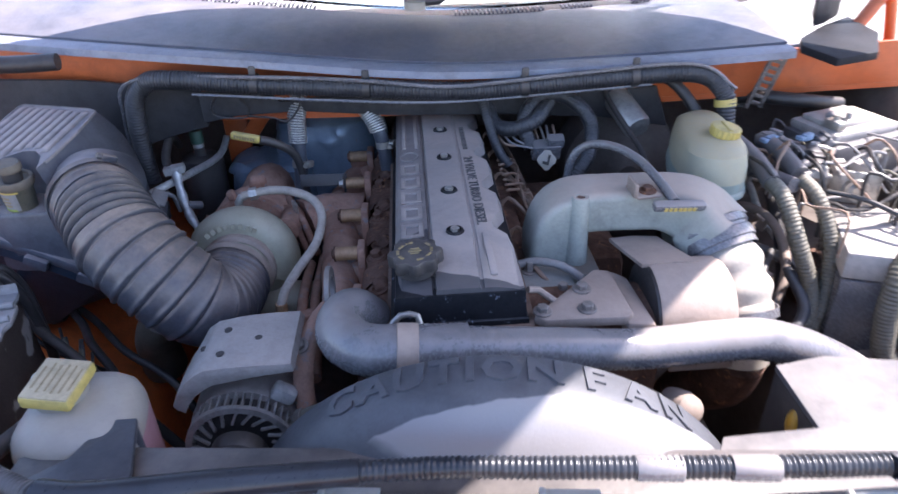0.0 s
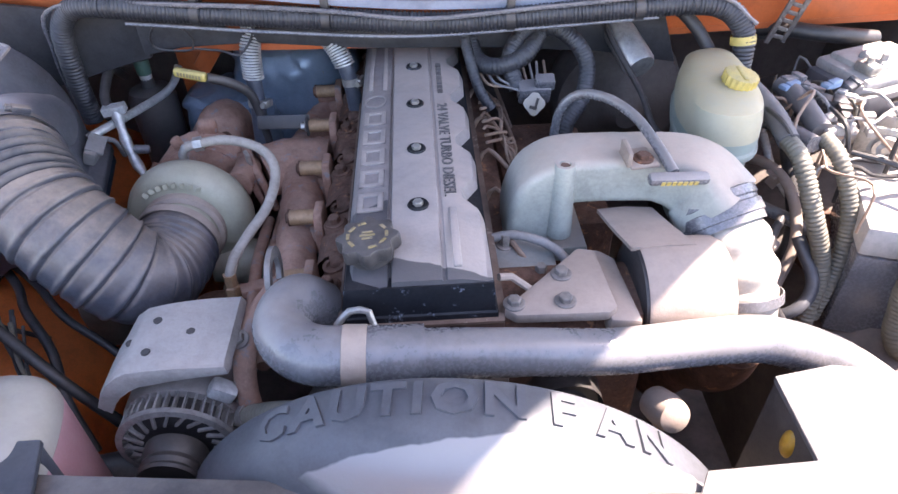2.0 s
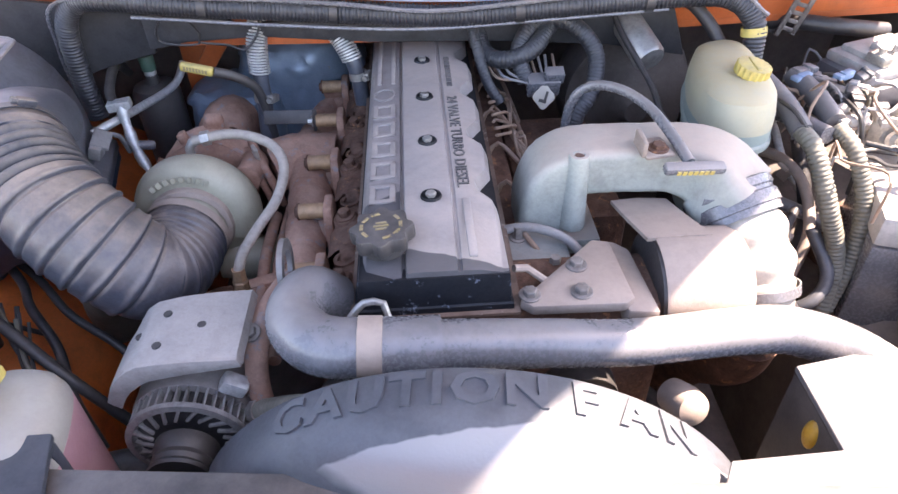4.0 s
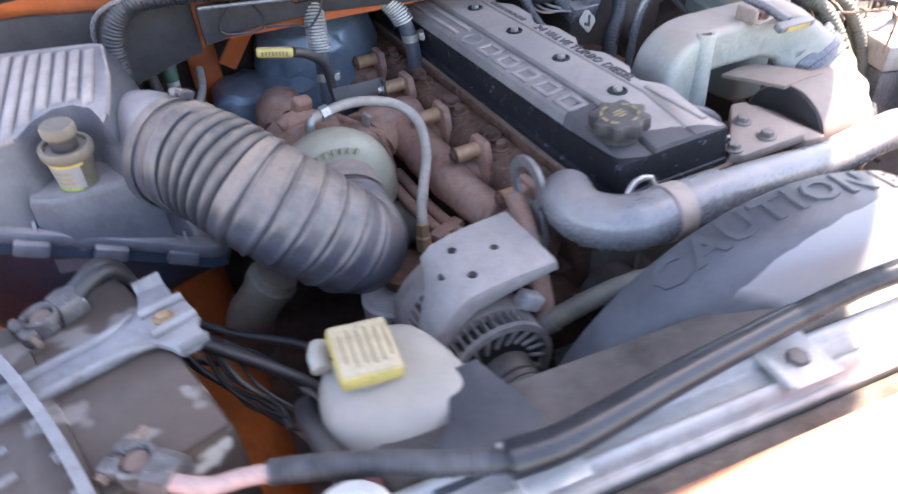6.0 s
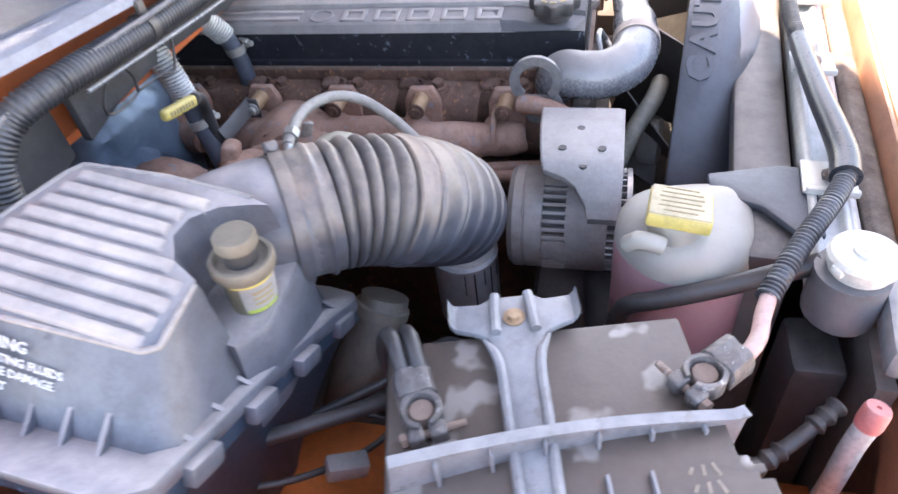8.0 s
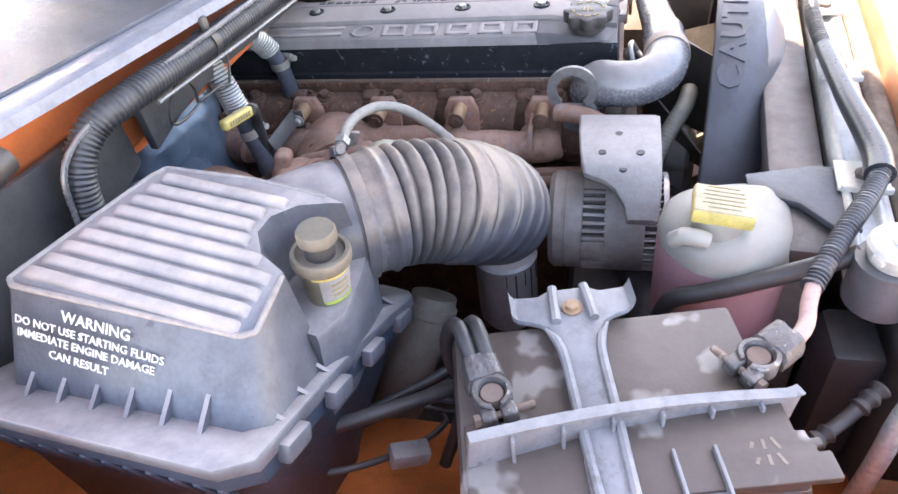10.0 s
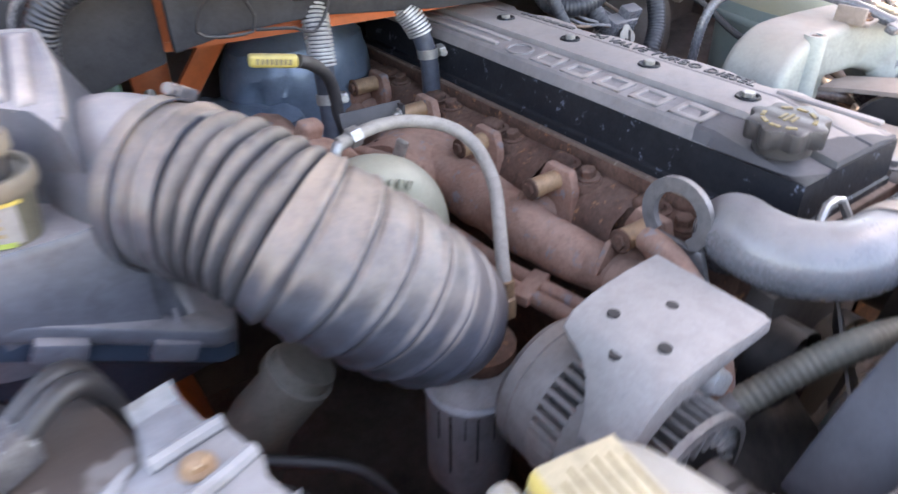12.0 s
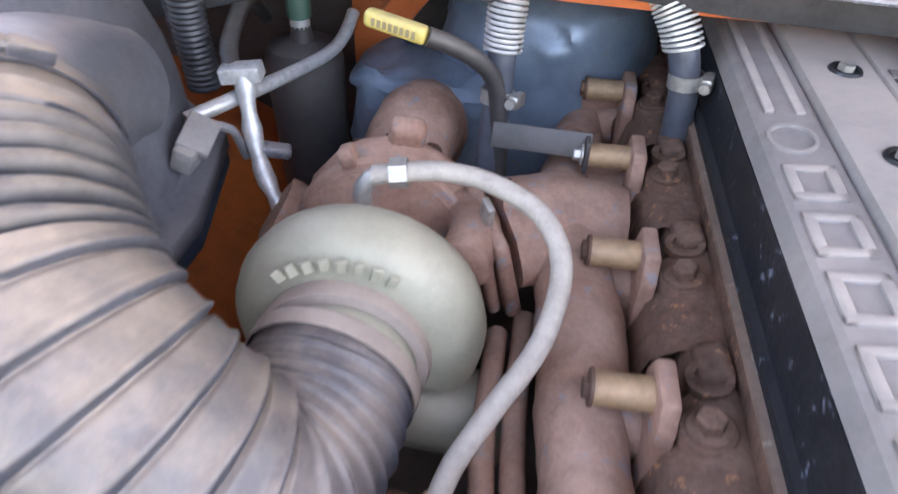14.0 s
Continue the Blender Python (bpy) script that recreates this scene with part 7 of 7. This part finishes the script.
for x, y, z, r in ((0.54, 0.65, 1.075, 30), (0.51, 0.57, 1.015, -20), (0.6, 0.69, 1.05, 60), (0.57, 0.75, 1.1, 10)):
    Shape().box((0.03, 0.018, 0.005), pose(x, y, z, 15, 20, r), 0.0015).box((0.005, 0.018, 0.024), pose(x, y, z, 15, 20, r) @ pose(0.013, 0, -0.012), 0.0015).lathe([(0.006, 0), (0.006, 0.006), (0.004, 0.007)], pose(x, y, z + 0.003, 15, 20, r), 6).done("bracket", M_TAN, low, "tan steel bracket with a bolt")
Shape().box((0.09, 0.07, 0.06), pose(0.62, 0.6, 0.97, 8, 10, 25), 0.015, 3).lathe([(0.03, 0), (0.03, 0.02), (0.02, 0.024)], pose(0.62, 0.6, 1.0, 8, 10), 20).done("casting", M_IRON, low, "oily dark casting")
random.seed(21)
for k in range(16):                                # tangle of thin dusty wires
    x0, y0 = 0.5 + 0.24 * random.random(), 0.53 + 0.2 * random.random()
    q = V(x0, y0, 1.15 + 0.05 * random.random())
    pts = [q]
    hd = random.random() * 6.28
    for _ in range(4):
        hd += 1.6 * (random.random() - 0.5)
        q = q + V(0.028 * math.cos(hd), 0.028 * math.sin(hd), 0.022 * (random.random() - 0.5))
        pts.append(q)
    pts = [pts[0] - V(0, 0, 0.06)] + pts + [pts[-1] - V(0, 0, 0.06)]
    Shape().tube(pts, 0.0018 + 0.0014 * random.random(), 7).done("thin_wire", (M_COPPER, M_LOOMTAN, M_RUBBER, M_LITGREY)[k % 4], cl)
for k in range(8):
    x0, y0 = 0.52 + 0.2 * random.random(), 0.55 + 0.17 * random.random()
    pm_ = pose(x0, y0, 1.17 + 0.02 * random.random(), 20 * random.random() - 10, 20 * random.random() - 10, 180 * random.random())
    Shape().box((0.03, 0.016, 0.014), pm_, 0.003).box((0.012, 0.019, 0.006), pm_ @ pose(0.006, 0, 0.008), 0.0015).box((0.014, 0.011, 0.01), pm_ @ pose(-0.02, 0, 0), 0.002).done("plug", (M_PALETOP, M_LITGREY, M_BLACKPL)[k % 3], cl)
Shape().box((0.06, 0.03, 0.02), pose(0.47, 0.52, 1.04, 10, 0, 35), 0.004).box((0.02, 0.05, 0.006), pose(0.445, 0.5, 1.05, 0, 15, 20), 0.002).done("pipe_clip", M_TAN, cl, "tan metal clip")
hl = thing("headlamp_back", (0.43, 0.25, 0.95), "amber lamp body glimpsed through the shroud gap", "lamp")
Shape().ball((0.35, 0.186, 1.085), (0.009, 0.011, 0.02)).done("amber_lens", M_AMBER, hl)

idl = thing("shroud_side_knob", (0.262, 0.245, 0.95), "pale tan rounded pulley cap behind the shroud", "pulley")
Shape().lathe([(0.005, -0.04), (0.019, -0.035), (0.021, -0.01), (0.018, 0.006), (0.009, 0.011), (0.0001, 0.0115)], along((0.262, 0.252, 1.048), (0.275, 0.2, 1.075)), 22).done("cap", M_TAN, idl)

strap = thing("perforated_strap", (0.63, 0.84, 1.2), "slotted galvanised steel strap on the firewall", "strap")
for k in range(8):
    Shape().box((0.022, 0.003, 0.0065), pose(0.612 - 0.004 * k, 0.835, 1.30 - 0.0125 * k, 0, 18), 0.001).done("rung", M_LEAD, strap)
for dx in (-0.013, 0.013):
    Shape().box((0.009, 0.003, 0.112), pose(0.598 + dx, 0.835, 1.256, 0, 18), 0.001).done("rail", M_LEAD, strap)

# ---- rear left corner ----
har = thing("firewall_wiring_loom", (0, 0.82, 1.3), "thick grey corrugated loom clipped along the firewall", "wiring loom")
corrugated([(-0.543, 0.858, 1.11), (-0.543, 0.857, 1.19), (-0.534, 0.853, 1.262), (-0.503, 0.843, 1.3), (-0.45, 0.824, 1.31), (-0.3, 0.812, 1.298), (-0.12, 0.797, 1.288), (0.02, 0.79, 1.278), (0.1, 0.785, 1.28), (0.25, 0.78, 1.289), (0.4, 0.775, 1.295), (0.455, 0.77, 1.288), (0.485, 0.76, 1.26), (0.49, 0.75, 1.22), (0.49, 0.75, 1.15)], 0.0165, har, M_LOOM, "sleeve", 0.0055, 12)
Shape().tube([(-0.562, 0.86, 1.14), (-0.56, 0.856, 1.232), (-0.522, 0.838, 1.307), (-0.3, 0.795, 1.316), (-0.12, 0.778, 1.306), (0.02, 0.77, 1.292), (0.2, 0.765, 1.303), (0.42, 0.76, 1.313), (0.5, 0.752, 1.27)], 0.0032, 8).done("thin_line", M_PIPE, har, "thin grey tube along the loom")
Shape().tube([(-0.42, 0.82, 1.285), (-0.2, 0.795, 1.272), (0.0, 0.782, 1.262), (0.2, 0.775, 1.27), (0.36, 0.772, 1.278)], 0.0026, 8).done("thin_line", M_PIPE, har)
for q, nx in (((-0.31, 0.8125, 1.299), -0.08), ((-0.122, 0.797, 1.288), -0.06), ((0.145, 0.784, 1.283), 0.05), ((0.33, 0.7775, 1.2925), 0.04)):
    Shape().lathe([(0.0172, -0.006), (0.0185, -0.006), (0.0185, 0.006), (0.0172, 0.006)], along(q, Vector(q) + V(1, -0.05, nx)), 18, caps=False).box((0.012, 0.008, 0.03), Matrix.Translation(Vector(q) + V(0, -0.006, 0.018)), 0.003).done("clip", M_BLACKPL, har, "black plastic loom clip")
Shape().lathe([(0.0182, -0.006), (0.0182, 0.006)], along((0.488, 0.757, 1.245), (0.49, 0.752, 1.225)), 16, caps=False).done("yellow_tape", M_YELLOW, har, "yellow tape band")

fwi = thing("firewall_wires", (-0.33, 0.835, 1.25), "thin dark wires hanging loose below the firewall loom", "wiring")
for pts in ([(-0.365, 0.82, 1.293), (-0.392, 0.83, 1.266), (-0.397, 0.835, 1.243), (-0.376, 0.835, 1.235), (-0.338, 0.835, 1.235), (-0.334, 0.835, 1.251), (-0.35, 0.83, 1.278), (-0.363, 0.82, 1.291)],
            [(-0.28, 0.835, 1.272), (-0.258, 0.838, 1.275), (-0.243, 0.838, 1.268), (-0.247, 0.835, 1.247), (-0.27, 0.83, 1.224), (-0.292, 0.83, 1.232), (-0.335, 0.835, 1.236)]):
    Shape().tube(pts, 0.0019, 7).done("wire", M_RUBBER, fwi)


shield = thing("heat_shield", (-0.3, 0.95, 1.0), "blue-black crinkled heat shield around the downpipe", "heat shield")
def crinkle(q):
    w = noise.noise(q * 48 + V(1, 5, 2)) * 1.5 + 0.5 * abs(noise.noise(q * 85))
    return q + V(0.006 * noise.noise(q * 22) + 0.004 * w, 0.009 * noise.noise(q * 19 + V(3, 0, 0)) + 0.004 * w, 0.006 * noise.noise(q * 27) + 0.003 * w)


S1 = [(-0.425, 0.97), (-0.41, 0.93), (-0.36, 0.905), (-0.29, 0.9), (-0.255, 0.92), (-0.25, 1.0), (-0.30, 1.04), (-0.40, 1.04)]
S2 = [(-0.335, 1.0), (-0.31, 0.955), (-0.24, 0.93), (-0.16, 0.94), (-0.115, 0.98), (-0.11, 1.05), (-0.2, 1.07), (-0.3, 1.06)]
for nm, poly, prof_ in (("front_sheet", S1, ((1.0, 0.93), (1.02, 1.0), (1.0, 1.07), (0.97, 1.092), (0.8, 1.103), (0.4, 1.106))),
                        ("upper_sheet", S2, ((1.0, 0.95), (1.0, 1.08), (0.97, 1.14), (0.88, 1.17), (0.6, 1.188), (0.3, 1.19)))):
    fine_ = [(k0 + (k1 - k0) * t_ / 5, z0 + (z1 - z0) * t_ / 5) for (k0, z0), (k1, z1) in zip(prof_, prof_[1:]) for t_ in range(5)] + [prof_[-1]]
    Shape().rings([[crinkle(q) for q in rounded(poly, k, z, 12)] for k, z in fine_]).done(nm, M_BLUESH, shield, sharp=40)

M_HEATER = material("blue_grey_heater_rubber", (0.045, 0.058, 0.085), (0.07, 0.088, 0.12), 0.4, dust=0.15, scale=20)
for nm, pts, cl_at in (("left", [(-0.245, 0.90, 1.27), (-0.25, 0.872, 1.255), (-0.256, 0.852, 1.225), (-0.258, 0.842, 1.185), (-0.259, 0.834, 1.135), (-0.262, 0.825, 1.09), (-0.265, 0.82, 1.04)], 4),
                       ("right", [(-0.185, 0.9, 1.255), (-0.158, 0.882, 1.25), (-0.13, 0.865, 1.225), (-0.113, 0.852, 1.195), (-0.104, 0.845, 1.16), (-0.102, 0.843, 1.135), (-0.1, 0.843, 1.1)], 4)):
    h = thing("heater_hose", pts[-1], "black heater hose wrapped in a grey spring guard", "heater hose", "heater hoses")
    Shape().tube(pts, 0.0125, 16, 0.006).done("hose", M_HEATER, h)
    sp = smooth_path(pts[:5], 0.0006)
    rad_sp, pitch, d = 0.0155, 0.0043, 0.0
    coil = []
    side = None
    for i, q in enumerate(sp[:-1]):
        tan = (sp[i + 1] - q).normalized()
        side = tan.cross(V(0, 1, 0.3)).normalized() if side is None else (side - tan * side.dot(tan)).normalized()
        nor = side.cross(tan)
        d += (sp[i + 1] - q).length
        if d > 0.118:
            break
        a = 2 * math.pi * d / pitch
        coil.append(q + rad_sp * (side * math.cos(a) + nor * math.sin(a)))
    Shape().tube(coil, 0.0017, 5, 0.004).done("spring_guard", M_TUBEALU, h, "grey coiled spring guard")
    hose_clamp(Vector(pts[cl_at]) + V(0, 0, 0.006), (Vector(pts[5]) - Vector(pts[4])), 0.0132, h, M_STEEL, radians(200))
bs = thing("hose_support_strap", (-0.22, 0.805, 1.11), "dark flat steel strap between hose and manifold stud", "strap")
Shape().box((0.085, 0.004, 0.022), pose(-0.217, 0.806, 1.118, -25, 0, -3), 0.001).box((0.004, 0.02, 0.03), pose(-0.178, 0.802, 1.112), 0.001).done("strap", M_BLACKPL, bs)
bolt((-0.181, 0.8, 1.112), (-1, 0, 0), 0.006, bs, M_STEEL, "nut", 0.008)

ds = thing("engine_dipstick", (-0.33, 0.8, 1.1), "dipstick with yellow lettered handle and black grip", "dipstick")
DM = pose(-0.3375, 0.7915, 1.214, 0, 8, -13)
Shape().box((0.052, 0.012, 0.014), DM, 0.004, 3).done("handle", M_YELLOW, ds, "yellow plastic handle")
g = Shape()
for k in range(8):
    g.box((0.003, 0.0006, 0.006), DM @ pose(-0.017 + 0.0048 * k, -0.0062, 0), 0)
g.done("handle_print", M_INK, ds, "small dark print")
Shape().tube([DM @ V(0.026, 0, 0), (-0.3, 0.79, 1.205), (-0.28, 0.802, 1.19), (-0.262, 0.815, 1.165), (-0.255, 0.82, 1.12), (-0.25, 0.82, 1.05)], 0.0075, 10).done("grip", M_BLACKPL, ds, "black rubber grip")

acl = thing("aircon_lines", (-0.46, 0.8, 1.05), "bare aluminium air conditioning lines with a joint block", "aircon line")
Shape().box((0.036, 0.02, 0.014), pose(-0.479, 0.81, 1.153, 0, -6, 8), 0.002).done("joint_block", M_TUBEALU, acl)
Shape().tube([(-0.515, 0.765, 1.128), (-0.49, 0.8, 1.13), (-0.464, 0.86, 1.125), (-0.442, 0.93, 1.118), (-0.432, 0.965, 1.125), (-0.428, 0.99, 1.14)], 0.0068, 12).done("line", M_TUBEALU, acl)
Shape().tube([(-0.476, 0.808, 1.152), (-0.472, 0.795, 1.12), (-0.46, 0.775, 1.08), (-0.436, 0.755, 1.04), (-0.415, 0.745, 0.99)], lambda s, u: 0.0078 + 0.0016 * math.sin(30 * u), 12).done("line", M_TUBEALU, acl)
Shape().tube([(-0.488, 0.812, 1.15), (-0.5, 0.84, 1.165), (-0.505, 0.9, 1.18), (-0.515, 0.96, 1.14)], 0.008, 10).done("dark_line", M_RUBBER, acl)
Shape().box((0.03, 0.014, 0.012), pose(-0.452, 0.79, 1.09, 10, 15, 20), 0.004, 3).done("clip", M_PIPE, acl)
prt = thing("charge_port", (-0.476, 0.95, 1.1), "dark accumulator can with green service port cap", "service port")
Shape().lathe([(0.0, -0.2), (0.04, -0.2), (0.042, -0.04), (0.036, -0.025), (0.012, -0.02), (0.01, 0.0)], pose(-0.476, 0.955, 1.14), 26).done("can", M_BLACKPL, prt)
Shape().lathe([(0.0105, -0.012), (0.0105, 0.012)], pose(-0.476, 0.955, 1.135), 14).done("collar", M_TUBEALU, prt)
Shape().lathe([(0.0125, 0.01), (0.013, 0.032), (0.011, 0.036), (0.0001, 0.036)], pose(-0.476, 0.955, 1.135), 16).done("green_cap", M_GREEN, prt)
fit_ = thing("air_box_outlet_clamp_bracket", (-0.49, 0.7, 1.15), "dusty grey sensor plug on a bracket at the air box corner", "bracket")
Shape().box((0.026, 0.04, 0.007), pose(-0.488, 0.735, 1.135, 10, 30, 10), 0.002).box((0.018, 0.026, 0.022), pose(-0.493, 0.72, 1.125, 0, 20), 0.004).tube([(-0.488, 0.75, 1.135), (-0.478, 0.77, 1.12), (-0.48, 0.79, 1.08)], 0.004, 8).done("bracket", M_LITGREY, fit_)
lw = thing("left_side_cables", (-0.5, 0.3, 0.95), "black cables and hoses over the inner fender", "wiring")
for pts, r in (([(-0.68, 0.66, 1.02), (-0.6, 0.58, 0.998), (-0.56, 0.52, 1.0), (-0.5, 0.45, 0.99), (-0.46, 0.38, 0.97), (-0.42, 0.33, 0.93)], 0.0065),
               ([(-0.7, 0.64, 1.09), (-0.645, 0.54, 1.085), (-0.6, 0.475, 1.075), (-0.54, 0.44, 1.04), (-0.47, 0.4, 0.99), (-0.4, 0.38, 0.9)], 0.0075),
               ([(-0.67, 0.66, 1.0), (-0.59, 0.6, 0.985), (-0.52, 0.53, 0.972), (-0.44, 0.48, 0.95), (-0.4, 0.46, 0.88)], 0.006),
               ([(-0.72, 0.66, 1.06), (-0.69, 0.57, 1.05), (-0.64, 0.52, 1.02), (-0.6, 0.5, 1.0), (-0.55, 0.52, 0.94)], 0.0035)):
    Shape().tube(pts, r, 10).done("cable", M_RUBBER, lw)
random.seed(33)
for k in range(7):                                 # thin wires drooping over the apron
    a = V(-0.6 + 0.012 * k, 0.52 - 0.01 * k, 1.02)
    b_ = V(-0.5 + 0.01 * k, 0.37 - 0.012 * k, 0.96)
    pts = [a.lerp(b_, u) + V(0.02 * (random.random() - 0.5), 0.02 * (random.random() - 0.5), -0.03 * math.sin(math.pi * u) + 0.012 * random.random()) for u in (0, 0.25, 0.5, 0.75, 1)]
    Shape().tube(pts, 0.0022 + 0.001 * (k % 2), 7).done("thin_wire", (M_RUBBER, M_LOOM, M_LOOMTAN)[k % 3], lw)
Shape().box((0.02, 0.04, 0.02), pose(-0.655, 0.52, 1.03, 20, 0, 30), 0.003).done("connector", M_LITGREY, lw)
M_TRIM = material("matt_black_trim", (0.012, 0.014, 0.02), (0.018, 0.021, 0.029), 0.65, dust=0.03, scale=12, spec=0.2)
trim = thing("cowl_corner_trim", (0.72, 0.85, 1.33), "black plastic trim at the cowl corner", "trim")
Shape().prism([(0.625, 0.80), (0.64, 0.715), (0.725, 0.742), (0.8, 0.86), (0.82, 0.99), (0.735, 0.93), (0.65, 0.85)], 0.014, pose(0, 0, 1.31), 0.003).done("plate", M_TRIM, trim)
Shape().prism([(0.7, 0.905), (0.74, 0.932), (0.8, 0.99), (0.805, 1.05), (0.75, 1.0)], 0.05, pose(0, 0, 1.324, 0, 0, 0), 0.006).done("pillar_foot", M_TRIM, trim, "black plastic pillar foot")
seal = thing("hood_seal", (-0.75, 0.85, 1.36), "black rubber hood seal at the cowl corner", "seal")
Shape().tube([(-0.86, 0.80, 1.36), (-0.7, 0.81, 1.352), (-0.62, 0.815, 1.352)], 0.014, 10).done("seal", M_RUBBER, seal)
